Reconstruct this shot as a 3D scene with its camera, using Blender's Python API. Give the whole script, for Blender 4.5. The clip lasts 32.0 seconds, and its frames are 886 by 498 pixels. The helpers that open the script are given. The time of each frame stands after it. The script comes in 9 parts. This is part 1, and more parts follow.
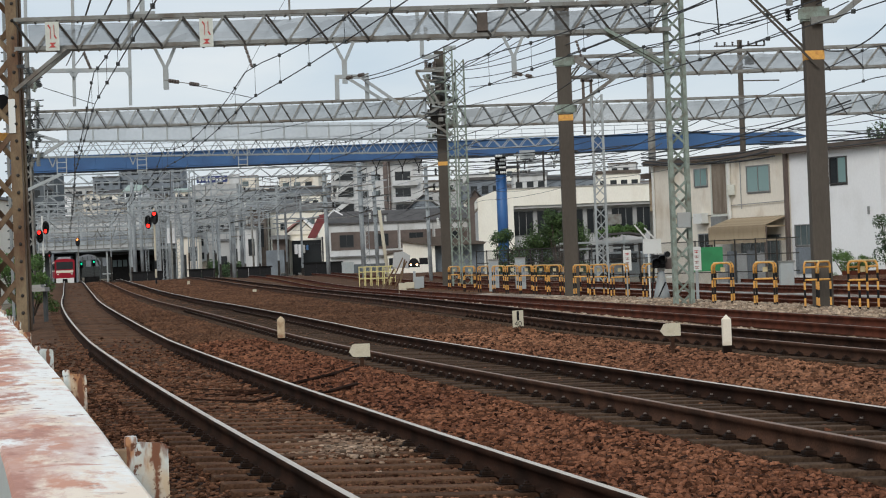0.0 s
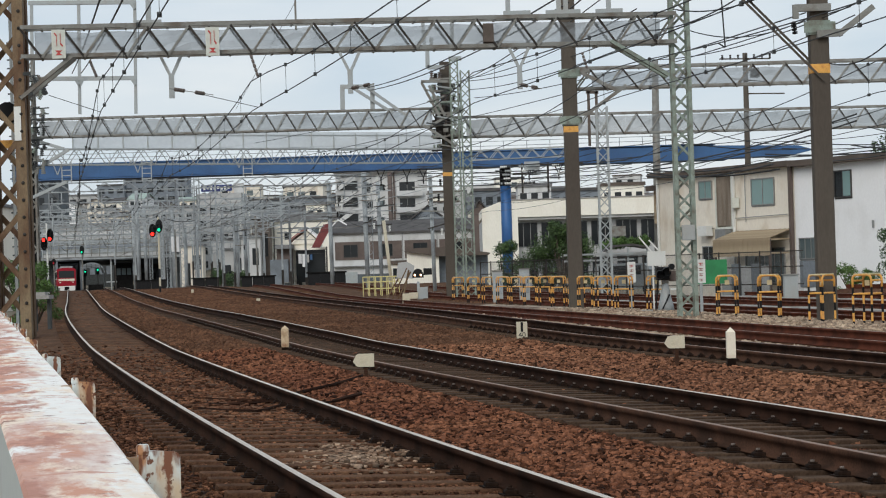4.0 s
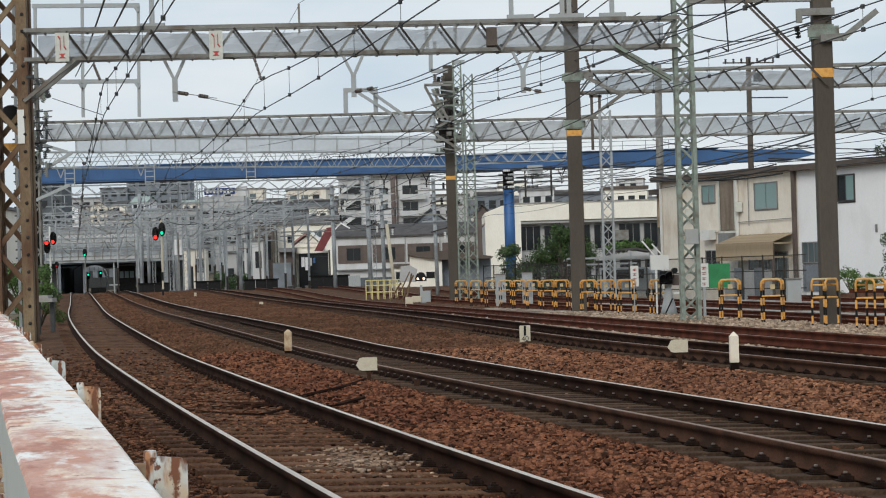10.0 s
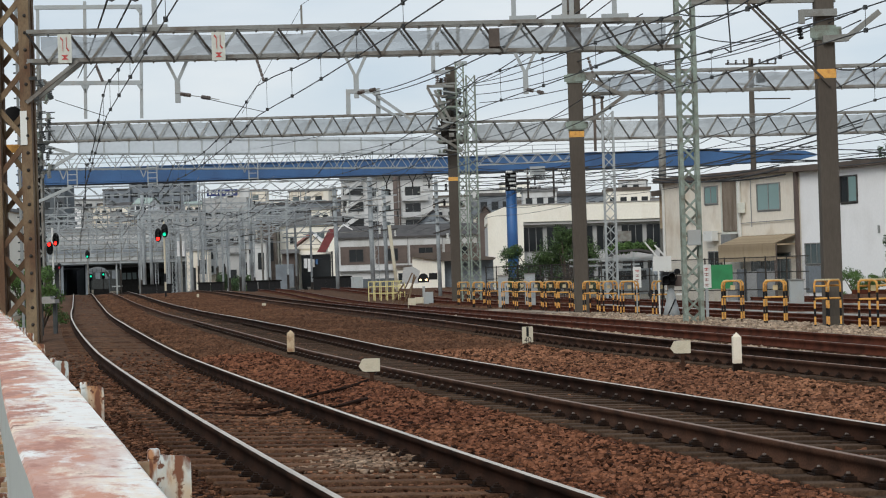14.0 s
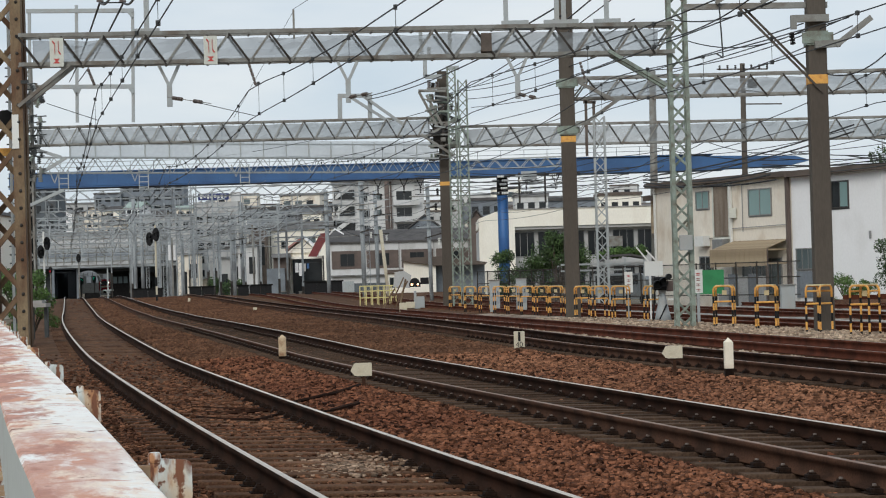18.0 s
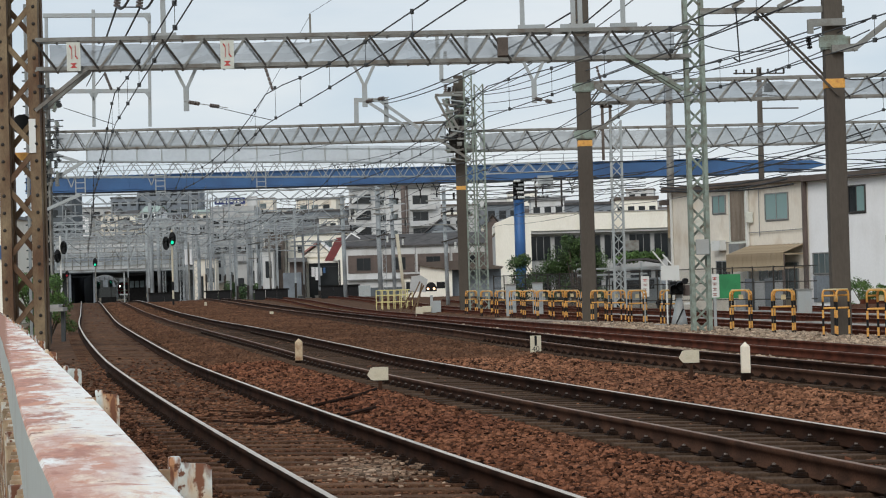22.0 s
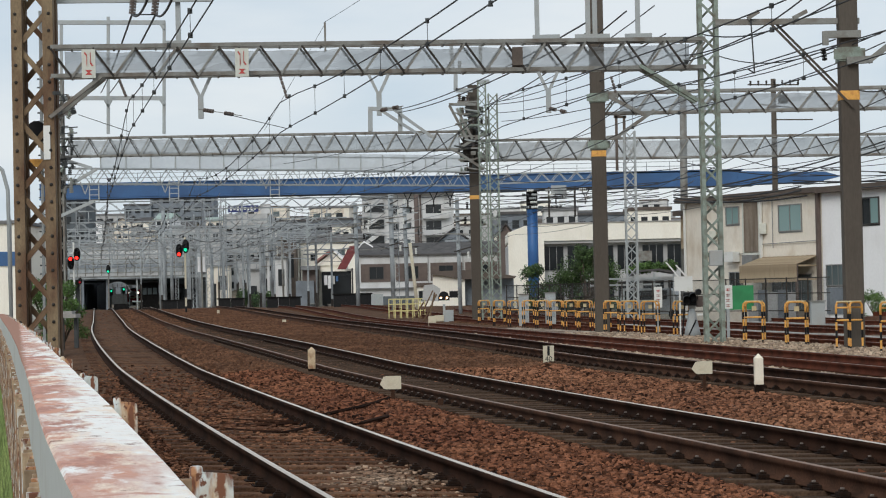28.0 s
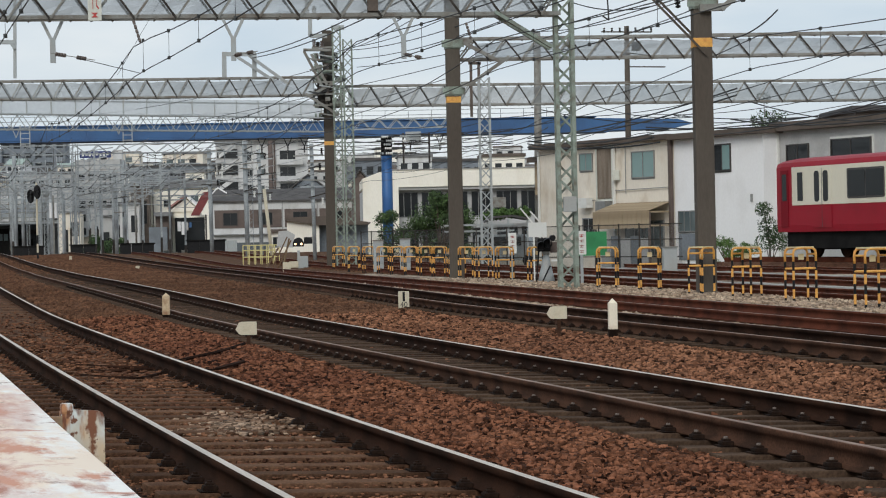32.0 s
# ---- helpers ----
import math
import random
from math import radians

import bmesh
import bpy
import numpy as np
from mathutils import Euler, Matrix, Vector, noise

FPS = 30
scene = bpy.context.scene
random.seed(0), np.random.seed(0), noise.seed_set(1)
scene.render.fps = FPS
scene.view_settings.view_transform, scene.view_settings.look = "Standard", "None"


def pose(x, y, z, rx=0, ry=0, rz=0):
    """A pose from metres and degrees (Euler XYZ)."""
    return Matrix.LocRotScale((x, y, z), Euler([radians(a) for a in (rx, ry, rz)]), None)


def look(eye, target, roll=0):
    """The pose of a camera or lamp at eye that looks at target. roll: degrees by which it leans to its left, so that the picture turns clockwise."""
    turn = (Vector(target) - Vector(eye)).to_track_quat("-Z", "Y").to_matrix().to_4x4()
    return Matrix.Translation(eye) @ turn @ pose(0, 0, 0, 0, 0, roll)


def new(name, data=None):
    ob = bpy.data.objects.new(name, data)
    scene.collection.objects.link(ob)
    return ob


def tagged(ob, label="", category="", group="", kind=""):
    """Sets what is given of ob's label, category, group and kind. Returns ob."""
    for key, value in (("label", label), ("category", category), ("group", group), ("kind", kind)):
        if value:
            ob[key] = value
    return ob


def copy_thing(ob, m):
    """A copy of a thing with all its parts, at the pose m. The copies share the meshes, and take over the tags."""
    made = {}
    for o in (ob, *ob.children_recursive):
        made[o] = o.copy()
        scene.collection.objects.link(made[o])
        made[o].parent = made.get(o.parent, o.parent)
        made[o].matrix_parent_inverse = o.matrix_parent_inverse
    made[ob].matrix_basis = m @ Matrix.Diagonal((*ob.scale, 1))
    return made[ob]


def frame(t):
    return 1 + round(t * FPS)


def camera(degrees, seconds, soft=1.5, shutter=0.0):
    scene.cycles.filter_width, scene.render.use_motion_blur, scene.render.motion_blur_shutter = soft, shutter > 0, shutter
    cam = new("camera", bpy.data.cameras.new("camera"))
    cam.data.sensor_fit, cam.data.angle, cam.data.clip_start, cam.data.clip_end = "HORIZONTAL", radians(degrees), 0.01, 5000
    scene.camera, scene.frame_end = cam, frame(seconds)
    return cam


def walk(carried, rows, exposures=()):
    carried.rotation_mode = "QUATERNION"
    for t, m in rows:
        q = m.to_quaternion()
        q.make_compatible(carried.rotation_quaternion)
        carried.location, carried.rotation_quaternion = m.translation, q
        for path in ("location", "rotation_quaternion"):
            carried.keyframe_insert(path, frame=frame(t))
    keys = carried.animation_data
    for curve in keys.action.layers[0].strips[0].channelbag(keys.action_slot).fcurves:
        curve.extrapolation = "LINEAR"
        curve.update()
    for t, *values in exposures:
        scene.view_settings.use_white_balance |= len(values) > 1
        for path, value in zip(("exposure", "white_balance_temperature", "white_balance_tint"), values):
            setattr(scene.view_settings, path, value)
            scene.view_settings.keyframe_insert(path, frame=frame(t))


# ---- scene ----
cam = camera(21.4, 32.0, soft=1.1)
EYE = 1.33
# seconds, sideways and up from the first stand, yaw, pitch, roll in degrees
ROWS = [
    (0.0, 0.0140, 0.0007, -0.213, 0.250, 2.245),
    (0.5, 0.0113, -0.0001, -0.193, 0.364, 2.156),
    (1.0, 0.0110, 0.0005, -0.135, 0.445, 2.119),
    (1.5, 0.0118, 0.0001, -0.095, 0.450, 2.134),
    (2.0, 0.0094, -0.0008, -0.117, 0.427, 2.112),
    (2.5, 0.0082, 0.0001, -0.130, 0.402, 2.031),
    (3.0, 0.0040, 0.0010, -0.127, 0.467, 1.908),
    (3.5, 0.0017, 0.0011, -0.104, 0.542, 1.826),
    (5.5, 0.0020, 0.0008, -0.180, 0.352, 1.842),
    (6.0, 0.0045, 0.0009, -0.120, 0.412, 1.960),
    (6.5, 0.0044, 0.0010, -0.139, 0.403, 1.916),
    (7.0, 0.0031, 0.0005, -0.126, 0.362, 1.925),
    (7.5, 0.0010, -0.0001, -0.095, 0.321, 1.901),
    (8.0, -0.0022, 0.0012, -0.066, 0.380, 1.785),
    (8.5, -0.0064, 0.0047, -0.030, 0.492, 1.795),
    (9.0, -0.0059, 0.0054, -0.004, 0.583, 1.813),
    (9.5, -0.0048, 0.0050, 0.017, 0.618, 1.765),
    (10.0, -0.0041, 0.0049, -0.051, 0.600, 1.724),
    (10.5, -0.0027, 0.0017, -0.100, 0.520, 1.710),
    (11.0, -0.0024, 0.0007, -0.018, 0.485, 1.819),
    (11.5, 0.0001, -0.0001, 0.101, 0.552, 1.971),
    (12.0, -0.0004, 0.0003, 0.213, 0.609, 2.021),
    (12.5, 0.0030, 0.0004, 0.131, 0.602, 2.016),
    (13.0, -0.0000, 0.0000, 0.000, 0.556, 1.900),
    (13.5, -0.0025, 0.0012, -0.021, 0.546, 1.820),
    (14.0, -0.0052, 0.0012, 0.012, 0.634, 1.751),
    (14.5, -0.0124, 0.0035, 0.072, 0.799, 1.613),
    (15.0, -0.0147, 0.0031, 0.019, 0.888, 1.511),
    (15.5, -0.0171, 0.0045, -0.144, 0.881, 1.397),
    (17.5, -0.0212, 0.0015, -0.246, 0.822, 1.409),
    (18.0, -0.0182, 0.0011, -0.205, 0.739, 1.636),
    (18.5, -0.0145, 0.0010, -0.038, 0.714, 1.715),
    (19.0, -0.0162, -0.0002, 0.079, 0.666, 1.754),
    (19.5, -0.0148, -0.0008, 0.101, 0.592, 1.811),
    (20.0, -0.0140, 0.0006, 0.089, 0.652, 1.815),
    (20.5, -0.0167, 0.0010, 0.105, 0.740, 1.723),
    (21.0, -0.0199, 0.0011, 0.140, 0.736, 1.597),
    (21.5, -0.0207, 0.0017, 0.210, 0.810, 1.608),
    (22.0, -0.0226, 0.0012, 0.192, 0.855, 1.619),
    (22.5, -0.0250, 0.0016, 0.167, 0.838, 1.520),
    (23.0, -0.0250, 0.0017, 0.160, 0.866, 1.448),
    (23.5, -0.0261, 0.0018, 0.176, 0.845, 1.440),
    (24.0, -0.0296, 0.0033, 0.197, 0.825, 1.407),
    (24.5, -0.0280, 0.0024, 0.205, 0.812, 1.453),
    (26.5, -0.0286, 0.0024, 0.473, 0.799, 1.403),
    (27.0, -0.0339, 0.0045, 0.460, 0.946, 1.285),
    (27.5, -0.0376, 0.0041, 0.458, 1.112, 1.183),
    (28.0, -0.0355, 0.0042, 0.498, 1.086, 1.217),
    (28.5, -0.0303, 0.0028, 0.551, 1.000, 1.324),
    (29.0, -0.0246, 0.0007, 0.544, 0.854, 1.416),
    (29.5, -0.0229, 0.0009, 0.526, 0.672, 1.509),
    (30.0, -0.0212, -0.0004, 0.533, 0.581, 1.651),
    (30.5, -0.0221, -0.0011, 0.517, 0.548, 1.690),
    (31.0, -0.0228, -0.0039, 0.350, 0.379, 1.700),
    (31.3, -0.0270, -0.0047, -0.043, 0.161, 1.540),
    (31.5, -0.0313, -0.0053, -0.498, 0.015, 1.530),
    (31.7, -0.0400, -0.0063, -1.230, -0.154, 1.480),
    (31.8, -0.0450, -0.0068, -1.724, -0.225, 1.420),
    (31.9, -0.0520, -0.0074, -2.327, -0.275, 1.290),
    (32.0, -0.0589, -0.0079, -3.065, -0.300, 1.220),
]
walk(cam, [(t, pose(x, 0, EYE + z, 90 + p, r, w)) for t, x, z, w, p, r in ROWS], exposures=[(0.0, -0.05), (32.0, -0.05)])

# ---- sky and sun ----
world = bpy.data.worlds.new("overcast")
scene.world = world
world.use_nodes = True
wn, wl = world.node_tree.nodes, world.node_tree.links
bg = wn["Background"]
sky = wn.new("ShaderNodeTexSky")
sky.sky_type = "NISHITA"
sky.sun_disc = False
sky.sun_elevation, sky.sun_rotation = radians(32), radians(198)
gain = wn.new("ShaderNodeMix")
gain.data_type, gain.blend_type = "RGBA", "MULTIPLY"
gain.inputs["Factor"].default_value = 1.0
gain.inputs["B"].default_value = (1.0, 1.0, 1.0, 1)
geo = wn.new("ShaderNodeTexCoord")
stretch = wn.new("ShaderNodeMapping")
stretch.inputs["Scale"].default_value = (3.0, 3.0, 11.0)
cloud = wn.new("ShaderNodeTexNoise")
cloud.inputs["Scale"].default_value, cloud.inputs["Detail"].default_value = 1.6, 6
ramp = wn.new("ShaderNodeValToRGB")
ramp.color_ramp.elements[0].position, ramp.color_ramp.elements[1].position = 0.32, 0.62
ramp.color_ramp.elements[0].color = (6.5, 7.9, 9.3, 1)
ramp.color_ramp.elements[1].color = (9.4, 10.0, 10.5, 1)
cover = wn.new("ShaderNodeMix")
cover.data_type = "RGBA"
cover.inputs["Factor"].default_value = 0.86
wl.new(geo.outputs["Generated"], stretch.inputs["Vector"])
wl.new(stretch.outputs["Vector"], cloud.inputs["Vector"])
wl.new(cloud.outputs["Fac"], ramp.inputs["Fac"])
wl.new(sky.outputs["Color"], gain.inputs["A"])
wl.new(gain.outputs["Result"], cover.inputs["A"])
wl.new(ramp.outputs["Color"], cover.inputs["B"])
wl.new(cover.outputs["Result"], bg.inputs["Color"])
bg.inputs["Strength"].default_value = 0.088
sun_data = bpy.data.lights.new("sun", "SUN")
sun_data.energy, sun_data.angle, sun_data.color = 1.5, radians(28), (1.0, 0.97, 0.92)
sun = new("sun", sun_data)
sun.matrix_world = look((0, 0, 50), (25, 75, 0))


# ---- materials ----
def mat(name, col, rough=0.7, metal=0.0, var=0.25, scale=3.0, fine=40.0, bump=0.0, col2=None, amount=0.5, spec=0.5, stretch_z=1.0, island=0.0):
    """A surface with stains (scale per metre), grain (fine) and relief."""
    m = bpy.data.materials.new(name)
    m.use_nodes = True
    n, l = m.node_tree.nodes, m.node_tree.links
    b = n["Principled BSDF"]
    b.inputs["Metallic"].default_value = metal
    b.inputs["Specular IOR Level"].default_value = spec
    tc = n.new("ShaderNodeTexCoord")
    mp = n.new("ShaderNodeMapping")
    mp.inputs["Scale"].default_value = (1, 1, stretch_z)
    l.new(tc.outputs["Object"], mp.inputs["Vector"])
    big = n.new("ShaderNodeTexNoise")
    big.inputs["Scale"].default_value, big.inputs["Detail"].default_value = scale, 5
    small = n.new("ShaderNodeTexNoise")
    small.inputs["Scale"].default_value, small.inputs["Detail"].default_value = fine, 3
    l.new(mp.outputs["Vector"], big.inputs["Vector"])
    l.new(mp.outputs["Vector"], small.inputs["Vector"])
    c2 = col2 or tuple(max(0, c * (1 - 1.6 * var)) for c in col)
    r = n.new("ShaderNodeValToRGB")
    r.color_ramp.elements[0].position, r.color_ramp.elements[1].position = amount - 0.12, amount + 0.12
    r.color_ramp.elements[0].color, r.color_ramp.elements[1].color = (*c2, 1), (*col, 1)
    l.new(big.outputs["Fac"], r.inputs["Fac"])
    mul = n.new("ShaderNodeMix")
    mul.data_type, mul.blend_type = "RGBA", "MULTIPLY"
    mul.inputs["Factor"].default_value = 1.0
    g = n.new("ShaderNodeMapRange")
    g.inputs["From Min"].default_value, g.inputs["From Max"].default_value = 0.25, 0.75
    g.inputs["To Min"].default_value, g.inputs["To Max"].default_value = 1 - var, 1 + var
    l.new(small.outputs["Fac"], g.inputs["Value"])
    l.new(r.outputs["Color"], mul.inputs["A"])
    l.new(g.outputs["Result"], mul.inputs["B"])
    last = mul.outputs["Result"]
    if island:
        info = n.new("ShaderNodeObjectInfo")
        isl = n.new("ShaderNodeNewGeometry")
        add = n.new("ShaderNodeMath")
        add.operation = "ADD"
        l.new(info.outputs["Random"], add.inputs[0])
        l.new(isl.outputs["Random Per Island"], add.inputs[1])
        wrap = n.new("ShaderNodeMath")
        wrap.operation = "FRACT"
        l.new(add.outputs[0], wrap.inputs[0])
        k = n.new("ShaderNodeMapRange")
        k.inputs["To Min"].default_value, k.inputs["To Max"].default_value = 1 - island, 1 + island
        l.new(wrap.outputs[0], k.inputs["Value"])
        m3 = n.new("ShaderNodeMix")
        m3.data_type, m3.blend_type = "RGBA", "MULTIPLY"
        m3.inputs["Factor"].default_value = 1.0
        l.new(last, m3.inputs["A"])
        l.new(k.outputs["Result"], m3.inputs["B"])
        last = m3.outputs["Result"]
    l.new(last, b.inputs["Base Color"])
    rr = n.new("ShaderNodeMapRange")
    rr.inputs["To Min"].default_value, rr.inputs["To Max"].default_value = max(0.02, rough - 0.12), min(1, rough + 0.12)
    l.new(small.outputs["Fac"], rr.inputs["Value"])
    l.new(rr.outputs["Result"], b.inputs["Roughness"])
    if bump:
        bp = n.new("ShaderNodeBump")
        bp.inputs["Strength"].default_value, bp.inputs["Distance"].default_value = 0.8, bump
        l.new(small.outputs["Fac"], bp.inputs["Height"])
        l.new(bp.outputs["Normal"], b.inputs["Normal"])
    return m


def glow(name, col, strength):
    m = bpy.data.materials.new(name)
    m.use_nodes = True
    b = m.node_tree.nodes["Principled BSDF"]
    b.inputs["Base Color"].default_value = (*col, 1)
    b.inputs["Emission Color"].default_value = (*col, 1)
    b.inputs["Emission Strength"].default_value = strength
    return m


def glassy(name, col, rough=0.06, spec=0.6):
    m = bpy.data.materials.new(name)
    m.use_nodes = True
    b = m.node_tree.nodes["Principled BSDF"]
    b.inputs["Base Color"].default_value = (*col, 1)
    b.inputs["Roughness"].default_value = rough
    b.inputs["Specular IOR Level"].default_value = spec
    return m


def netting(name, col, holes):
    m = bpy.data.materials.new(name)
    m.use_nodes = True
    n, l = m.node_tree.nodes, m.node_tree.links
    b = n["Principled BSDF"]
    b.inputs["Base Color"].default_value = (*col, 1)
    b.inputs["Roughness"].default_value = 0.9
    tr = n.new("ShaderNodeBsdfTransparent")
    mx = n.new("ShaderNodeMixShader")
    tex = n.new("ShaderNodeTexNoise")
    tex.inputs["Scale"].default_value = 1.2
    mr = n.new("ShaderNodeMapRange")
    mr.inputs["To Min"].default_value, mr.inputs["To Max"].default_value = holes - 0.2, min(1, holes + 0.2)
    tc = n.new("ShaderNodeTexCoord")
    l.new(tc.outputs["Object"], tex.inputs["Vector"])
    l.new(tex.outputs["Fac"], mr.inputs["Value"])
    l.new(mr.outputs["Result"], mx.inputs["Fac"])
    l.new(b.outputs["BSDF"], mx.inputs[1])
    l.new(tr.outputs["BSDF"], mx.inputs[2])
    l.new(mx.outputs["Shader"], n["Material Output"].inputs["Surface"])
    return m


M_STONE = mat("ballast_stone", (0.172, 0.073, 0.040), 0.9, 0, 0.35, 0.35, 60, 0.004, (0.128, 0.051, 0.029), 0.5, 0.05, island=0.92)
M_STONE_TAN = mat("tan_ballast_stone", (0.222, 0.104, 0.058), 0.9, 0, 0.35, 0.5, 60, 0.004, (0.158, 0.070, 0.040), 0.5, 0.05, island=0.92)
M_STONE_FAR = mat("dull_ballast_stone", (0.152, 0.076, 0.044), 0.92, 0, 0.3, 0.3, 30, 0.004, (0.108, 0.055, 0.033), 0.5, 0.05, island=0.42)
M_CHIP = mat("earthy_chippings", (0.185, 0.088, 0.050), 0.95, 0, 0.3, 1.5, 60, 0.003, (0.095, 0.044, 0.027), 0.5, 0.05, island=0.8)
M_STONE_GREY = mat("pale_stone", (0.43, 0.33, 0.235), 0.9, 0, 0.3, 0.8, 50, 0.004, (0.28, 0.195, 0.135), 0.5, 0.2, island=0.5)
M_BED = mat("ballast_bed", (0.125, 0.066, 0.040), 0.95, 0, 0.6, 0.4, 9, 0.04, (0.072, 0.034, 0.021), 0.5, 0.05)
# dark bed: the shade in gaps between stones is put into its colour
M_BED_NEAR = mat("gap_shade_bed", (0.036, 0.018, 0.012), 0.95, 0, 0.5, 0.5, 18, 0.03, (0.026, 0.013, 0.009), 0.5, 0.05)
M_BED_DIRT = mat("dirt_bed", (0.125, 0.070, 0.042), 0.95, 0, 0.5, 1.2, 22, 0.02, (0.075, 0.040, 0.025), 0.5, 0.05)
M_BED_GREY = mat("pale_bed", (0.40, 0.335, 0.265), 0.95, 0, 0.4, 0.5, 14, 0.02, (0.16, 0.115, 0.085), 0.5, 0.1)
M_GROUND = mat("ground_soil", (0.21, 0.17, 0.13), 0.95, 0, 0.35, 0.3, 9, 0.02, (0.13, 0.12, 0.085), 0.5, 0.1)
M_SLEEPER = mat("sleeper_wood", (0.148, 0.080, 0.047), 0.9, 0, 0.45, 3, 45, 0.008, (0.070, 0.036, 0.022), 0.5, 0.05, island=0.4)
M_SLEEPER_CON = mat("sleeper_grey", (0.088, 0.056, 0.037), 0.9, 0, 0.4, 4, 45, 0.004, (0.045, 0.028, 0.019), 0.5, 0.05, island=0.25)
M_RAIL = mat("rail_side", (0.042, 0.020, 0.0125), 0.9, 0.0, 0.35, 2, 60, 0.002, (0.018, 0.0095, 0.0065), 0.5, 0.04)
M_RAIL_BROWN = mat("rail_brown_side", (0.085, 0.042, 0.026), 0.9, 0.0, 0.35, 2, 60, 0.002, (0.040, 0.022, 0.015), 0.5, 0.05)
M_RAIL_TOP_BROWN = mat("rail_brown_top", (0.26, 0.165, 0.12), 0.55, 0.15, 0.2, 3, 80, 0, (0.19, 0.115, 0.08), 0.5, 0.3)
M_RAIL_RUST = mat("rail_rust", (0.115, 0.036, 0.020), 0.9, 0.0, 0.35, 2, 60, 0.002, (0.060, 0.021, 0.013), 0.5, 0.06)
M_RAIL_TOP = mat("rail_running_steel", (0.70, 0.60, 0.50), 0.38, 0.75, 0.05, 1, 20, 0, (0.52, 0.44, 0.36), 0.4)
M_RAIL_TOP_DULL = mat("rail_dull_top", (0.20, 0.125, 0.09), 0.5, 0.3, 0.2, 3, 80, 0, (0.14, 0.085, 0.06), 0.5)
M_CLIP = mat("clip_glint_steel", (0.20, 0.165, 0.14), 0.5, 0.2, 0.4, 8, 90, 0, (0.07, 0.052, 0.042), 0.5)
M_PAD = mat("clip_plate", (0.028, 0.016, 0.011), 0.85, 0.0, 0.4, 8, 60, 0.003, spec=0.08)
M_CREAM = mat("cream_paint", (0.58, 0.52, 0.39), 0.7, 0, 0.12, 6, 60, 0.001, (0.50, 0.42, 0.29), 0.35)
M_CREAM_RUST = mat("weathered_cream", (0.55, 0.42, 0.27), 0.8, 0, 0.2, 7, 60, 0.001, (0.30, 0.16, 0.08), 0.42)
M_WHITE = mat("white_paint", (0.72, 0.72, 0.68), 0.6, 0, 0.08, 5, 50, 0, (0.6, 0.59, 0.54), 0.3)
M_SIGN_WHITE = mat("sign_white", (0.60, 0.61, 0.54), 0.6, 0, 0.1, 6, 60, 0, (0.46, 0.46, 0.40), 0.35)
M_BLACK = mat("black_paint", (0.010, 0.010, 0.011), 0.6, 0, 0.3, 6, 60, spec=0.25)
M_YELLOW = mat("yellow_paint", (0.76, 0.39, 0.085), 0.6, 0, 0.2, 9, 60, 0, (0.58, 0.25, 0.06), 0.42)
M_PALE_YELLOW = mat("faded_yellow", (0.62, 0.52, 0.30), 0.6, 0, 0.15, 6, 60, 0, (0.5, 0.40, 0.2), 0.35)
M_CAGE = mat("cage_yellow", (0.66, 0.58, 0.26), 0.6, 0, 0.15, 6, 60, 0, (0.5, 0.42, 0.2), 0.35)
M_RED = mat("red_paint", (0.50, 0.06, 0.05), 0.5, 0, 0.15, 6, 60, 0, (0.38, 0.05, 0.045), 0.35)
M_STEEL_DARK = mat("dark_brace_steel", (0.06, 0.052, 0.045), 0.75, 0.0, 0.3, 3, 40, spec=0.2)
M_STEEL = mat("galvanised_beam", (0.235, 0.235, 0.215), 0.6, 0.15, 0.2, 2, 40, 0, (0.14, 0.115, 0.09), 0.44)
M_STEEL_PALE = mat("pale_galvanised", (0.36, 0.385, 0.385), 0.6, 0.15, 0.15, 2, 40, 0, (0.35, 0.35, 0.33), 0.4)
# paler, bluer steel: distance haze put into the colour
M_STEEL_FAR = mat("haze_paled_galvanised", (0.36, 0.39, 0.40), 0.7, 0.0, 0.25, 0.6, 14, 0, (0.205, 0.22, 0.225), 0.48)
M_GREEN_STEEL = mat("pale_green_steel", (0.245, 0.295, 0.25), 0.65, 0.1, 0.25, 4, 40, 0, (0.13, 0.115, 0.085), 0.42)
M_DARK_STEEL = mat("dark_steel", (0.045, 0.05, 0.05), 0.7, 0.0, 0.3, 3, 40)
M_POLE = mat("brown_pole", (0.100, 0.085, 0.069), 0.8, 0.0, 0.12, 1.2, 30, 0, (0.085, 0.07, 0.057), 0.45, spec=0.2, stretch_z=0.25)
M_MAST = mat("brown_mast", (0.235, 0.170, 0.098), 0.78, 0.05, 0.25, 1.6, 40, 0, (0.115, 0.058, 0.029), 0.52, stretch_z=0.4)
M_BLUE = mat("blue_girder", (0.038, 0.115, 0.265), 0.6, 0, 0.12, 0.4, 12, 0, (0.03, 0.085, 0.20), 0.45)
M_BLUE_COL = mat("blue_column", (0.035, 0.13, 0.34), 0.5, 0, 0.12, 0.6, 12, 0, (0.03, 0.10, 0.27), 0.45)
M_WIRE = mat("wire", (0.035, 0.037, 0.04), 0.7, 0.0, 0.2, 2, 30)
M_INSUL = mat("insulator", (0.13, 0.10, 0.085), 0.35, 0, 0.2, 8, 60)
M_NET = netting("bird_netting", (0.31, 0.335, 0.35), 0.36)
M_NET_DARK = netting("grey_netting", (0.235, 0.255, 0.26), 0.38)
M_CONCRETE = mat("concrete", (0.36, 0.35, 0.33), 0.85, 0, 0.18, 1.2, 20, 0.002, (0.27, 0.25, 0.23), 0.45)
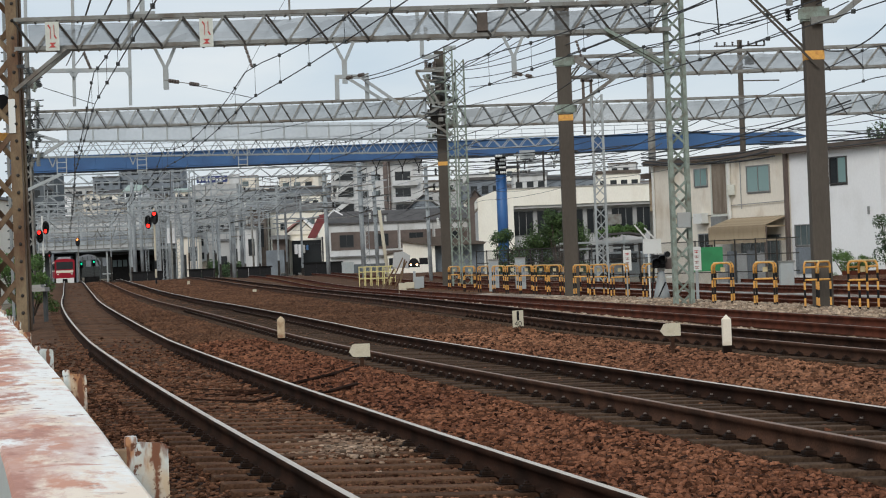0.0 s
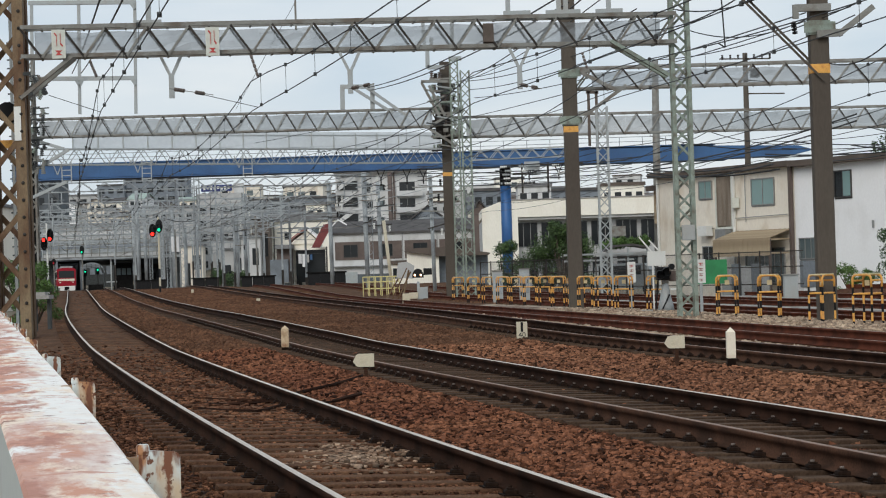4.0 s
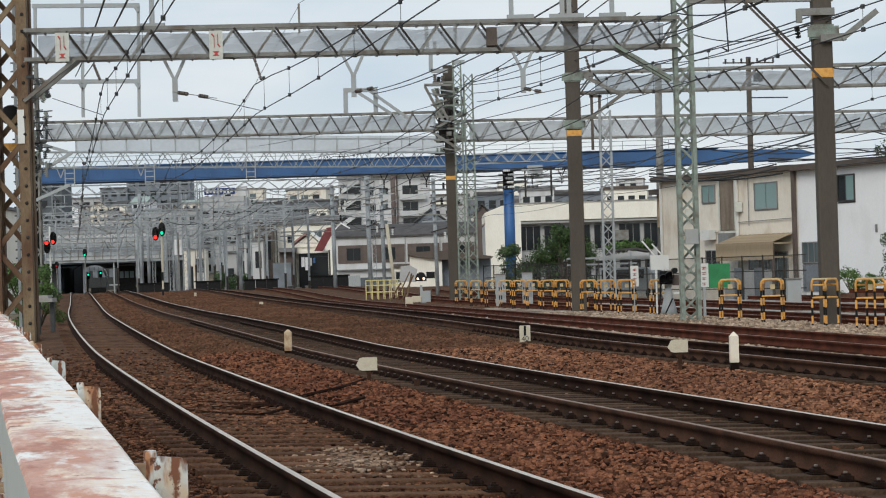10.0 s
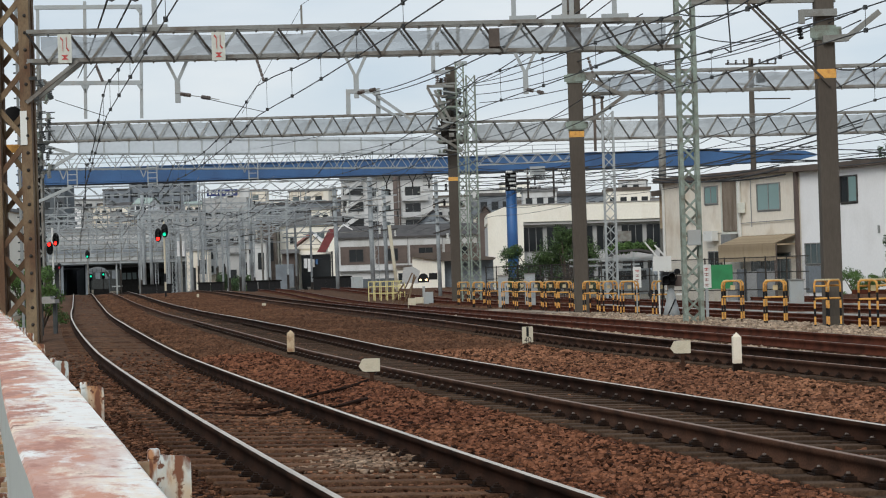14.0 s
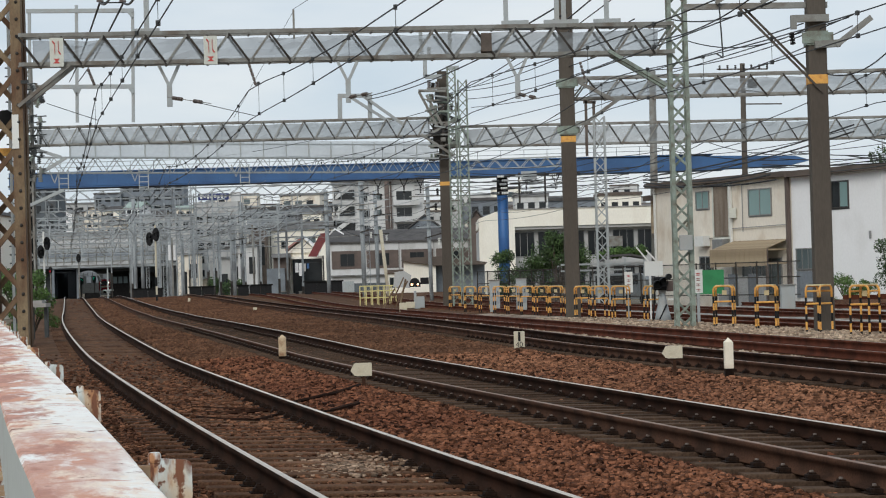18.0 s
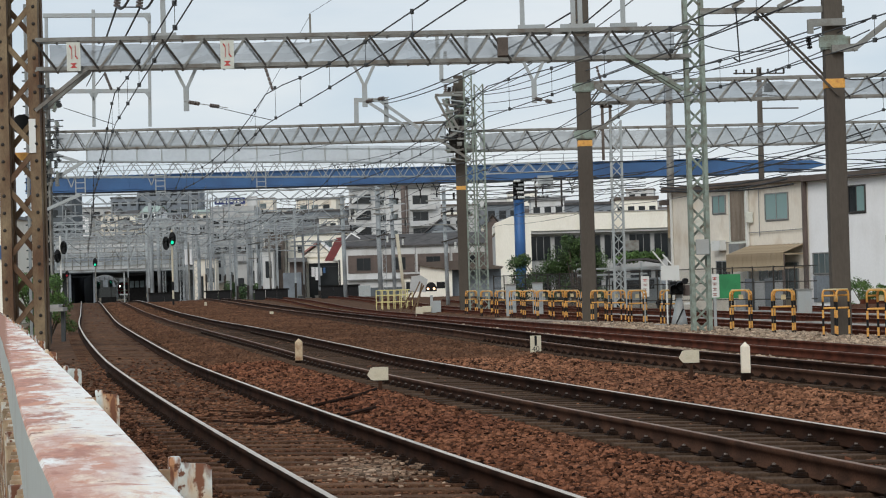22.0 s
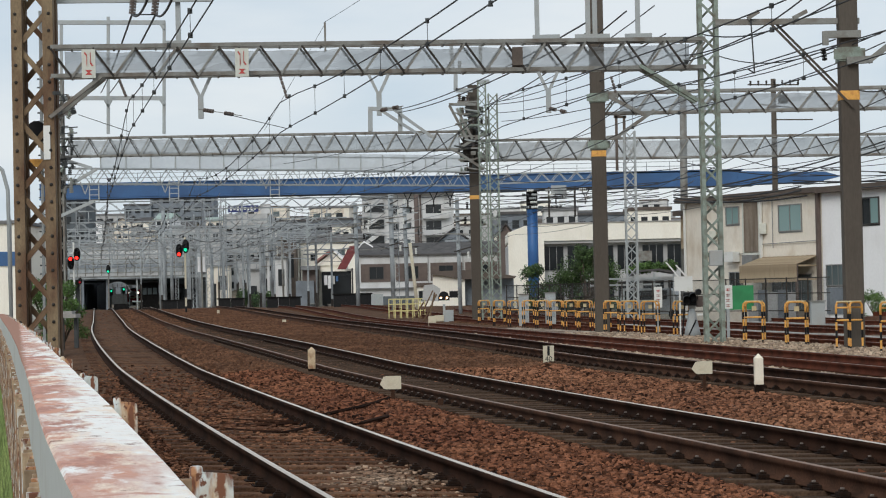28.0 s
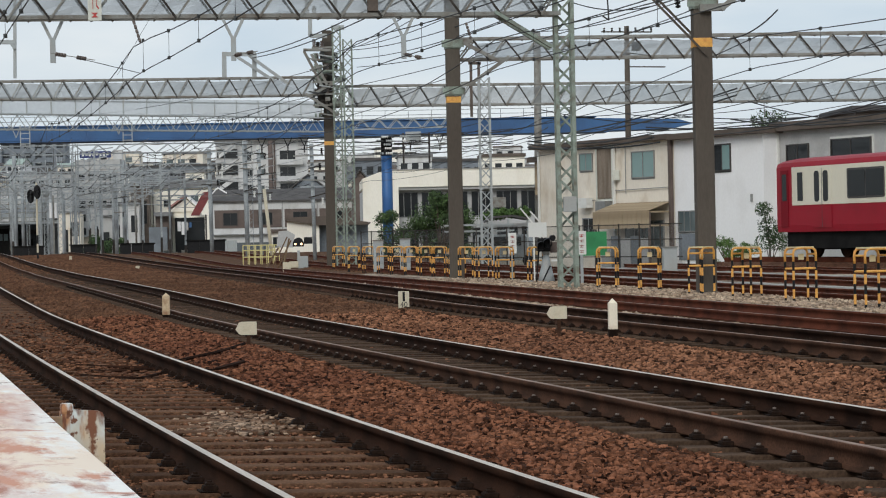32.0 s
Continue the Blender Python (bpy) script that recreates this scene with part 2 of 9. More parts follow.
M_HOUSE_WHITE = mat("white_render", (0.85, 0.845, 0.84), 0.85, 0, 0.03, 0.5, 9, 0, (0.76, 0.75, 0.735), 0.36, stretch_z=0.8)
M_HOUSE_BEIGE = mat("beige_render", (0.76, 0.70, 0.60), 0.85, 0, 0.06, 0.9, 9, 0, (0.55, 0.45, 0.33), 0.36, stretch_z=0.45)
M_HOUSE_CREAM = mat("cream_render", (0.90, 0.855, 0.745), 0.85, 0, 0.05, 0.5, 10, 0.001, (0.80, 0.74, 0.62), 0.34, stretch_z=0.4)
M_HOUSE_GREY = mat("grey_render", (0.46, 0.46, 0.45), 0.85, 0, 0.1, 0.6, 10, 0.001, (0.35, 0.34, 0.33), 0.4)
M_BROWN_PANEL = mat("brown_cladding", (0.13, 0.095, 0.08), 0.7, 0, 0.15, 1.0, 20)
M_ROOF_DARK = mat("dark_roof", (0.085, 0.078, 0.075), 0.75, 0, 0.2, 1.0, 25, 0.002)
M_ROOF_BROWN = mat("brown_roof", (0.115, 0.088, 0.07), 0.75, 0, 0.2, 1.0, 25, 0.002)
M_ROOF_GREY = mat("grey_roof", (0.20, 0.20, 0.20), 0.7, 0, 0.18, 1.0, 18, 0.002)
M_ROOF_RED = mat("red_roof", (0.20, 0.035, 0.035), 0.6, 0, 0.15, 1.0, 18)
M_AWNING = mat("corrugated_awning", (0.41, 0.32, 0.21), 0.75, 0, 0.2, 2, 25, 0, (0.28, 0.21, 0.13), 0.45)
M_OLD_BOARD = mat("weathered_board", (0.24, 0.195, 0.15), 0.85, 0, 0.25, 3, 40, 0.002, (0.15, 0.115, 0.085), 0.5, stretch_z=0.15)
M_ROOF_GREEN = mat("pale_green_roof", (0.34, 0.42, 0.38), 0.75, 0, 0.15, 0.8, 12, 0, (0.26, 0.32, 0.29), 0.45)
M_HOUSE_DULL = mat("dull_white_render", (0.60, 0.60, 0.59), 0.85, 0, 0.08, 0.5, 10, 0.001, (0.45, 0.44, 0.42), 0.42, stretch_z=0.4)
M_STONE_PATCH = mat("dusty_chippings", (0.33, 0.235, 0.165), 0.9, 0, 0.3, 2, 60, 0, (0.17, 0.105, 0.07), 0.5, 0.1, island=0.75)
M_GLASS = glassy("window_glass", (0.10, 0.13, 0.135), 0.08)
M_GLASS_GREEN = glassy("greenish_window_glass", (0.19, 0.30, 0.29), 0.12)
M_SLATE_WALL = mat("slate_grey_cladding", (0.20, 0.225, 0.25), 0.8, 0, 0.15, 0.5, 8, 0, (0.145, 0.16, 0.175), 0.45)
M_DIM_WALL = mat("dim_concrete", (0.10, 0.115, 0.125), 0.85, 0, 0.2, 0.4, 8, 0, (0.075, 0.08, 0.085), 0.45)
M_GLASS_DARK = glassy("dark_window_glass", (0.015, 0.018, 0.02), 0.08, 0.42)
M_TRAIN_GLASS = glassy("tinted_train_glass", (0.010, 0.013, 0.014), 0.1, 0.16)
M_FRAME = mat("window_frame_metal", (0.30, 0.30, 0.29), 0.5, 0.4, 0.1, 5, 40)
M_FRAME_DARK = mat("dark_frame", (0.06, 0.055, 0.05), 0.5, 0.2, 0.1, 5, 40)
M_LEAF = mat("leaf_green", (0.11, 0.19, 0.05), 0.75, 0, 0.3, 1.5, 20, 0, (0.06, 0.11, 0.03), 0.5, 0.3, island=0.5)
M_LEAF_MID = mat("leaf_mid", (0.075, 0.125, 0.04), 0.75, 0, 0.35, 1.5, 20, 0, (0.035, 0.06, 0.022), 0.5, 0.3, island=0.55)
M_LEAF_DARK = mat("leaf_dark", (0.055, 0.095, 0.035), 0.75, 0, 0.3, 1.5, 20, 0, (0.03, 0.055, 0.022), 0.5, 0.3, island=0.5)
M_GRASS = mat("grass_blade", (0.29, 0.36, 0.13), 0.8, 0, 0.3, 2, 20, 0, (0.20, 0.27, 0.09), 0.5, 0.2, island=0.4)
M_BARK = mat("bark", (0.10, 0.075, 0.055), 0.9, 0, 0.3, 4, 30, 0.01)
M_TRAIN_RED = mat("train_red", (0.30, 0.009, 0.022), 0.5, 0, 0.06, 1, 20, 0, (0.25, 0.008, 0.018), 0.4, 0.2)
M_TRAIN_CREAM = mat("train_cream", (0.70, 0.66, 0.53), 0.4, 0, 0.05, 1, 20, 0, (0.64, 0.60, 0.48), 0.4)
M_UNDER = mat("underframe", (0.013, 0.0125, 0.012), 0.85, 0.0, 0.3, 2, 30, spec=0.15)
M_SIGN_BLUE = mat("sign_blue", (0.02, 0.035, 0.15), 0.5, 0, 0.1, 2, 20)
M_FADED_RED = mat("faded_red_roof", (0.42, 0.20, 0.17), 0.7, 0, 0.15, 1, 18)
M_GREEN_SHEET = mat("green_sheet", (0.03, 0.26, 0.09), 0.6, 0, 0.15, 1.5, 20)
M_LAMP_RED = glow("red_signal_lens", (1.0, 0.012, 0.008), 7.0)
M_LAMP_GREEN = glow("green_signal_lens", (0.005, 0.58, 0.30), 1.8)
M_LAMP_DIM = glow("dim_red_lens", (0.30, 0.010, 0.018), 0.8)
M_LAMP_WHITE = glow("white_lamp_lens", (1.0, 0.90, 0.72), 5.0)
M_LAMP_WARM = glow("warm_lamp_lens", (1.0, 0.62, 0.34), 3.0)
M_LAMP_ORANGE = glow("amber_lamp_lens", (1.0, 0.22, 0.06), 4.0)


# ---- mesh helpers ----
def mesh_of(bm, name, *mats, smooth=False):
    me = bpy.data.meshes.new(name)
    bm.to_mesh(me)
    bm.free()
    for m in mats:
        me.materials.append(m)
    if smooth:
        me.shade_smooth()
    return me


def part(name, bm, material, parent, label="", at=None, smooth=False):
    """Links a bmesh (or a finished mesh) as one object under a thing."""
    me = bm if isinstance(bm, bpy.types.Mesh) else mesh_of(bm, name, material, smooth=smooth)
    ob = new(name, me)
    ob.parent = parent
    if at is not None:
        ob.matrix_basis = at
    if label:
        ob["label"] = label
    return ob


def thing(name, label, category, at=None, group="", kind=""):
    ob = new(name)
    ob.empty_display_size = 0.2
    if at is not None:
        ob.matrix_basis = at
    return tagged(ob, label, category, group, kind)


def box(bm, x0, x1, y0, y1, z0, z1, bevel=0.0):
    vs = [bm.verts.new((x, y, z)) for x in (x0, x1) for y in (y0, y1) for z in (z0, z1)]
    fs = [bm.faces.new([vs[i] for i in q]) for q in ((0, 1, 3, 2), (4, 6, 7, 5), (0, 4, 5, 1), (2, 3, 7, 6), (0, 2, 6, 4), (1, 5, 7, 3))]
    if bevel:
        es = {e for f in fs for e in f.edges}
        bmesh.ops.bevel(bm, geom=list(es), offset=bevel, segments=2, affect="EDGES", profile=0.6)
    return bm


def boxed(*a, **k):
    return box(bmesh.new(), *a, **k)


def bar(bm, a, b, w, d=None, up=(0, 0, 1)):
    """A straight bar of section w x d from a to b."""
    a, b, d = Vector(a), Vector(b), d or w
    t = (b - a).normalized()
    s = t.cross(Vector(up))
    if s.length < 1e-4:
        s = t.cross(Vector((0, 1, 0)))
    s.normalize()
    u = s.cross(t)
    vs = [bm.verts.new(p + s * (i * w / 2) + u * (j * d / 2)) for p in (a, b) for i, j in ((-1, -1), (1, -1), (1, 1), (-1, 1))]
    for q in ((0, 1, 5, 4), (1, 2, 6, 5), (2, 3, 7, 6), (3, 0, 4, 7), (3, 2, 1, 0), (4, 5, 6, 7)):
        bm.faces.new([vs[i] for i in q])
    return bm


def angle_bar(bm, a, b, w, th, up=(0, 0, 1), flip=1):
    """An L-section between a and b."""
    a, b = Vector(a), Vector(b)
    t = (b - a).normalized()
    s = t.cross(Vector(up))
    if s.length < 1e-4:
        s = t.cross(Vector((0, 1, 0)))
    s.normalize()
    u = s.cross(t)
    s = s * flip
    prof = [(0, 0), (w, 0), (w, th), (th, th), (th, w), (0, w)]
    ring = [[bm.verts.new(p + s * x + u * y) for x, y in prof] for p in (a, b)]
    for i in range(6):
        j = (i + 1) % 6
        bm.faces.new((ring[0][i], ring[0][j], ring[1][j], ring[1][i]))
    bm.faces.new(ring[0])
    bm.faces.new(ring[1])
    return bm


def tube(bm, pts, r, sides=6, closed_ends=True, r1=None):
    """A round tube along points."""
    pts = [Vector(p) for p in pts]
    rings, last = [], None
    for i, p in enumerate(pts):
        t = (pts[min(i + 1, len(pts) - 1)] - pts[max(i - 1, 0)]).normalized()
        s = last - t * last.dot(t) if last else t.cross(Vector((0, 0, 1)))
        if s.length < 1e-4:
            s = t.cross(Vector((0, 1, 0)))
        s.normalize()
        last, u = s, s.cross(t)
        rr = r if r1 is None else r + (r1 - r) * i / (len(pts) - 1)
        rings.append([bm.verts.new(p + (s * math.cos(k) + u * math.sin(k)) * rr) for k in [2 * math.pi * j / sides for j in range(sides)]])
    for a, b in zip(rings, rings[1:]):
        for j in range(sides):
            bm.faces.new((a[j], a[(j + 1) % sides], b[(j + 1) % sides], b[j]))
    if closed_ends:
        bm.faces.new(rings[0][::-1])
        bm.faces.new(rings[-1])
    return bm


def prism(bm, outline, y0, y1):
    """A plate: an outline in x, z between two depths."""
    a, b = [[bm.verts.new((x, y, z)) for x, z in outline] for y in (y0, y1)]
    n = len(outline)
    bm.faces.new(a)
    bm.faces.new(b[::-1])
    for i in range(n):
        bm.faces.new((a[i], b[i], b[(i + 1) % n], a[(i + 1) % n]))
    return bm


def text_on(body, size, material, parent, at, name="lettering", extrude=0.002, bold=0.0):
    cu = bpy.data.curves.new(name, "FONT")
    cu.offset = bold
    cu.body, cu.size, cu.extrude, cu.align_x, cu.align_y = body, size, extrude, "CENTER", "CENTER"
    tmp = bpy.data.objects.new(name, cu)
    me = bpy.data.meshes.new_from_object(tmp)
    bpy.data.objects.remove(tmp)
    me.materials.append(material)
    return part(name, me, material, parent, at=at)


def from_arrays(name, verts, faces, *mats):
    """A mesh from numpy arrays with faces of one size."""
    me = bpy.data.meshes.new(name)
    k = faces.shape[1]
    me.vertices.add(len(verts))
    me.vertices.foreach_set("co", np.asarray(verts, "f").ravel())
    me.loops.add(faces.size)
    me.loops.foreach_set("vertex_index", np.asarray(faces, "i").ravel())
    me.polygons.add(len(faces))
    me.polygons.foreach_set("loop_start", np.arange(0, faces.size, k, dtype="i"))
    me.polygons.foreach_set("loop_total", np.full(len(faces), k, "i"))
    me.update(calc_edges=True)
    for m in mats:
        me.materials.append(m)
    return me


# ---- plan: the tracks as curves x(y), z = 0 at the rail tops ----
CURVES = {1: (2.992, -21.6414, 4.484, -0.9914), 2: (6.6113, -20.7949, 3.7956, -0.7528), 3: (11.03, -18.8906, 3.4372, -0.7043), 4: (13.1271, -15.2066, 0.7742, 0.0)}


FAR_SLOPE = {1: -0.157, 2: -0.1484, 3: -0.142, 4: -0.137}


def line_x(k, y):
    """Middle line of a main track: a cubic, then straight on (number or array)."""
    u = np.minimum(y, 115.0) / 100
    aside = (-0.42 * np.clip((y - 50.0) / 40, 0, 1) if k == 2 else 0.0) - (0.0115 * np.clip(y - 100.0, 0, 90) if k in (2, 3) else 0.0)
    return aside + sum(c * u**i for i, c in enumerate(CURVES[k])) + FAR_SLOPE[k] * np.maximum(0.0, y - 115.0) - 6.2e-5 * np.clip(y - 220.0, 0, 111.0) ** 2 - 0.0138 * np.maximum(0.0, y - 331.0)


SIDINGS = {5: 5.0, 6: 9.6, 7: 15.1}


def track_x(k, y):
    if k <= 4:
        return float(line_x(k, y))
    return track_x(4, y) + SIDINGS[k]


def track_slope(k, y):
    return (track_x(k, y + 0.5) - track_x(k, y - 0.5))


def grade(y):
    """The main tracks climb to a low summit, then fall again (number or array)."""
    return np.interp(y, (44, 52, 60, 72, 90, 105, 118, 130, 145, 160, 175, 190, 205, 225, 250, 280, 310, 340), (0, 0.05, 0.10, 0.15, 0.175, 0.20, 0.245, 0.30, 0.385, 0.48, 0.57, 0.63, 0.65, 0.60, 0.42, 0.14, -0.10, -0.25))


def yard_grade(y):
    """Rise of the sidings near their ends, fitted to the camera's view (number or array)."""
    u = np.clip((y - 118.0) / 80.0, 0, 1)
    return 0.58 * u * u * (3 - 2 * u) - 0.70 * np.clip((y - 215.0) / 110, 0, 1)


def track_frame(k, y):
    """The point on a track's middle line and its unit normal to the right."""
    s = track_slope(k, y)
    n = math.hypot(1, s)
    return Vector((track_x(k, y), y, float(grade(y) if k <= 3 else yard_grade(y)))), Vector((1 / n, -s / n, 0))


CANT = {1: 0.05, 2: 0.05, 3: 0.05}


def stations(k, y0, y1, step):
    """y values a given length apart along a track."""
    out, y = [], y0
    while y < y1:
        out.append(y)
        y += step / math.hypot(1, track_slope(k, y))
    return out


# ---- ground ----
def bed_z(x, y):
    """Height of the ballast surface (arrays)."""
    xs = [line_x(k, y) for k in (1, 2, 3, 4)]
    z = np.full_like(x, -0.20)
    for a, b, up in ((0, 1, 0.055), (1, 2, 0.03), (2, 3, 0.05)):
        t = (x - xs[a] - 1.15) / np.maximum(xs[b] - xs[a] - 2.3, 0.3)
        z += np.where((t > 0) & (t < 1), up * np.sin(np.pi * np.clip(t, 0, 1)) ** 0.7, 0)
    for k in (0, 1, 2):
        z += 0.05 * np.clip((xs[k] - x) / 1.5 + 0.5, 0, 1) * (np.abs(x - xs[k]) < 1.9) * np.clip((1.9 - np.abs(x - xs[k])) / 0.6, 0, 1)
    main = np.clip((xs[3] - 1.1 - x) / np.maximum(xs[3] - xs[2] - 2.4, 0.3), 0, 1)
    z += grade(y) * main + yard_grade(y) * (1 - main)
    left = np.clip((xs[0] - 1.7 - x) / 1.6, 0, 1)
    z -= 0.22 * left
    # the yard is filled nearly to the rail heads, but for a trough under each siding
    off = x - xs[3]
    near = np.clip((100 - y) / 30, 0, 1)
    z += 0.085 * near * np.clip((off - 1.1) / 0.7, 0, 1)
    for c in SIDINGS.values():
        z -= 0.06 * near * np.clip((1.15 - np.abs(off - c)) / 0.3, 0, 1)
    return z


def strip(name, left, right, y0, y1, rows, cols, material, lift=0.0, rough=0.02, label=""):
    """A sheet between two curves x(y)."""
    ys = y0 * (y1 / y0) ** np.linspace(0, 1, rows)
    lx, rx = np.array([left(y) for y in ys]), np.array([right(y) for y in ys])
    t = np.linspace(0, 1, cols)
    X = lx[:, None] + (rx - lx)[:, None] * t[None, :]
    Y = np.repeat(ys[:, None], cols, 1)
    Z = bed_z(X, Y) + (lift(Y) if callable(lift) else lift) + np.random.RandomState(3).uniform(-rough, rough, X.shape)
    v = np.stack([X, Y, Z], -1).reshape(-1, 3)
    i = np.arange((rows - 1) * cols).reshape(rows - 1, cols)[:, :-1].ravel()
    me = from_arrays(name, v, np.stack([i, i + 1, i + 1 + cols, i + cols], 1), material)
    me.shade_smooth()
    return tagged(new(name, me), label, "ground", kind="structure")


def hill_z(x, y):
    """Height of the town's hillside over the yard."""
    cutting = np.clip((np.abs(x + 0.1407 * y) - 9) / 14, 0, 1) + np.clip((y - 715) / 30, 0, 1)
    return 23 * (1 - np.exp(-np.maximum(0, y - 430) / 200)) * np.clip(1.15 - np.abs(x + 60) / 700, 0.35, 1) * np.clip(cutting, 0, 1)


def make_ground():
    xs = np.concatenate([-np.geomspace(2500, 160, 10), np.linspace(-150, 50, 60), np.geomspace(60, 2500, 14)])
    ys = np.concatenate([[-400, -100, -30], np.linspace(-10, 200, 22), np.geomspace(230, 4500, 60)])
    X, Y = np.meshgrid(xs, ys)
    hill = hill_z(X, Y)
    Z = -0.5 + hill
    v = np.stack([X, Y, Z], -1).reshape(-1, 3)
    c = len(xs)
    i = np.arange((len(ys) - 1) * c).reshape(-1, c)[:, :-1].ravel()
    me = from_arrays("ground", v, np.stack([i, i + 1, i + 1 + c, i + c], 1), M_GROUND)
    me.shade_smooth()
    tagged(new("ground", me), "dusty brown soil of the railway yard", "ground", kind="structure")
    strip("ballast_bed", lambda y: track_x(1, y) - 3.4, lambda y: track_x(3, y) + 1.7, 96, 380, 160, 60, M_BED, label="reddish brown ballast bed under the main tracks")
    strip("ballast_bed_near", lambda y: max(track_x(1, y) - 3.4, 0.12 - 0.191 * y), lambda y: track_x(3, y) + 1.7, 4, 98, 260, 60, M_BED_NEAR, -0.006, label="bed under the loose stones, darkened for shade in the gaps")
    strip("track_dirt", lambda y: max(track_x(1, y) - 2.9, 0.14 - 0.191 * y), lambda y: track_x(1, y) + 1.12, 7, 250, 600, 36, M_BED_DIRT, lambda y: -0.008 + 0.045 * np.clip((y - 19) / 14, 0, 1), 0.017, label="brown dirt that half buries the sleepers")
    strip("pale_ballast", lambda y: track_x(3, y) + 1.7, lambda y: track_x(4, y) + 22, 20, 100, 100, 150, M_BED_GREY, 0.0, label="pale grey stony yard ground between the sidings")
    strip("yard_bed", lambda y: track_x(3, y) + 1.7, lambda y: track_x(4, y) + 14, 99.5, 330, 70, 40, M_BED_DIRT, 0.0, label="brown dirt of the far yard")


make_ground()


# ---- tracks ----
RAIL = [(-0.0325, -0.008), (-0.0325, -0.038), (-0.008, -0.052), (-0.008, -0.122), (-0.0635, -0.142), (-0.0635, -0.155), (0.0635, -0.155), (0.0635, -0.142), (0.008, -0.122), (0.008, -0.052), (0.0325, -0.038), (0.0325, -0.008), (0.025, 0.0), (-0.025, 0.0)]


def rail_lift(k, off, y):
    """Height offsets that fit each rail to the camera's view."""
    if k == 2 and off < 0:
        return -0.045 * min(1, max(0, (y - 20) / 14)) + 0.02 * min(1, max(0, (y - 70) / 40))
    if k == 2:
        return 0.035 * min(1, max(0, (y - 30) / 30))
    return 0.0


def sweep(k, off, z, prof, y0, y1, material, name):
    st = [y0 * (y1 / y0) ** (i / 119) for i in range(120)]
    n, vs = len(prof), []
    for y in st:
        p, nn = track_frame(k, y)
        for x, h in prof:
            q = p + nn * (off + x)
            vs.append((q.x, q.y, q.z + z + h + rail_lift(k, off, y)))
    fs = [(r * n + i, r * n + (i + 1) % n, (r + 1) * n + (i + 1) % n, (r + 1) * n + i) for r in range(len(st) - 1) for i in range(n)]
    return from_arrays(name, np.array(vs), np.array(fs), material)


TRACKS = {}


def make_track(k, y0, y1, side, top, label, top_left=None, side_left=None):
    t = thing("railway_track", label, "railway track", kind="structure", group="tracks")
    TRACKS[k] = t
    c, top_right = CANT.get(k, 0), top
    for off, z in ((-0.75, c), (0.75, 0.0)):
        top = top_left if top_left and off < 0 else top_right
        flank = side_left if side_left and off < 0 else side
        r = part("rail", sweep(k, off, z, RAIL, y0, y1, flank, "rail"), flank, t)
        part("running_surface", sweep(k, off, z, [(-0.026, -0.003), (0.026, -0.003), (0.021, 0.003), (-0.021, 0.003)], y0, y1, top, "running_surface"), top, r, "worn shiny steel" if top is M_RAIL_TOP else "dull brown rail top")


make_track(1, 7, 480, M_RAIL, M_RAIL_TOP, "curved main track with polished rails on half-buried sleepers")
make_track(2, 8, 430, M_RAIL, M_RAIL_TOP, "curved main track with dark rails and steel clips", M_RAIL_TOP_BROWN, M_RAIL_BROWN)
make_track(3, 14, 202, M_RAIL, M_RAIL_TOP_DULL, "curved track with dark brown rails beside pale ballast", M_RAIL_TOP_BROWN, M_RAIL_BROWN)
make_track(4, 20, 202, M_RAIL_RUST, M_RAIL_TOP_DULL, "rusty brown siding along the striped guards")
for k, far_end in ((5, 197), (6, 160), (7, 100)):
    make_track(k, 30, far_end, M_RAIL_RUST, M_RAIL_TOP_DULL, "rusty yard siding behind the striped guards")


# ---- lattice steelwork ----
def lattice_column(name, label, x, y, w, z0, z1, material, leg=0.09, step=None, d=None, group="", turn=0.0, split=True, brace=0.05, whole=False):
    """A square column of four angle legs with zigzag bracing."""
    t = thing(name, label, "column", pose(x, y, 0, 0, 0, turn), group)
    d, step = d or w, step or w * 1.05
    for sx in (-1, 1):
        for sy in (-1, 1):
            bm = bmesh.new()
            bar(bm, (sx * w / 2, sy * d / 2, z0), (sx * w / 2, sy * d / 2, z1), leg)
            part("leg", bm, material, t)
    n = max(2, int((z1 - z0) / step))
    hs = [z0 + (z1 - z0) * i / n for i in range(n + 1)]
    joined = bmesh.new()
    for face in range(4):
        for i in range(n):
            a, b = (-1, 1) if (i + face) % 2 else (1, -1)
            if face < 2:
                yy = (d / 2 + 0.012) * (1 if face else -1)
                p, q = (a * w / 2, yy, hs[i]), (b * w / 2, yy, hs[i + 1])
            else:
                xx = (w / 2 + 0.012) * (1 if face == 3 else -1)
                p, q = (xx, a * d / 2, hs[i]), (xx, b * d / 2, hs[i + 1])
            if whole or (split and face in (0, 2)):
                bm = bmesh.new()
                bar(bm, p, q, brace, brace * 0.5, up=(0, 1, 0) if face < 2 else (1, 0, 0))
                part("brace", bm, material, t)
            else:
                bar(joined, p, q, brace, brace * 0.5, up=(0, 1, 0) if face < 2 else (1, 0, 0))
    if whole:
        joined.free()
    else:
        part("rear_bracing", joined, material, t)["kind"] = "stuff"
    return t


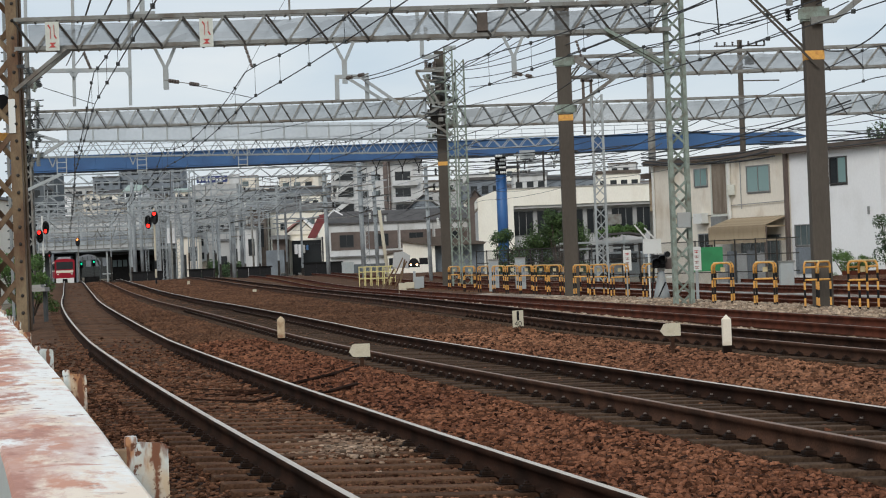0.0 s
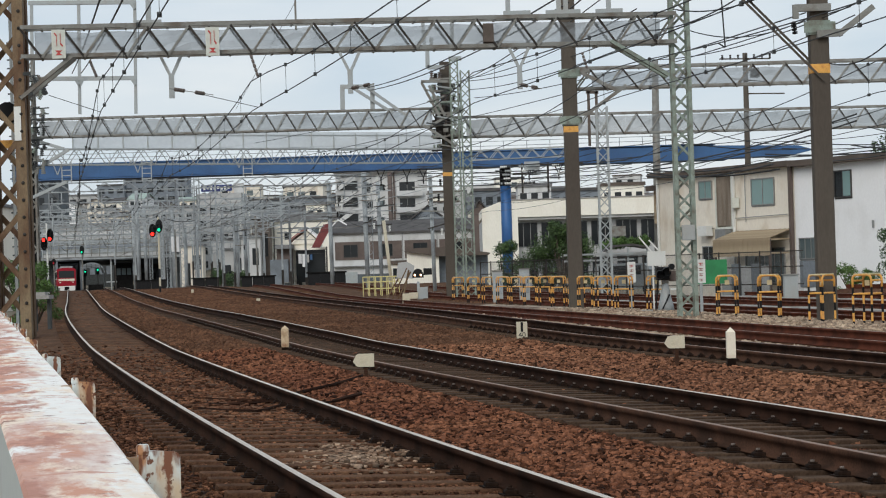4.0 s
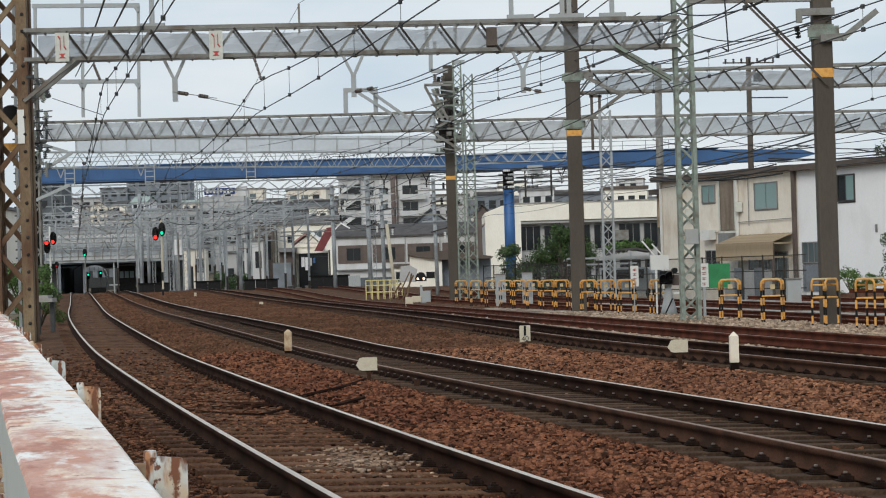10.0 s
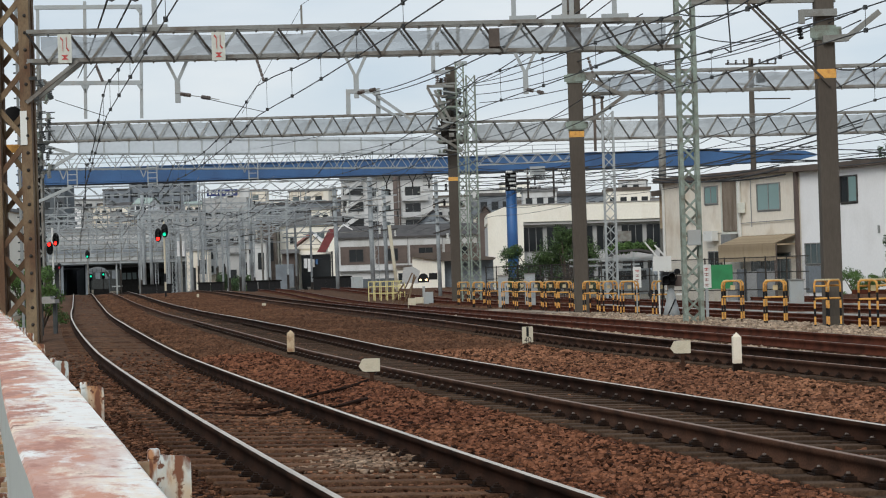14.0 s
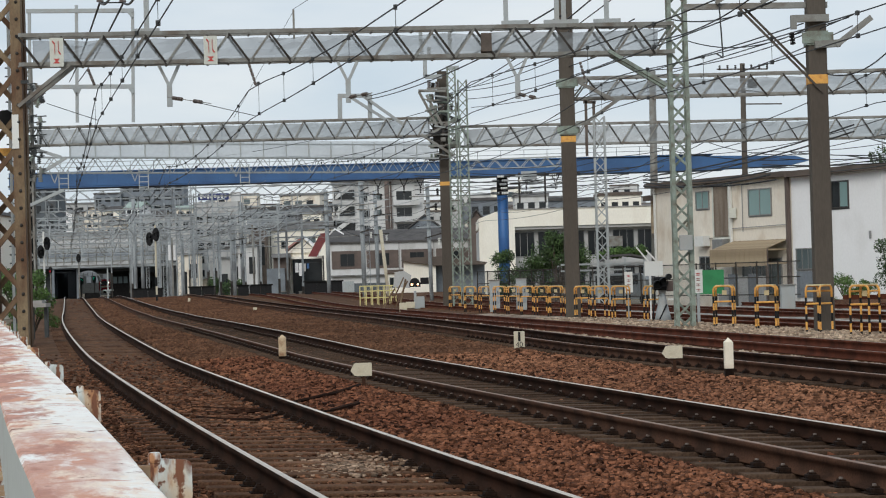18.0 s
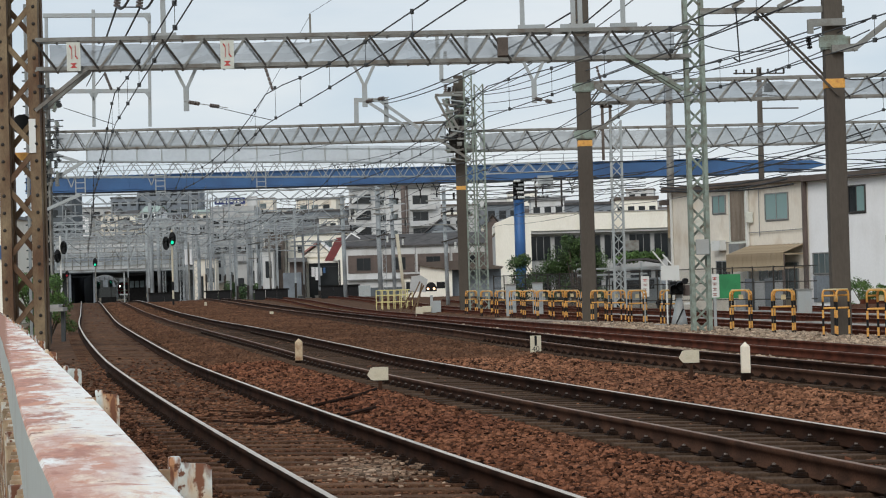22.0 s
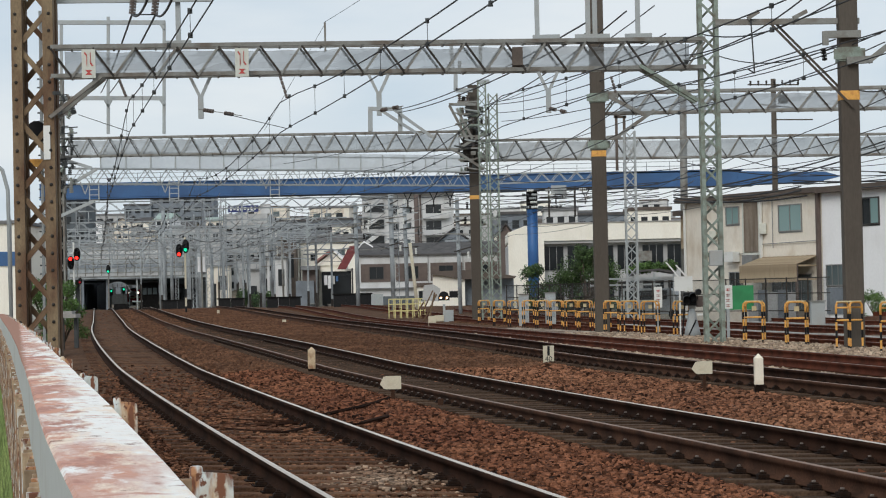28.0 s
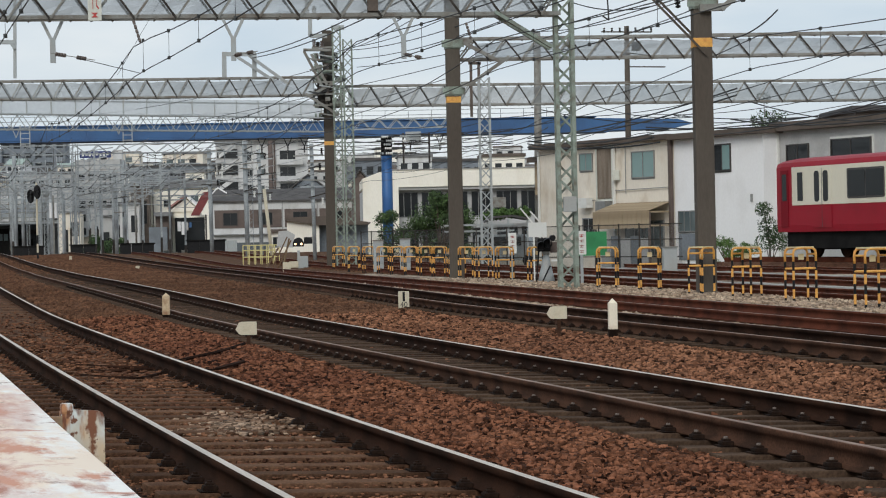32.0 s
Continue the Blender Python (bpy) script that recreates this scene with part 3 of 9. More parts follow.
def truss_beam(name, label, a, b, depth, width, panels, material, chord=0.09, net=None, parent=None, group="", split=True, brace=0.055, turn=0):
    """A box truss: four chords, zigzag bracing on both faces, rungs above and below, netting inside."""
    t = parent or thing(name, label, "gantry", group=group)
    a, b = Vector(a), Vector(b)
    along = (b - a).normalized()
    side = along.cross(Vector((0, 0, 1))).normalized()
    up = Vector((0, 0, 1))
    for s in (-1, 1):
        for h in (0, depth):
            bm = bmesh.new()
            angle_bar(bm, a + side * s * width / 2 + up * h, b + side * s * width / 2 + up * h, chord, chord * 0.35, flip=-s)
            part("chord", bm, material, t)
    rest = bmesh.new()
    for i in range(panels):
        p, q = a + (b - a) * (i / panels), a + (b - a) * ((i + 1) / panels)
        for s in (-1, 1):
            o = side * s * (width / 2 + 0.02)
            u, v = (p + up * depth, q) if (i + turn) % 2 else (p, q + up * depth)
            if split and s == 1:
                bm = bmesh.new()
                bar(bm, u + o, v + o, brace, brace * 0.5, up=side)
                # one set of diagonals takes a darker steel: their shade put into the colour
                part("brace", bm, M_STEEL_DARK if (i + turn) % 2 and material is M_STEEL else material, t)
            else:
                bar(rest, u + o, v + o, brace, brace * 0.5, up=side)
        for h in (0, depth):
            bar(rest, p + side * width / 2 + up * h, p - side * width / 2 + up * h, brace * 0.8)
    part("rear_bracing", rest, material, t)["kind"] = "stuff"
    if net:
        bm = bmesh.new()
        rs = random.Random(int(abs(a.x) * 10))
        n, m = max(8, int((b - a).length / 0.45)), 4
        grid = [[bm.verts.new(a + (b - a) * (0.02 + 0.96 * i / n) - side * (width * 0.3 + rs.uniform(-0.05, 0.05)) + up * (0.04 + (depth - 0.07) * j / m - (rs.uniform(0, 0.07) if j == m else 0))) for j in range(m + 1)] for i in range(n + 1)]
        for i in range(n):
            for j in range(m):
                bm.faces.new((grid[i][j], grid[i + 1][j], grid[i + 1][j + 1], grid[i][j + 1]))
        part("netting", bm, net, t, "fine grey bird netting")
    return t


# nearest gantry
g1 = truss_beam("catenary_gantry", "grey lattice steel gantry beam spanning four tracks", (-10.3, 58.9, 6.95), (6.35, 61.1, 7.03), 0.73, 0.6, 32, M_STEEL, 0.10, M_NET, turn=1)
for p, q in (((-9.0, 58.7, 6.97), (-10.3, 58.6, 5.95)), ((4.65, 60.6, 7.12), (6.15, 60.8, 6.2)), ((-9.0, 59.3, 6.97), (-10.3, 59.2, 5.95)), ((4.65, 61.3, 7.12), (6.15, 61.4, 6.2))):
    bm = bmesh.new()
    bar(bm, p, q, 0.13, 0.09)
    part("knee_brace", bm, M_STEEL if p[0] < 0 else M_GREEN_STEEL, g1, "greenish steel")
bm = bmesh.new()
box(bm, 1.35, 1.62, 60.1, 60.6, 7.15, 7.62)
part("junction_box", bm, M_ROOF_BROWN, g1, "small dark box between the chords")
# drop brackets for the overhead line
for x in (-6.6, -2.08, 2.25):
    bm = bmesh.new()
    y = 59.5 + 0.13 * (x + 10) / 2
    for s in (-1, 1):
        bar(bm, (x + s * 0.25, y - 0.32, 6.95), (x, y - 0.32, 6.42), 0.075)
    bar(bm, (x, y - 0.32, 6.5), (x, y - 0.32, 5.9), 0.13, 0.1)
    part("drop_bracket", bm, M_STEEL_PALE, g1, "pale Y-shaped bracket")
# plates with red marks
for x, y in ((-9.29, 58.55), (-5.50, 59.1)):
    pl = thing("gantry_plate", "white enamel plate with faded red marks on the gantry", "sign", pose(x, y - 0.05, 7.27, 0, 0, 7), "gantry plates")
    part("panel", boxed(-0.17, 0.17, -0.01, 0.01, -0.36, 0.36), M_SIGN_WHITE, pl)
    for pts in (((-0.10, 0.28), (-0.045, 0.2), (-0.045, -0.06)), ((0.045, 0.28), (0.045, 0.02), (0.10, -0.06))):
        bm = bmesh.new()
        for (xa, za), (xb, zb) in zip(pts, pts[1:]):
            bar(bm, (xa, -0.014, za), (xb, -0.014, zb), 0.012, 0.035)
        part("mark", bm, M_RED, pl)
    bm = bmesh.new()
    prism(bm, [(-0.09, -0.16), (0.09, -0.16), (0.02, -0.22), (0.09, -0.28), (-0.09, -0.28), (-0.02, -0.22)], -0.016, -0.011)
    part("mark", bm, M_RED, pl)

mast = lattice_column("lattice_mast", "rust-brown riveted lattice mast behind the railing", -10.72, 59.0, 0.78, -0.5, 10.5, M_MAST, 0.27, 0.85, 0.5, brace=0.13, whole=True)
for z in [0.4 + 0.43 * i for i in range(22)]:
    for sx in (-0.42, 0.42):
        bm = bmesh.new()
        bmesh.ops.create_uvsphere(bm, u_segments=8, v_segments=5, radius=0.045, matrix=Matrix.Translation((sx, -0.39, z)))
        part("rivet", bm, M_STEEL_DARK, mast)
part("number_plate_blank", boxed(0.25, 0.42, -0.42, -0.405, 4.9, 5.75), M_WHITE, mast, "narrow blank white plate")
lattice_column("lattice_mast", "pale green lattice mast carrying the gantry", 6.49, 61.2, 0.42, -0.25, 9.2, M_GREEN_STEEL, 0.10, 0.42, brace=0.06, whole=True)
gb = new("control_box", mesh_of(boxed(6.36, 6.70, 60.75, 60.95, 1.9, 2.3, bevel=0.02), "control_box", M_STEEL_PALE))
tagged(gb, "small grey control box on the green mast", "box")


# brown posts beside the barriers
def brown_post(x, y, w, z1, band, arms):
    t = thing("catenary_post", "dark brown square steel post with an orange band", "post", pose(x, y, 0), "brown posts")
    bm = bmesh.new()
    box(bm, -w / 2, w / 2, -w / 2, w / 2, -0.3, z1, bevel=w * 0.12)
    part("shaft", bm, M_POLE, t)
    bm = bmesh.new()
    e = w / 2 + 0.004
    box(bm, -e, e, -e, e, band - 0.11, band + 0.11, bevel=0.02)
    part("band", bm, M_YELLOW, t, "orange band")
    for z in arms:
        bm = bmesh.new()
        box(bm, -w / 2 - 0.03, w / 2 + 0.03, -w / 2 - 0.03, w / 2 + 0.03, z - 0.16, z + 0.16)
        box(bm, -w / 2 - 0.14, w / 2 + 0.14, -w / 2 - 0.06, -w / 2 - 0.034, z - 0.12, z + 0.12)
        part("clamp", bm, M_GREEN_STEEL, t, "pale green clamp")
    return t


brown_post(8.8, 53.2, 0.43, 12.0, 5.62, (6.55,))
brown_post(4.80, 82.0, 0.50, 12.0, 6.1, (6.4, 8.05))
brown_post(0.68, 127.0, 0.52, 12.6, 6.5, (8.6, 10.2, 11.0))

# second gantry, to the yard side
truss_beam("catenary_gantry", "grey lattice gantry beam from a brown post over the sidings", (5.0, 82.3, 7.48), (34, 77.5, 7.05), 0.72, 0.6, 52, M_STEEL, 0.09, M_NET)
lattice_column("lattice_mast", "grey lattice mast in the yard", 34.0, 77.5, 0.5, -0.3, 8.6, M_STEEL, 0.1)
# third gantry
truss_beam("catenary_gantry", "long grey lattice gantry beam across the main tracks", (-22.0, 128, 9.2), (0.4, 127.6, 9.1), 0.98, 0.8, 40, M_STEEL, 0.10, M_NET_DARK)
truss_beam("catenary_gantry", "lattice gantry beam running on over the yard", (1.0, 127.2, 8.45), (38, 121.5, 7.9), 1.08, 0.8, 56, M_STEEL, 0.10, M_NET_DARK)
dm = lattice_column("lattice_mast", "pale lattice mast round a black core beside the bushes", -21.95, 127.5, 0.56, -0.5, 13.5, M_STEEL, 0.10, brace=0.09)
# added black core fills in for the dark mast interior
part("core", boxed(-0.17, 0.17, -0.12, 0.12, -0.5, 8.6), M_UNDER, dm, "black filler between the braces")
lattice_column("lattice_mast", "pale lattice mast beside a brown post", 1.17, 125.0, 0.40, -0.3, 12.6, M_GREEN_STEEL, 0.085)
lattice_column("lattice_mast", "narrow pale lattice mast beside a brown post", 1.72, 123.5, 0.45, -0.3, 11.8, M_GREEN_STEEL, 0.085)
lattice_column("lattice_mast", "pale lattice mast among the sidings", 8.05, 112.0, 0.5, -0.3, 8.9, M_STEEL_PALE, 0.08)
truss_beam("catenary_gantry", "pale lattice gantry beam above the blue bridge", (-27.5, 165, 9.55), (0.5, 185, 9.75), 1.1, 0.7, 40, M_STEEL_PALE, 0.10)
scr = thing("safety_screen", "pale translucent screen with a top pipe above the gantry", "screen")
p0, p1 = Vector((-25.6, 166.2, 10.7)), Vector((0.5, 184.9, 10.95))
up_ = Vector((0, 0, 1.25))
bm = bmesh.new()
bm.faces.new([bm.verts.new(p) for p in (p0, p1, p1 + up_, p0 + up_)])
bmesh.ops.solidify(bm, geom=list(bm.faces), thickness=0.01)
part("screen_sheet", bm, netting("pale_screen", (0.49, 0.51, 0.52), 0.42), scr)
bm = bmesh.new()
bar(bm, p0 + up_ * 0.8, p1 + up_ * 0.8, 0.09)
part("top_pipe", bm, M_STEEL_PALE, scr)
for i in range(17):
    q = p0 + (p1 - p0) * (i / 16)
    bm = bmesh.new()
    bar(bm, q, q + up_ * 0.95, 0.1)
    part("post", bm, M_STEEL_PALE, scr)
truss_beam("catenary_gantry", "pale lattice gantry beam above the blue bridge", (2.95, 184.00, 9.83), (10.95, 182.00, 9.82), 0.75, 0.6, 12, M_STEEL_PALE, 0.08)
# farther gantries, paled in colour for the haze of distance
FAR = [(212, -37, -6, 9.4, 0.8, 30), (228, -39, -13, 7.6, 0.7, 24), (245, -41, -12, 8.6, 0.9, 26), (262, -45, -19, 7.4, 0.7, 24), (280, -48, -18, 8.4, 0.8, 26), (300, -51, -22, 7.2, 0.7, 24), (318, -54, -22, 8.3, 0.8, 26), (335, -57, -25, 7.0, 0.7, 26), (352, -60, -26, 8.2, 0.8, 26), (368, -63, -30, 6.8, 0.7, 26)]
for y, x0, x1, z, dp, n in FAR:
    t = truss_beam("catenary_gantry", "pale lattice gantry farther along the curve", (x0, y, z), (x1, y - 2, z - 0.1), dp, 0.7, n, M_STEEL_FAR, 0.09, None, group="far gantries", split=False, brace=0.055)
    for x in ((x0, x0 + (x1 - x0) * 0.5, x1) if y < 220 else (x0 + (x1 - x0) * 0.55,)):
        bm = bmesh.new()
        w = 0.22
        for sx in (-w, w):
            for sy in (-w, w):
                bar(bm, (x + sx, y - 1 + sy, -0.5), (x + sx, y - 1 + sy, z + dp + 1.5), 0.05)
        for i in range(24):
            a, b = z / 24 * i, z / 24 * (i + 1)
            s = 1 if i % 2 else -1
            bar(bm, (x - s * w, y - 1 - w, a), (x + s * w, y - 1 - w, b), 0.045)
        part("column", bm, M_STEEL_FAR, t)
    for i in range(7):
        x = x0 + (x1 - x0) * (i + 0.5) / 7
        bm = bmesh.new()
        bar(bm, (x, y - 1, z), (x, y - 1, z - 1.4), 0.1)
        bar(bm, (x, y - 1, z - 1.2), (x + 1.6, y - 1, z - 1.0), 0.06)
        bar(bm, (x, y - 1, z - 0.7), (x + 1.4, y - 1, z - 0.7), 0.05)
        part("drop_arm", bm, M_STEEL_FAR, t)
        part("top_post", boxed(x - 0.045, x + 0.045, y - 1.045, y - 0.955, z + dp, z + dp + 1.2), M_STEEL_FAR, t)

# ---- blue bridge ----
br = thing("blue_bridge", "blue painted steel girder bridge over the tracks", "bridge")
bm = bmesh.new()
prism(bm, [(-36, 10.15), (25, 10.1), (30.5, 10.2), (32.3, 10.6), (31, 11.0), (24, 11.2), (0, 11.28), (-36, 11.3)], 199.6, 202.6)
part("girder", bm, M_BLUE, br)
part("flange", boxed(-36, 25, 199.35, 202.8, 10.0, 10.1), M_BLUE, br)
part("flange", boxed(-36, 24, 199.45, 202.7, 11.3, 11.38), M_BLUE, br)
for i in range(46):
    x = -35 + i * 1.3
    part("stiffener", boxed(x, x + 0.04, 199.56, 199.6, 10.15, 11.25), M_BLUE, br)
bm = bmesh.new()
tube(bm, [(6.0, 200.6, -0.5), (6.0, 200.6, 9.7)], 0.46, 16)
col = part("column", bm, M_BLUE_COL, br, "round blue column", smooth=True)
# black band laid over the top of the column, where it is darker
bm = bmesh.new()
tube(bm, [(6.0, 200.6, 8.35), (6.0, 200.6, 10.0)], 0.475, 16)
part("dark_top_band", bm, M_UNDER, col, "black band round the column top")
bm = bmesh.new()
tube(bm, [(-35, 201, -0.5), (-35, 201, 9.7)], 0.46, 16)
part("column", bm, M_BLUE_COL, br, smooth=True)
rl = bmesh.new()
for z in (11.9, 12.3):
    bar(rl, (-36, 202.4, z), (22, 202.4, z), 0.05)
for i in range(30):
    bar(rl, (-36 + 2 * i, 202.4, 11.38), (-36 + 2 * i, 202.4, 12.3), 0.05)
part("railing", rl, M_STEEL_FAR, br)


# ---- near railing ----
def rust_paint():
    m = mat("flaking_pink_paint", (0.91, 0.88, 0.83), 0.75, 0, 0.06, 4, 70, 0.0015, (0.86, 0.80, 0.72), 0.4)
    n, l = m.node_tree.nodes, m.node_tree.links
    b = n["Principled BSDF"]
    tc = n.new("ShaderNodeTexCoord")

    def layer(scale, sx, sy, lo, hi, col, below, side=0.0):
        mp = n.new("ShaderNodeMapping")
        mp.inputs["Scale"].default_value = (sx, sy, sx)
        t = n.new("ShaderNodeTexNoise")
        t.inputs["Scale"].default_value, t.inputs["Detail"].default_value, t.inputs["Roughness"].default_value = scale, 7, 0.65
        r = n.new("ShaderNodeMapRange")
        r.inputs["From Min"].default_value, r.inputs["From Max"].default_value = lo, hi
        mx = n.new("ShaderNodeMix")
        mx.data_type = "RGBA"
        mx.inputs["B"].default_value = (*col, 1)
        l.new(tc.outputs["Object"], mp.inputs["Vector"])
        l.new(mp.outputs["Vector"], t.inputs["Vector"])
        ax = n.new("ShaderNodeSeparateXYZ")
        l.new(tc.outputs["Object"], ax.inputs["Vector"])
        more = n.new("ShaderNodeMath")
        more.operation = "MULTIPLY_ADD"
        more.inputs[1].default_value = -side
        l.new(ax.outputs["X"], more.inputs[0])
        l.new(t.outputs["Fac"], more.inputs[2])
        l.new(more.outputs[0], r.inputs["Value"])
        l.new(r.outputs["Result"], mx.inputs["Factor"])
        l.new(below, mx.inputs["A"])
        return mx.outputs["Result"]

    base = b.inputs["Base Color"].links[0].from_socket
    base = layer(2.6, 1.0, 0.2, 0.60, 0.70, (0.62, 0.36, 0.28), base, 1.0)
    c = layer(5.5, 1.0, 0.25, 0.53, 0.60, (0.88, 0.74, 0.60), base)
    c = layer(8.0, 1.0, 0.25, 0.63, 0.70, (0.46, 0.215, 0.155), c, 1.2)
    c = layer(14.0, 1.0, 0.32, 0.59, 0.68, (0.62, 0.30, 0.20), c, 0.6)
    c = layer(11.0, 0.6, 1.1, 0.61, 0.69, (0.58, 0.29, 0.21), c, 0.4)
    c = layer(34.0, 0.7, 0.5, 0.60, 0.70, (0.24, 0.09, 0.05), c)
    c = layer(9.0, 0.8, 0.3, 0.555, 0.63, (0.92, 0.90, 0.86), c)
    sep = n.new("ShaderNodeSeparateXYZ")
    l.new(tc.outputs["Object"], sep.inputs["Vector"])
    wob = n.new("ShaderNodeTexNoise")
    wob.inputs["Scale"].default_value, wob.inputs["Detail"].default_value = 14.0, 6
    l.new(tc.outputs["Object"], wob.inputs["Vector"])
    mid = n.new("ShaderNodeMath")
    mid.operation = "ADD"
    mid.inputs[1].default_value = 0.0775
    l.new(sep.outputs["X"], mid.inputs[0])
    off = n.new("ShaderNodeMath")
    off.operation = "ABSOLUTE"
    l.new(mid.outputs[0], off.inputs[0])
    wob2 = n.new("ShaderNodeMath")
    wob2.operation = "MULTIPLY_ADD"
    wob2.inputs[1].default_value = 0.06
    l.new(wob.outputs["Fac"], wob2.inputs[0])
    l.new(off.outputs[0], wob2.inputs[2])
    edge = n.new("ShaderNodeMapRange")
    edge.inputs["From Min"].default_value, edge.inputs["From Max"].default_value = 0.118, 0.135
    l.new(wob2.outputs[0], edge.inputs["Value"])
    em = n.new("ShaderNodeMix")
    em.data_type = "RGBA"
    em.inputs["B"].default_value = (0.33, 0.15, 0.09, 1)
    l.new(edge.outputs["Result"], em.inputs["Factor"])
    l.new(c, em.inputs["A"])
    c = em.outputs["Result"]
    l.new(c, b.inputs["Base Color"])
    return m


def rusty_white(band=False):
    """Bluish white paint with sharp-edged rust runs."""
    m = mat("pale_rusty_post", (0.66, 0.70, 0.69), 0.7, 0, 0.1, 12, 120, 0.001, (0.52, 0.54, 0.50), 0.42)
    n, l = m.node_tree.nodes, m.node_tree.links
    b = n["Principled BSDF"]
    c = b.inputs["Base Color"].links[0].from_socket
    where = n.new("ShaderNodeNewGeometry")
    for scale, sz, lo, hi, col in ((22.0, 0.5, 0.47, 0.62, (0.62, 0.48, 0.33)), (40.0, 0.32, 0.51, 0.60, (0.42, 0.20, 0.09)), (50.0, 0.3, 0.535, 0.61, (0.16, 0.055, 0.026)), (90.0, 0.8, 0.60, 0.64, (0.16, 0.06, 0.03))):
        mp = n.new("ShaderNodeMapping")
        mp.inputs["Scale"].default_value = (1, 1, sz)
        t = n.new("ShaderNodeTexNoise")
        t.inputs["Scale"].default_value, t.inputs["Detail"].default_value = scale, 6
        r = n.new("ShaderNodeMapRange")
        r.inputs["From Min"].default_value, r.inputs["From Max"].default_value = lo, hi
        mx = n.new("ShaderNodeMix")
        mx.data_type = "RGBA"
        mx.inputs["B"].default_value = (*col, 1)
        l.new(where.outputs["Position"], mp.inputs["Vector"])
        l.new(mp.outputs["Vector"], t.inputs["Vector"])
        l.new(t.outputs["Fac"], r.inputs["Value"])
        l.new(r.outputs["Result"], mx.inputs["Factor"])
        l.new(c, mx.inputs["A"])
        c = mx.outputs["Result"]
    if band:
        # rust bled down beside the fold of the channel
        tc, ax = n.new("ShaderNodeTexCoord"), n.new("ShaderNodeSeparateXYZ")
        l.new(tc.outputs["Object"], ax.inputs["Vector"])
        away = n.new("ShaderNodeMath")
        away.operation, away.inputs[1].default_value = "SUBTRACT", 0.0485
        l.new(ax.outputs["X"], away.inputs[0])
        gap = n.new("ShaderNodeMath")
        gap.operation = "ABSOLUTE"
        l.new(away.outputs[0], gap.inputs[0])
        wob = n.new("ShaderNodeMath")
        wob.operation, wob.inputs[1].default_value = "MULTIPLY_ADD", 0.022
        l.new(t.outputs["Fac"], wob.inputs[0])
        l.new(gap.outputs[0], wob.inputs[2])
        r = n.new("ShaderNodeMapRange")
        r.inputs["From Min"].default_value, r.inputs["From Max"].default_value = 0.0165, 0.0135
        mx = n.new("ShaderNodeMix")
        mx.data_type = "RGBA"
        mx.inputs["B"].default_value = (0.20, 0.075, 0.036, 1)
        l.new(wob.outputs[0], r.inputs["Value"])
        l.new(r.outputs["Result"], mx.inputs["Factor"])
        l.new(c, mx.inputs["A"])
        c = mx.outputs["Result"]
    l.new(c, b.inputs["Base Color"])
    return m


M_FENCE = rust_paint()
M_FENCE_SIDE = mat("grey_cap_side", (0.50, 0.51, 0.48), 0.8, 0, 0.06, 2.2, 30, 0, (0.40, 0.37, 0.32), 0.34)
M_RUST = mat("rusty_steel", (0.40, 0.31, 0.20), 0.85, 0, 0.3, 9, 60, 0.001, (0.15, 0.055, 0.022), 0.53, island=0.3)
FENCE_TURN = math.degrees(math.atan(0.191))
fence = thing("railing", "old steel railing with flaking pinkish white paint and rust", "railing", pose(0.169, 0, 0, 0, 0, FENCE_TURN))
# local x across (0 is the track edge), local y along
def bend(y):
    """Sideways bend of the railing, shaped to fit the camera's view."""
    return float(np.interp(y, (3.0, 5.3, 7.7, 12.4, 17.7, 33.0, 47.0), (0.0, -0.005, -0.016, -0.045, -0.088, -0.25, -0.42)))


def widen(y):
    u = min(1.0, max(0.0, (y - 1.2) / 3.5))
    return 0.027 - 0.03 * u * u * (3 - 2 * u)


L0, L1 = -1.5, 47.0
bm = bmesh.new()
prof = [(0.0, 1.105), (-0.004, 1.11), (-0.076, 1.113), (-0.151, 1.11), (-0.155, 1.105), (-0.155, 0.95), (-0.148, 0.95), (-0.148, 1.102), (-0.007, 1.102), (-0.007, 1.07), (0.0, 1.07)]
n = 60
rings = []
rnd = random.Random(5)
for i in range(n + 1):
    y = L0 + (L1 - L0) * (i / n) ** 1.5
    w = [rnd.uniform(-0.002, 0.002) for _ in prof]
    rings.append([bm.verts.new((x + e + bend(y) + (widen(y) if x < -0.1 else widen(y) / 2 if x < -0.05 else 0), y, z)) for (x, z), e in zip(prof, w)])
for a, b in zip(rings, rings[1:]):
    for j in range(len(prof)):
        f = bm.faces.new((a[j], a[(j + 1) % len(prof)], b[(j + 1) % len(prof)], b[j]))
        # side faces of the cap take a greyer colour than its top
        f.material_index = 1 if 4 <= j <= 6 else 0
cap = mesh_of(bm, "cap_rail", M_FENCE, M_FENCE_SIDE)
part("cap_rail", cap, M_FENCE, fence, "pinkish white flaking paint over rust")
# channel posts on the track side, each with a lug to the cap and a cut upper corner
POST_PAINT = rusty_white(True)


def channel_post(wide, lean):
    bm = bmesh.new()
    prism(bm, [(0.012, -0.4), (0.012, 1.117), (0.012 + 0.86 * wide, 1.1135), (0.012 + 0.96 * wide, 1.111), (0.012 + wide, 1.106), (0.012 + wide + lean, -0.4)], -0.004, 0.002)
    box(bm, 0.012, 0.017, 0.002, 0.042, -0.4, 1.112)
    box(bm, 0.007 + wide, 0.012 + wide, 0.002, 0.042, -0.4, 1.103)
    box(bm, 0.010, 0.026, -0.006, 0.010, 1.110, 1.124, bevel=0.004)
    return mesh_of(bm, "post", POST_PAINT)


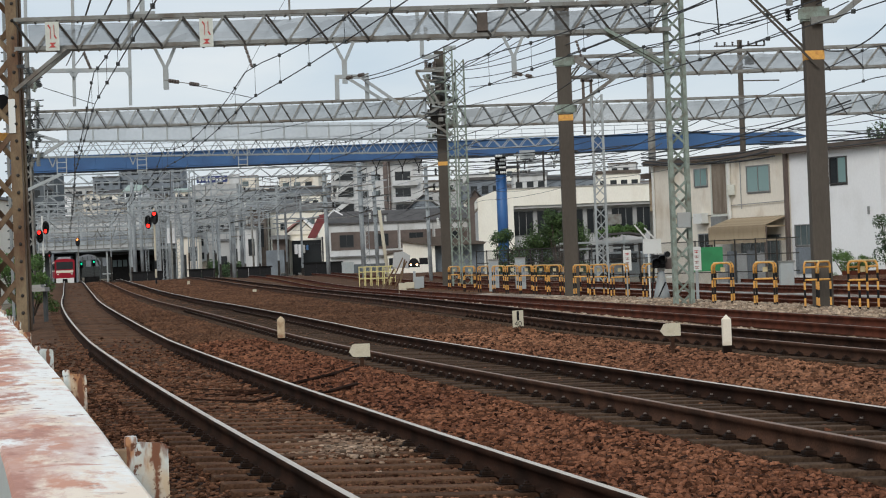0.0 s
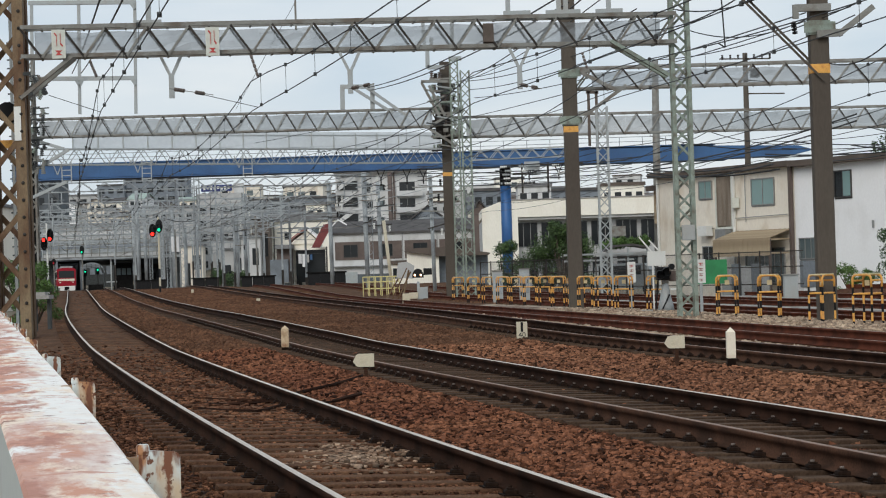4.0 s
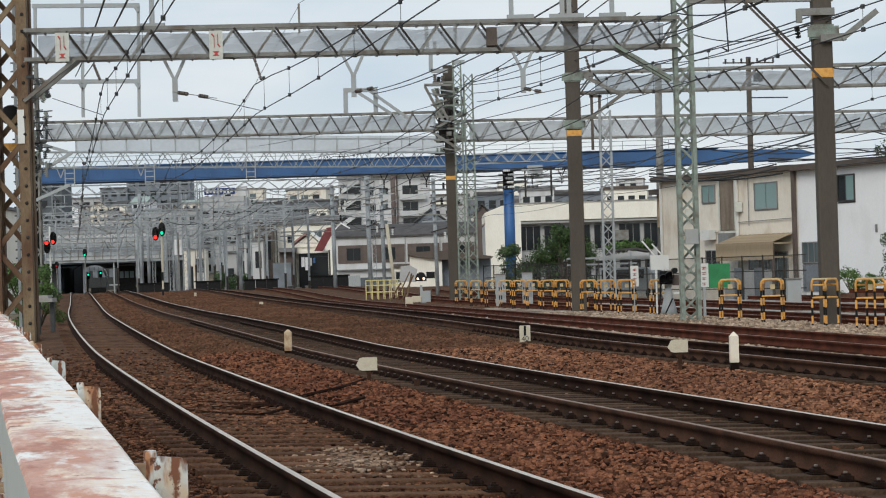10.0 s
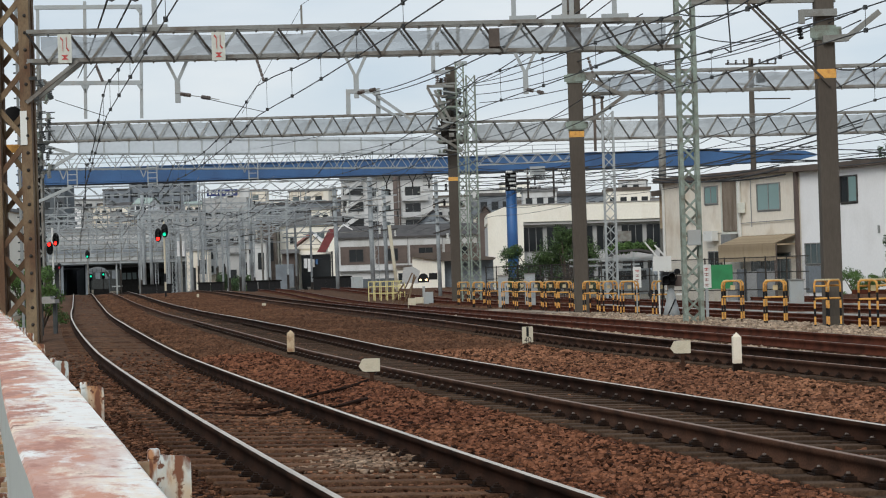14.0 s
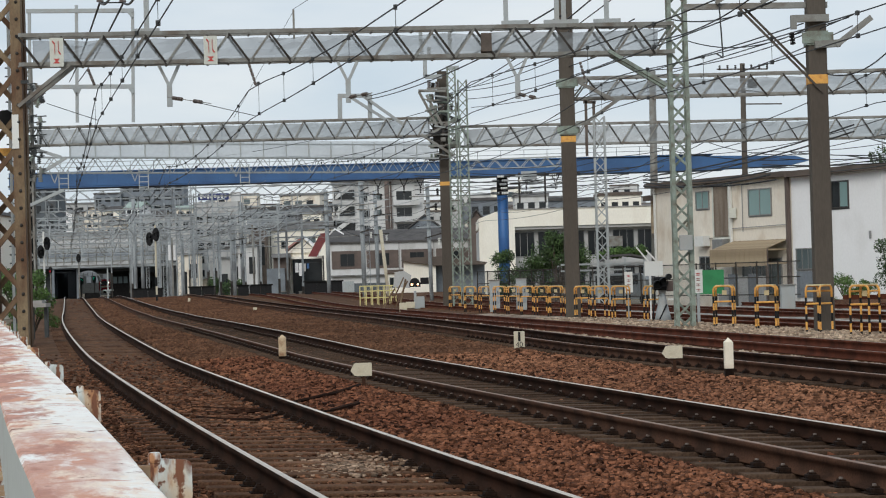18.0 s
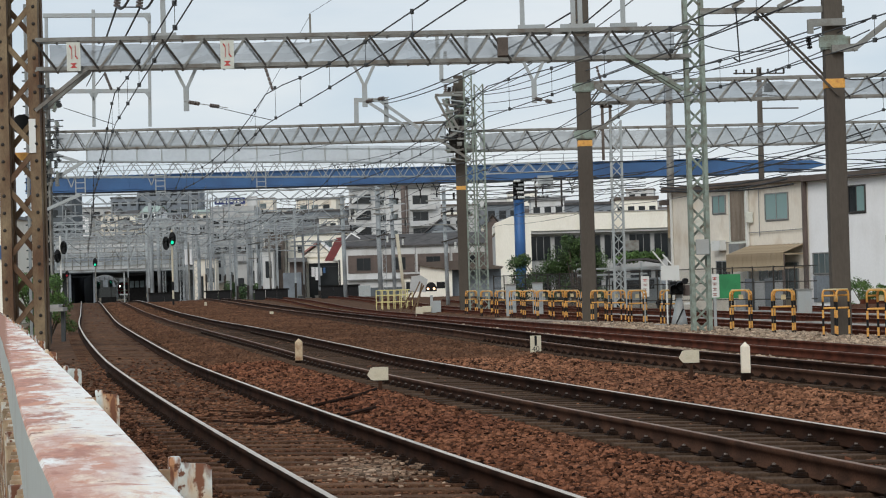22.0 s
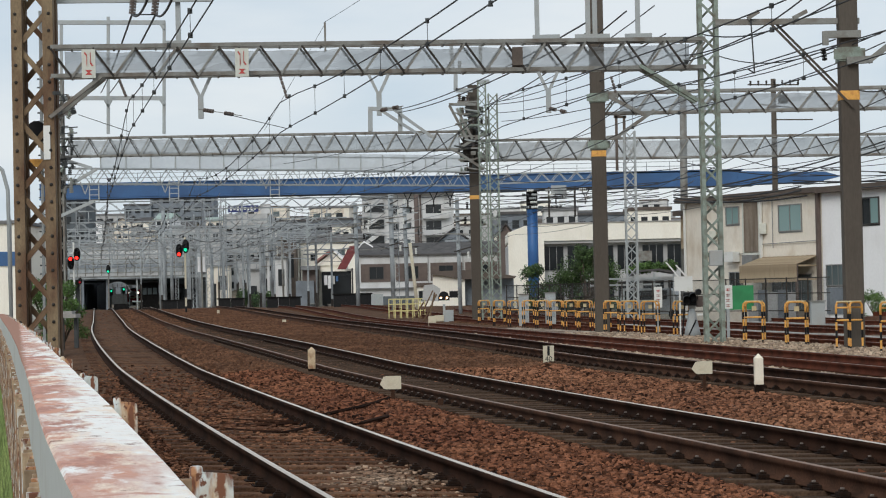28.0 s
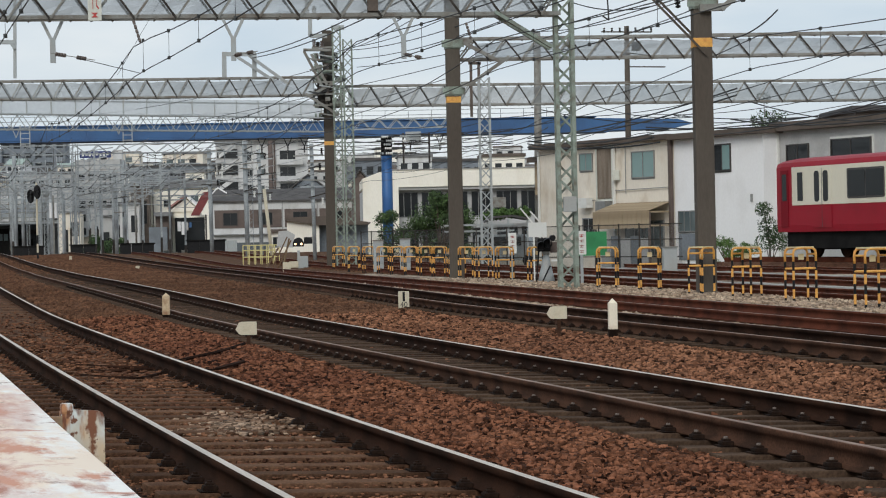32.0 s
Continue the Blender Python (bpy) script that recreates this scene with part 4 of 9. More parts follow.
lug = mesh_of(boxed(-0.012, 0.013, -0.003, 0.012, 1.01, 1.108, bevel=0.002), "lug", M_RUST)
post_kinds = [channel_post(0.052, 0.0), channel_post(0.044, 0.008), channel_post(0.048, -0.006)]
for i in range(22):
    y = 0.95 + 2.05 * i
    p = part("post", post_kinds[i % 3 if i != 1 else 0], None, fence, at=pose(bend(y) - 0.004 * min(6, max(0, y - 3)), y, 0.004 * (i % 3 - 1)))
    part("lug", lug, None, p, "rusty lug")
rail_bm = bmesh.new()
for i in range(20):
    y0, y1 = L0 + (L1 - L0) * (i / 20) ** 1.5, L0 + (L1 - L0) * ((i + 1) / 20) ** 1.5
    bar(rail_bm, (-0.152 + bend(y0) + widen(y0), y0, 0.12), (-0.152 + bend(y1) + widen(y1), y1, 0.12), 0.04)
part("bottom_rail", rail_bm, M_RUST, fence)
M_PICKET = rusty_white()
pickets = [mesh_of(boxed(-0.019, 0.019, -0.011, 0.011, 0.13, 0.955, bevel=0.003), "picket", m) for m in (M_RUST, M_PICKET, M_RUST)]
for i in range(280):
    y = -0.2 + 0.125 * i
    part("picket", pickets[i % 3], None, fence, at=pose(-0.154 + bend(y) + widen(y), y, 0, 0, 0.25 * (i % 5 - 2), 7 * (i % 3 - 1)))

# grass beside the road, outside the railing
def grass():
    rs = np.random.RandomState(8)
    n = 30000
    y = 3 + 45 * rs.rand(n) ** 1.6
    x = 0.169 - 0.191 * y - 0.17 - 2.4 * rs.rand(n)
    h = rs.uniform(0.15, 0.6, n)
    a = rs.uniform(0, 6.28, n)
    w = 0.012
    lean = rs.uniform(-0.12, 0.12, (n, 2))
    p = np.stack([x, y, np.full(n, -0.5)], 1)
    s = np.stack([np.cos(a) * w, np.sin(a) * w, 0 * a], 1)
    tip = p + np.stack([lean[:, 0], lean[:, 1], h], 1)
    v = np.stack([p - s, p + s, tip], 1).reshape(-1, 3)
    me = from_arrays("grass", v, np.arange(n * 3).reshape(-1, 3), M_GRASS)
    tagged(new("grass", me), "long green grass on the verge outside the railing", "grass", kind="stuff")


grass()


# ---- small lineside markers ----
M_MARKER_WHITE = mat("marker_white", (0.80, 0.72, 0.58), 0.7, 0, 0.06, 6, 60, 0.001, (0.68, 0.58, 0.44), 0.35)
def concrete_marker(x, y, h, w, material, label, foot=0.16, sink=0.0):
    t = thing("marker_post", label, "marker post", pose(x, y, -0.2 - sink), "white markers")
    bm = boxed(-w / 2, w / 2, -w / 2, w / 2, -0.15, foot)
    part("foot", bm, M_PAD, t, "dark foot of the marker")
    bm = bmesh.new()
    box(bm, -w / 2 - 0.002, w / 2 + 0.002, -w / 2 - 0.002, w / 2 + 0.002, foot - 0.01, h - 0.06, bevel=0.008)
    tip = bm.verts.new((0, 0, h))
    c = w / 2 - 0.004
    q = [bm.verts.new((sx * c, sy * c, h - 0.062)) for sx, sy in ((-1, -1), (1, -1), (1, 1), (-1, 1))]
    for i in range(4):
        bm.faces.new((q[i], q[(i + 1) % 4], tip))
    part("shaft", bm, material, t)


concrete_marker(-2.96, 44.8, 0.57, 0.135, M_CREAM_RUST, "weathered cream concrete marker post in the ballast")
concrete_marker(4.0, 32.3, 0.64, 0.118, M_MARKER_WHITE, "cream white pointed concrete marker post in the ballast", 0.22, 0.02)


def arrow_sign(x, y, paint, up):
    t = thing("arrow_marker", "faded white arrow-shaped plate on a short dark stake", "marker", pose(x, y, -0.2 + up), "arrow markers")
    bm = bmesh.new()
    prism(bm, [(-0.15, 0.24), (-0.10, 0.175), (-0.06, 0.165), (0.135, 0.165), (0.14, 0.17), (0.14, 0.34), (0.135, 0.345), (-0.06, 0.345), (-0.10, 0.335)], -0.012, 0.012)
    part("plate", bm, paint, t)
    part("stake", boxed(0.0, 0.05, 0.012, 0.05, -0.3, 0.3), M_RAIL_BROWN, t, "dark rusty stake")


arrow_sign(-1.05, 32.0, M_CREAM, 0.078)
arrow_sign(3.33, 33.3, M_CREAM, 0.150)
stub = new("stake_stub", mesh_of(boxed(-0.035, 0.035, -0.03, 0.03, -0.2, 0.2, bevel=0.006), "stake_stub", M_RAIL_BROWN))
stub.location = (-0.36, 30.2, -0.22)
tagged(stub, "short dark stake stub in the ballast", "stake")
t = thing("gradient_post", "cream gradient plate lettered 1 over 40", "sign", pose(1.65, 47.2, -0.12))
part("plate", boxed(-0.11, 0.11, -0.02, 0.02, 0.0, 0.36, bevel=0.01), M_CREAM, t)
part("stake", boxed(-0.03, 0.03, 0.02, 0.05, -0.2, 0.3), M_RAIL, t)
text_on("1", 0.25, M_BLACK, t, pose(0, -0.024, 0.245, 90), extrude=0.002, bold=0.012)
text_on("40", 0.15, M_FRAME_DARK, t, pose(0, -0.024, 0.09, 90), extrude=0.002)
for x, y, w, h in ((-16.27, 155, 0.15, 0.32), (-8.66, 112.5, 0.18, 0.22), (-1.5, 108, 0.35, 0.5)):
    b = new("white_marker", mesh_of(boxed(-w / 2, w / 2, -0.05, 0.05, -0.1, h, bevel=0.01), "white_marker", M_CREAM))
    b.location = (x, y, -0.2 + (grade(y) if x < -5 else 0))
    tagged(b, "small white marker block beside the track", "marker")


# ---- striped guards ----
def hoop_points(w, h, r):
    pts = [(-w / 2, 0), (-w / 2, h - r)]
    pts += [(-w / 2 + r - r * math.cos(a), h - r + r * math.sin(a)) for a in (0.5, 1.05)]
    pts += [(-w / 2 + r, h), (w / 2 - r, h)]
    pts += [(w / 2 - r + r * math.sin(a), h - r + r * math.cos(a)) for a in (0.5, 1.05)]
    pts += [(w / 2, h - r), (w / 2, 0)]
    return pts


def make_guard():
    t = thing("pipe_guard", "yellow and black striped pipe guard standing beside the siding", "guard", group="striped guards")
    h, w, r, d = 1.16, 0.49, 0.025, 0.18
    for y in (-d, d):
        for s in (-1, 1):
            for i in range(5):
                z0, z1 = i * 0.18, (i + 1) * 0.18
                bm = bmesh.new()
                tube(bm, [(s * w / 2, y, z0), (s * w / 2, y, z1)], r, 8)
                part("leg_band", bm, M_BLACK if i % 2 == 0 else M_YELLOW, t)
        arc = [(x, y, z) for x, z in hoop_points(w, h, 0.10) if z > 0.91]
        bm = bmesh.new()
        tube(bm, [(-w / 2, y, 0.9)] + arc + [(w / 2, y, 0.9)], r, 8)
        part("hoop", bm, M_YELLOW, t, smooth=True)
        bm = bmesh.new()
        tube(bm, [(-w / 2, y, 0.76), (w / 2, y, 0.76)], 0.021, 8)
        part("crossbar", bm, M_YELLOW, t)
    for s in (-1, 1):
        for z in (0.76, 1.04):
            bm = bmesh.new()
            tube(bm, [(s * w / 2, -d, z), (s * w / 2, d, z)], 0.02, 8)
            part("tie", bm, M_YELLOW, t)
    for i in range(6):
        x = -0.175 + 0.07 * i
        bm = bmesh.new()
        bar(bm, (x, -d - 0.02, 1.175), (x, d + 0.02, 1.175), 0.05, 0.03)
        part("top_slat", bm, M_PALE_YELLOW, t, "pale worn slat")
    part("hanging_plate", boxed(-0.05, 0.07, -0.02, 0.0, 0.93, 1.05, bevel=0.005), M_PALE_YELLOW, t, "pale hanging plate")
    return t


# place beside the siding and turn in degrees
GUARDS = [(9.72, 41.0, 18), (9.40, 45.6, 15), (9.05, 49.5, -48), (8.54, 52.3, 48), (8.05, 57.1, -17), (7.45, 60.6, -17), (6.50, 70.0, 12), (5.84, 74.0, -20), (5.42, 77.5, 18), (5.05, 80.6, -15), (4.95, 84.3, 14), (4.46, 87.2, -18), (4.1, 90.6, 16), (3.65, 93.4, -12), (3.2, 96.6, 12), (2.75, 100.2, -16), (2.2, 103.5, 15), (1.6, 108.0, -10), (0.95, 114.5, 12)]
first = make_guard()
first.matrix_basis = pose(GUARDS[0][0], GUARDS[0][1], -0.21, 0, 0, GUARDS[0][2])
for x, y, turn in GUARDS[1:]:
    copy_thing(first, pose(x, y, -0.21, 0, 0, turn))


def pale_sign(x, y, h=1.55, w=0.26, red=True):
    t = thing("caution_sign", "narrow white sign with red characters on a grey stake", "sign", pose(x, y, -0.2), "caution signs")
    part("stake", boxed(-0.04, 0.04, 0, 0.05, -0.1, h - 0.1), M_STEEL_PALE, t)
    part("plate", boxed(-w / 2, w / 2, -0.02, 0, h - 0.62, h + 0.05), M_WHITE, t)
    for i in range(4):
        z = h - 0.06 - i * 0.15
        for dx, dz, ww, hh in ((0, 0, 0.12, 0.02), (0, -0.05, 0.1, 0.02), (0, -0.025, 0.02, 0.08)):
            part("character_stroke", boxed(dx - ww / 2, dx + ww / 2, -0.026, -0.021, z + dz - hh / 2, z + dz + hh / 2), M_FADED_RED if i else M_RED, t)


pale_sign(7.45, 66.5)
pale_sign(6.25, 75.8)


# ---- buildings ----
def window(parent, x0, x1, z0, z1, y, glass=M_GLASS, frame_m=M_FRAME, leaves=2, depth=0.07):
    """A sliding window on a wall that faces -y, in the wall's space."""
    w = part("window", boxed(x0, x1, y - 0.03, y + 0.02, z0 - 0.06, z0), frame_m, parent)
    f = 0.05
    bm = bmesh.new()
    box(bm, x0, x0 + f, y - depth, y, z0, z1)
    box(bm, x1 - f, x1, y - depth, y, z0, z1)
    box(bm, x0 + f, x1 - f, y - depth, y, z1 - f, z1)
    box(bm, x0 + f, x1 - f, y - depth, y, z0, z0 + f)
    for i in range(1, leaves):
        xm = x0 + (x1 - x0) * i / leaves
        box(bm, xm - f / 2, xm + f / 2, y - depth * 0.9, y, z0 + f, z1 - f)
    part("frame", bm, frame_m, w)
    for i in range(leaves):
        a, b = x0 + (x1 - x0) * i / leaves + f / 2, x0 + (x1 - x0) * (i + 1) / leaves - f / 2
        part("pane", boxed(a, b, y - 0.03 - 0.01 * i, y - 0.02 - 0.01 * i, z0 + f * 0.6, z1 - f * 0.6), glass, w)
    return w


def building(name, label, x, y, turn, w, d, h, wall, z0=-0.5):
    t = thing(name, label, "building", pose(x, y, z0, 0, 0, turn))
    part("wall", boxed(0, w, 0, d, 0, h), wall, t)
    return t


# long two-storey row beside the yard: local x runs toward the viewer's right along the facade
A = math.degrees(math.atan2(104 - 122, 19.79 - 10.88))
row = thing("row_house", "weathered beige two-storey house with a brown awning", "building", pose(10.98, 121.8, -0.5, 0, 0, A))
part("wall", boxed(1.05, 13.2, 0, 9, 0, 6.2), M_HOUSE_BEIGE, row)
part("lean_to", boxed(0.0, 1.05, 0.6, 5, 0, 3.9), M_HOUSE_GREY, row, "grey sheet lean-to")
part("roof", boxed(0.8, 13.25, -0.45, 9.5, 6.2, 6.45), M_ROOF_BROWN, row)
part("lean_to_roof", boxed(-0.3, 0.8, 0.1, 5.2, 5.6, 5.85), M_ROOF_BROWN, row)
part("gable_cladding", boxed(0.0, 1.05, 0.4, 3, 3.9, 5.6), M_AWNING, row, "brown boarded end")
window(row, 9.65, 11.6, 4.45, 5.75, 0, M_GLASS_GREEN)
window(row, 5.0, 6.2, 4.95, 5.85, 0, M_GLASS_GREEN)
part("shutter", boxed(6.7, 8.0, -0.10, 0, 3.55, 6.0), M_OLD_BOARD, row, "weathered brown boarded door")
bm = bmesh.new()
for x0, x1, z0, z1 in ((6.6, 6.7, 3.5, 6.1), (8.0, 8.06, 3.5, 6.1), (6.7, 8.0, 6.0, 6.1), (6.6, 8.1, 3.4, 3.5)):
    box(bm, x0, x1, -0.13, 0, z0, z1)
part("shutter_frame", bm, M_SIGN_WHITE, row, "white door surround")
part("downpipe", boxed(8.16, 8.28, -0.18, -0.06, 0.3, 6.15), M_WHITE, row)
part("downpipe", boxed(1.15, 1.25, -0.16, -0.06, 0.3, 6.1), M_WHITE, row)
part("downpipe", boxed(12.95, 13.15, -0.2, -0.05, 0.3, 6.15), M_BROWN_PANEL, row)
part("downpipe", boxed(3.1, 3.2, -0.16, -0.06, 0.3, 6.1), M_WHITE, row)
window(row, 5.2, 6.3, 1.2, 2.6, 0, M_GLASS_DARK)
part("air_conditioner", boxed(5.4, 6.2, -0.45, -0.06, 3.1, 3.6), M_WHITE, row)
part("air_conditioner", boxed(7.0, 7.9, -0.45, -0.06, 2.9, 3.4), M_FRAME, row)
sheet_top = bmesh.new()
v8 = [sheet_top.verts.new(p) for p in ((0, -0.05, 3.27), (0.205, -0.05, 3.27), (0.205, -1.3, 2.86), (0, -1.3, 2.86), (0, -0.05, 3.24), (0.205, -0.05, 3.24), (0.205, -1.3, 2.83), (0, -1.3, 2.83))]
for q in ((0, 1, 2, 3), (7, 6, 5, 4), (0, 4, 5, 1), (2, 6, 7, 3), (1, 5, 6, 2), (3, 7, 4, 0)):
    sheet_top.faces.new([v8[j] for j in q])
top_me = mesh_of(sheet_top, "roof_sheet", M_AWNING)
front_me = mesh_of(boxed(0, 0.195, -1.33, -1.29, 2.02, 2.85), "front_sheet", M_AWNING)
for i in range(24):
    part("roof_sheet", top_me, None, row, at=pose(8.1 + i * 0.2, 0, 0.012 * (i % 2)))
    part("front_sheet", front_me, None, row, at=pose(8.1 + i * 0.2, 0.012 * (i % 2), 0.01 * (i % 3)))
part("awning_post", boxed(12.75, 12.85, -1.27, -1.17, 0, 2.8), M_BROWN_PANEL, row)
part("awning_post", boxed(8.12, 8.2, -1.27, -1.17, 0, 2.8), M_BROWN_PANEL, row)
for z in (2.1, 2.75):
    part("awning_rail", boxed(12.76, 12.82, -1.25, 0, z, z + 0.08), M_AWNING, row)
for i in range(5):
    part("screen_sheet", boxed(8.5 + i * 0.85, 9.28 + i * 0.85, -1.12, -1.08, 0.1, 1.55 + 0.12 * (i % 2)), M_SLATE_WALL if i % 2 else M_HOUSE_GREY, row, "grey corrugated screen")
window(row, 9.0, 12.3, 0.7, 2.4, 0, M_GLASS, leaves=4)
white = building("row_house", "plain white rendered two-storey house beside the tracks", 10.98 + 13.2 * math.cos(radians(A)), 121.8 + 13.2 * math.sin(radians(A)), A, 6.9, 9, 6.15, M_HOUSE_WHITE)
part("roof", boxed(0.06, 7.2, -0.45, 9.5, 6.15, 6.42), M_ROOF_BROWN, white)
window(white, 3.2, 4.5, 4.55, 5.8, 0, M_GLASS_DARK, M_FRAME_DARK)
window(white, 0.3, 1.75, 1.8, 2.8, 0, M_GLASS, leaves=3)
part("panel", boxed(0.3, 1.75, -0.05, 0, 0.5, 1.72), M_SLATE_WALL, white, "blue-grey lower door panel")
part("green_pane", boxed(3.88, 4.44, -0.055, -0.045, 4.62, 5.73), M_GLASS_GREEN, white, "greenish glass pane")
part("downpipe", boxed(6.0, 6.08, -0.1, -0.02, 3.1, 3.45), M_FRAME, white)
far_row = building("row_house", "dim grey-brown house end behind the white house", 20.68, 104.25, A, 22, 8, 6.2, M_HOUSE_GREY)
part("roof", boxed(-0.1, 22.5, -0.45, 8.5, 6.2, 6.6), M_ROOF_BROWN, far_row)
part("downpipe", boxed(0.02, 0.12, -0.15, -0.03, 0.3, 6.1), M_WHITE, far_row)
part("white_frame", boxed(3.7, 6.6, -0.06, -0.005, 4.2, 5.8), M_WHITE, far_row, "white window surround")
part("air_conditioner", boxed(7.2, 8.1, -0.5, -0.05, 4.2, 4.8), M_WHITE, far_row)
window(far_row, 0.6, 2.2, 4.0, 5.6, 0, M_GLASS_DARK, M_FRAME_DARK)
window(far_row, 3.8, 6.5, 4.3, 5.7, -0.06, M_GLASS_DARK, M_FRAME_DARK)
window(far_row, 9.0, 12, 4.3, 5.7, 0, M_GLASS)
window(far_row, 15.0, 18, 4.3, 5.7, 0, M_GLASS)

# recessed wall, soffit and balcony take a greyer render than the fascia
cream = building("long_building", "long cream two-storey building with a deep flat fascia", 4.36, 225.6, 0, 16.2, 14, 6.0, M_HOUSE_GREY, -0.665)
cream.scale = (1.09, 1.09, 1.09)
bm = bmesh.new()
prism(bm, [(0.0, 6.25), (0.0, 7.05), (1.85, 7.75), (16.5, 7.75), (16.5, 6.25)], -1.1, 14.3)
bmesh.ops.recalc_face_normals(bm, faces=bm.faces)
part("fascia", bm, M_HOUSE_CREAM, cream, "broad cream fascia")
part("parapet", boxed(1.9, 16.6, -1.2, 14.4, 7.75, 7.83), M_CONCRETE, cream)
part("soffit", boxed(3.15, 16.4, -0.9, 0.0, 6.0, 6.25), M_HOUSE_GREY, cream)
part("side_wall", boxed(0.0, 3.15, -1.1, 0, 0, 6.25), M_HOUSE_CREAM, cream)
part("balcony", boxed(10.0, 16.5, -1.1, -0.95, 2.9, 3.5), M_HOUSE_GREY, cream)
for i in range(6):
    window(cream, 3.0 + i * 2.2, 4.9 + i * 2.2, 3.6, 5.8, 0, M_GLASS_DARK, M_FRAME, 3)
    window(cream, 3.0 + i * 2.2, 4.9 + i * 2.2, 0.5, 2.6, 0, M_GLASS_DARK, M_FRAME)
part("air_conditioner", boxed(11.4, 12.6, -0.9, -0.3, 4.3, 5.2), M_STEEL, cream)


def gable_house(name, label, x, y, turn, w, d, h, rise, wall, roof, z0=-0.5, over=0.4, along="x"):
    t = building(name, label, x, y, turn, w, d, h, wall, z0)
    bm = bmesh.new()
    if along == "x":
        prof = [(-over, h - 0.1), (d / 2, h + rise), (d + over, h - 0.1), (d + over, h + 0.12), (d / 2, h + rise + 0.25), (-over, h + 0.12)]
        a, b = [[bm.verts.new((xx, yy, zz)) for yy, zz in prof] for xx in (-over, w + over)]
    else:
        prof = [(-over, h - 0.1), (w / 2, h + rise), (w + over, h - 0.1), (w + over, h + 0.12), (w / 2, h + rise + 0.25), (-over, h + 0.12)]
        a, b = [[bm.verts.new((xx, yy, zz)) for xx, zz in prof] for yy in (-over, d + over)]
    for i in range(6):
        j = (i + 1) % 6
        bm.faces.new((a[i], a[j], b[j], b[i]))
    bm.faces.new(a[::-1])
    bm.faces.new(b)
    bmesh.ops.recalc_face_normals(bm, faces=bm.faces)
    part("roof", bm, roof, t)
    g = bmesh.new()
    if along == "x":
        for xx in (0.0, w):
            g.faces.new([g.verts.new((xx, yy, zz)) for yy, zz in ((0, h), (d, h), (d / 2, h + rise))])
            bmesh.ops.solidify(g, geom=list(g.faces), thickness=0.02)
    else:
        prism(g, [(0, h), (w, h), (w / 2, h + rise)], 0, d)
    part("gable", g, wall, t)
    return t


h0, h1 = (-14.80, 330.00, 6.86), (5.31, 330.00, 6.19)
h = gable_house("house", "white house with a long dark grey roof and brown cladding", h0[0], 330, 0, h1[0] - h0[0], 9, h0[2] + 0.5, (-14.93, 334.00, 8.61)[2] - h0[2] - 0.2, M_HOUSE_DULL, M_ROOF_DARK)
zc, zt = (-10.71, 330.00, 3.14)[2] + 0.5, (-10.62, 330.00, 5.68)[2] + 0.5
for i in range(4):
    part("cladding", boxed(0.4 + i * 4.9, 4.9 + i * 4.9, -0.08, 0, zc, zt), M_BROWN_PANEL, h)
    window(h, 1.6 + i * 4.9, 3.6 + i * 4.9, zc + 0.4, zt - 0.4, -0.08, M_GLASS_DARK, M_FRAME_DARK)
    part("downpipe", boxed(4.95 + i * 4.9, 5.05 + i * 4.9, -0.12, -0.02, 0.2, h0[2] + 0.4), M_FRAME, h)
part("lower_canopy", boxed(0.2, h1[0] - h0[0] - 0.2, -0.7, 0, zc - 1.0, zc - 0.85), M_ROOF_GREY, h)
part("lower_wall_band", boxed(0.1, h1[0] - h0[0], -0.05, 0, 0.1, 1.6), M_DIM_WALL, h, "dim lower wall")
h = thing("house", "small cream gabled house with a dark red roof slope", "building", pose(0, 0, 0))
part("wall", boxed((-21.60, 345.00, 2.98)[0], (-17.20, 345.00, 2.84)[0], 345, 351, -0.5, (-19.34, 345.00, 5.90)[2]), M_HOUSE_CREAM, h)
bm = bmesh.new()
prism(bm, [((-21.39, 344.60, 5.97)[0], (-19.32, 344.60, 5.82)[2]), ((-17.16, 344.60, 5.83)[0], (-19.32, 344.60, 5.82)[2]), ((-19.18, 344.60, 7.72)[0], (-19.18, 344.60, 7.72)[2])], 344.6, 350)
part("gable", bm, M_HOUSE_CREAM, h)
for a, b, m in (((-19.13, 344.00, 8.04), (-21.77, 344.00, 6.14), M_FADED_RED), ((-19.13, 344.00, 8.04), (-16.88, 344.00, 5.98), M_HOUSE_WHITE)):
    bm = bmesh.new()
    prism(bm, [(a[0], a[2]), (a[0], a[2] + 0.3), (b[0], b[2] + 0.3), (b[0], b[2])], 343.8, 350.5)
    part("roof_slope", bm, m, h)
bm = bmesh.new()
prism(bm, [((-18.37, 342.00, 5.18)[0], (-18.37, 342.00, 5.18)[2]), ((-17.14, 342.00, 5.14)[0], (-17.14, 342.00, 5.14)[2]), ((-15.04, 342.00, 8.70)[0], (-15.04, 342.00, 8.70)[2]), ((-16.53, 342.00, 8.50)[0], (-16.53, 342.00, 8.50)[2])], 342, 342.4)
part("red_roof_slope", bm, M_ROOF_RED, h, "dark red sheet roof")
for a, b in (((-13.82, 329.00, 8.71), (-14.97, 329.00, 7.56)), ((-13.82, 329.00, 8.71), (-12.58, 329.00, 7.96))):
    bm = bmesh.new()
    prism(bm, [(a[0], a[2]), (a[0], a[2] + 0.22), (b[0], b[2] + 0.22), (b[0], b[2])], 328.5, 329.2)
    part("verge_board", bm, M_HOUSE_WHITE, h, "white verge board")
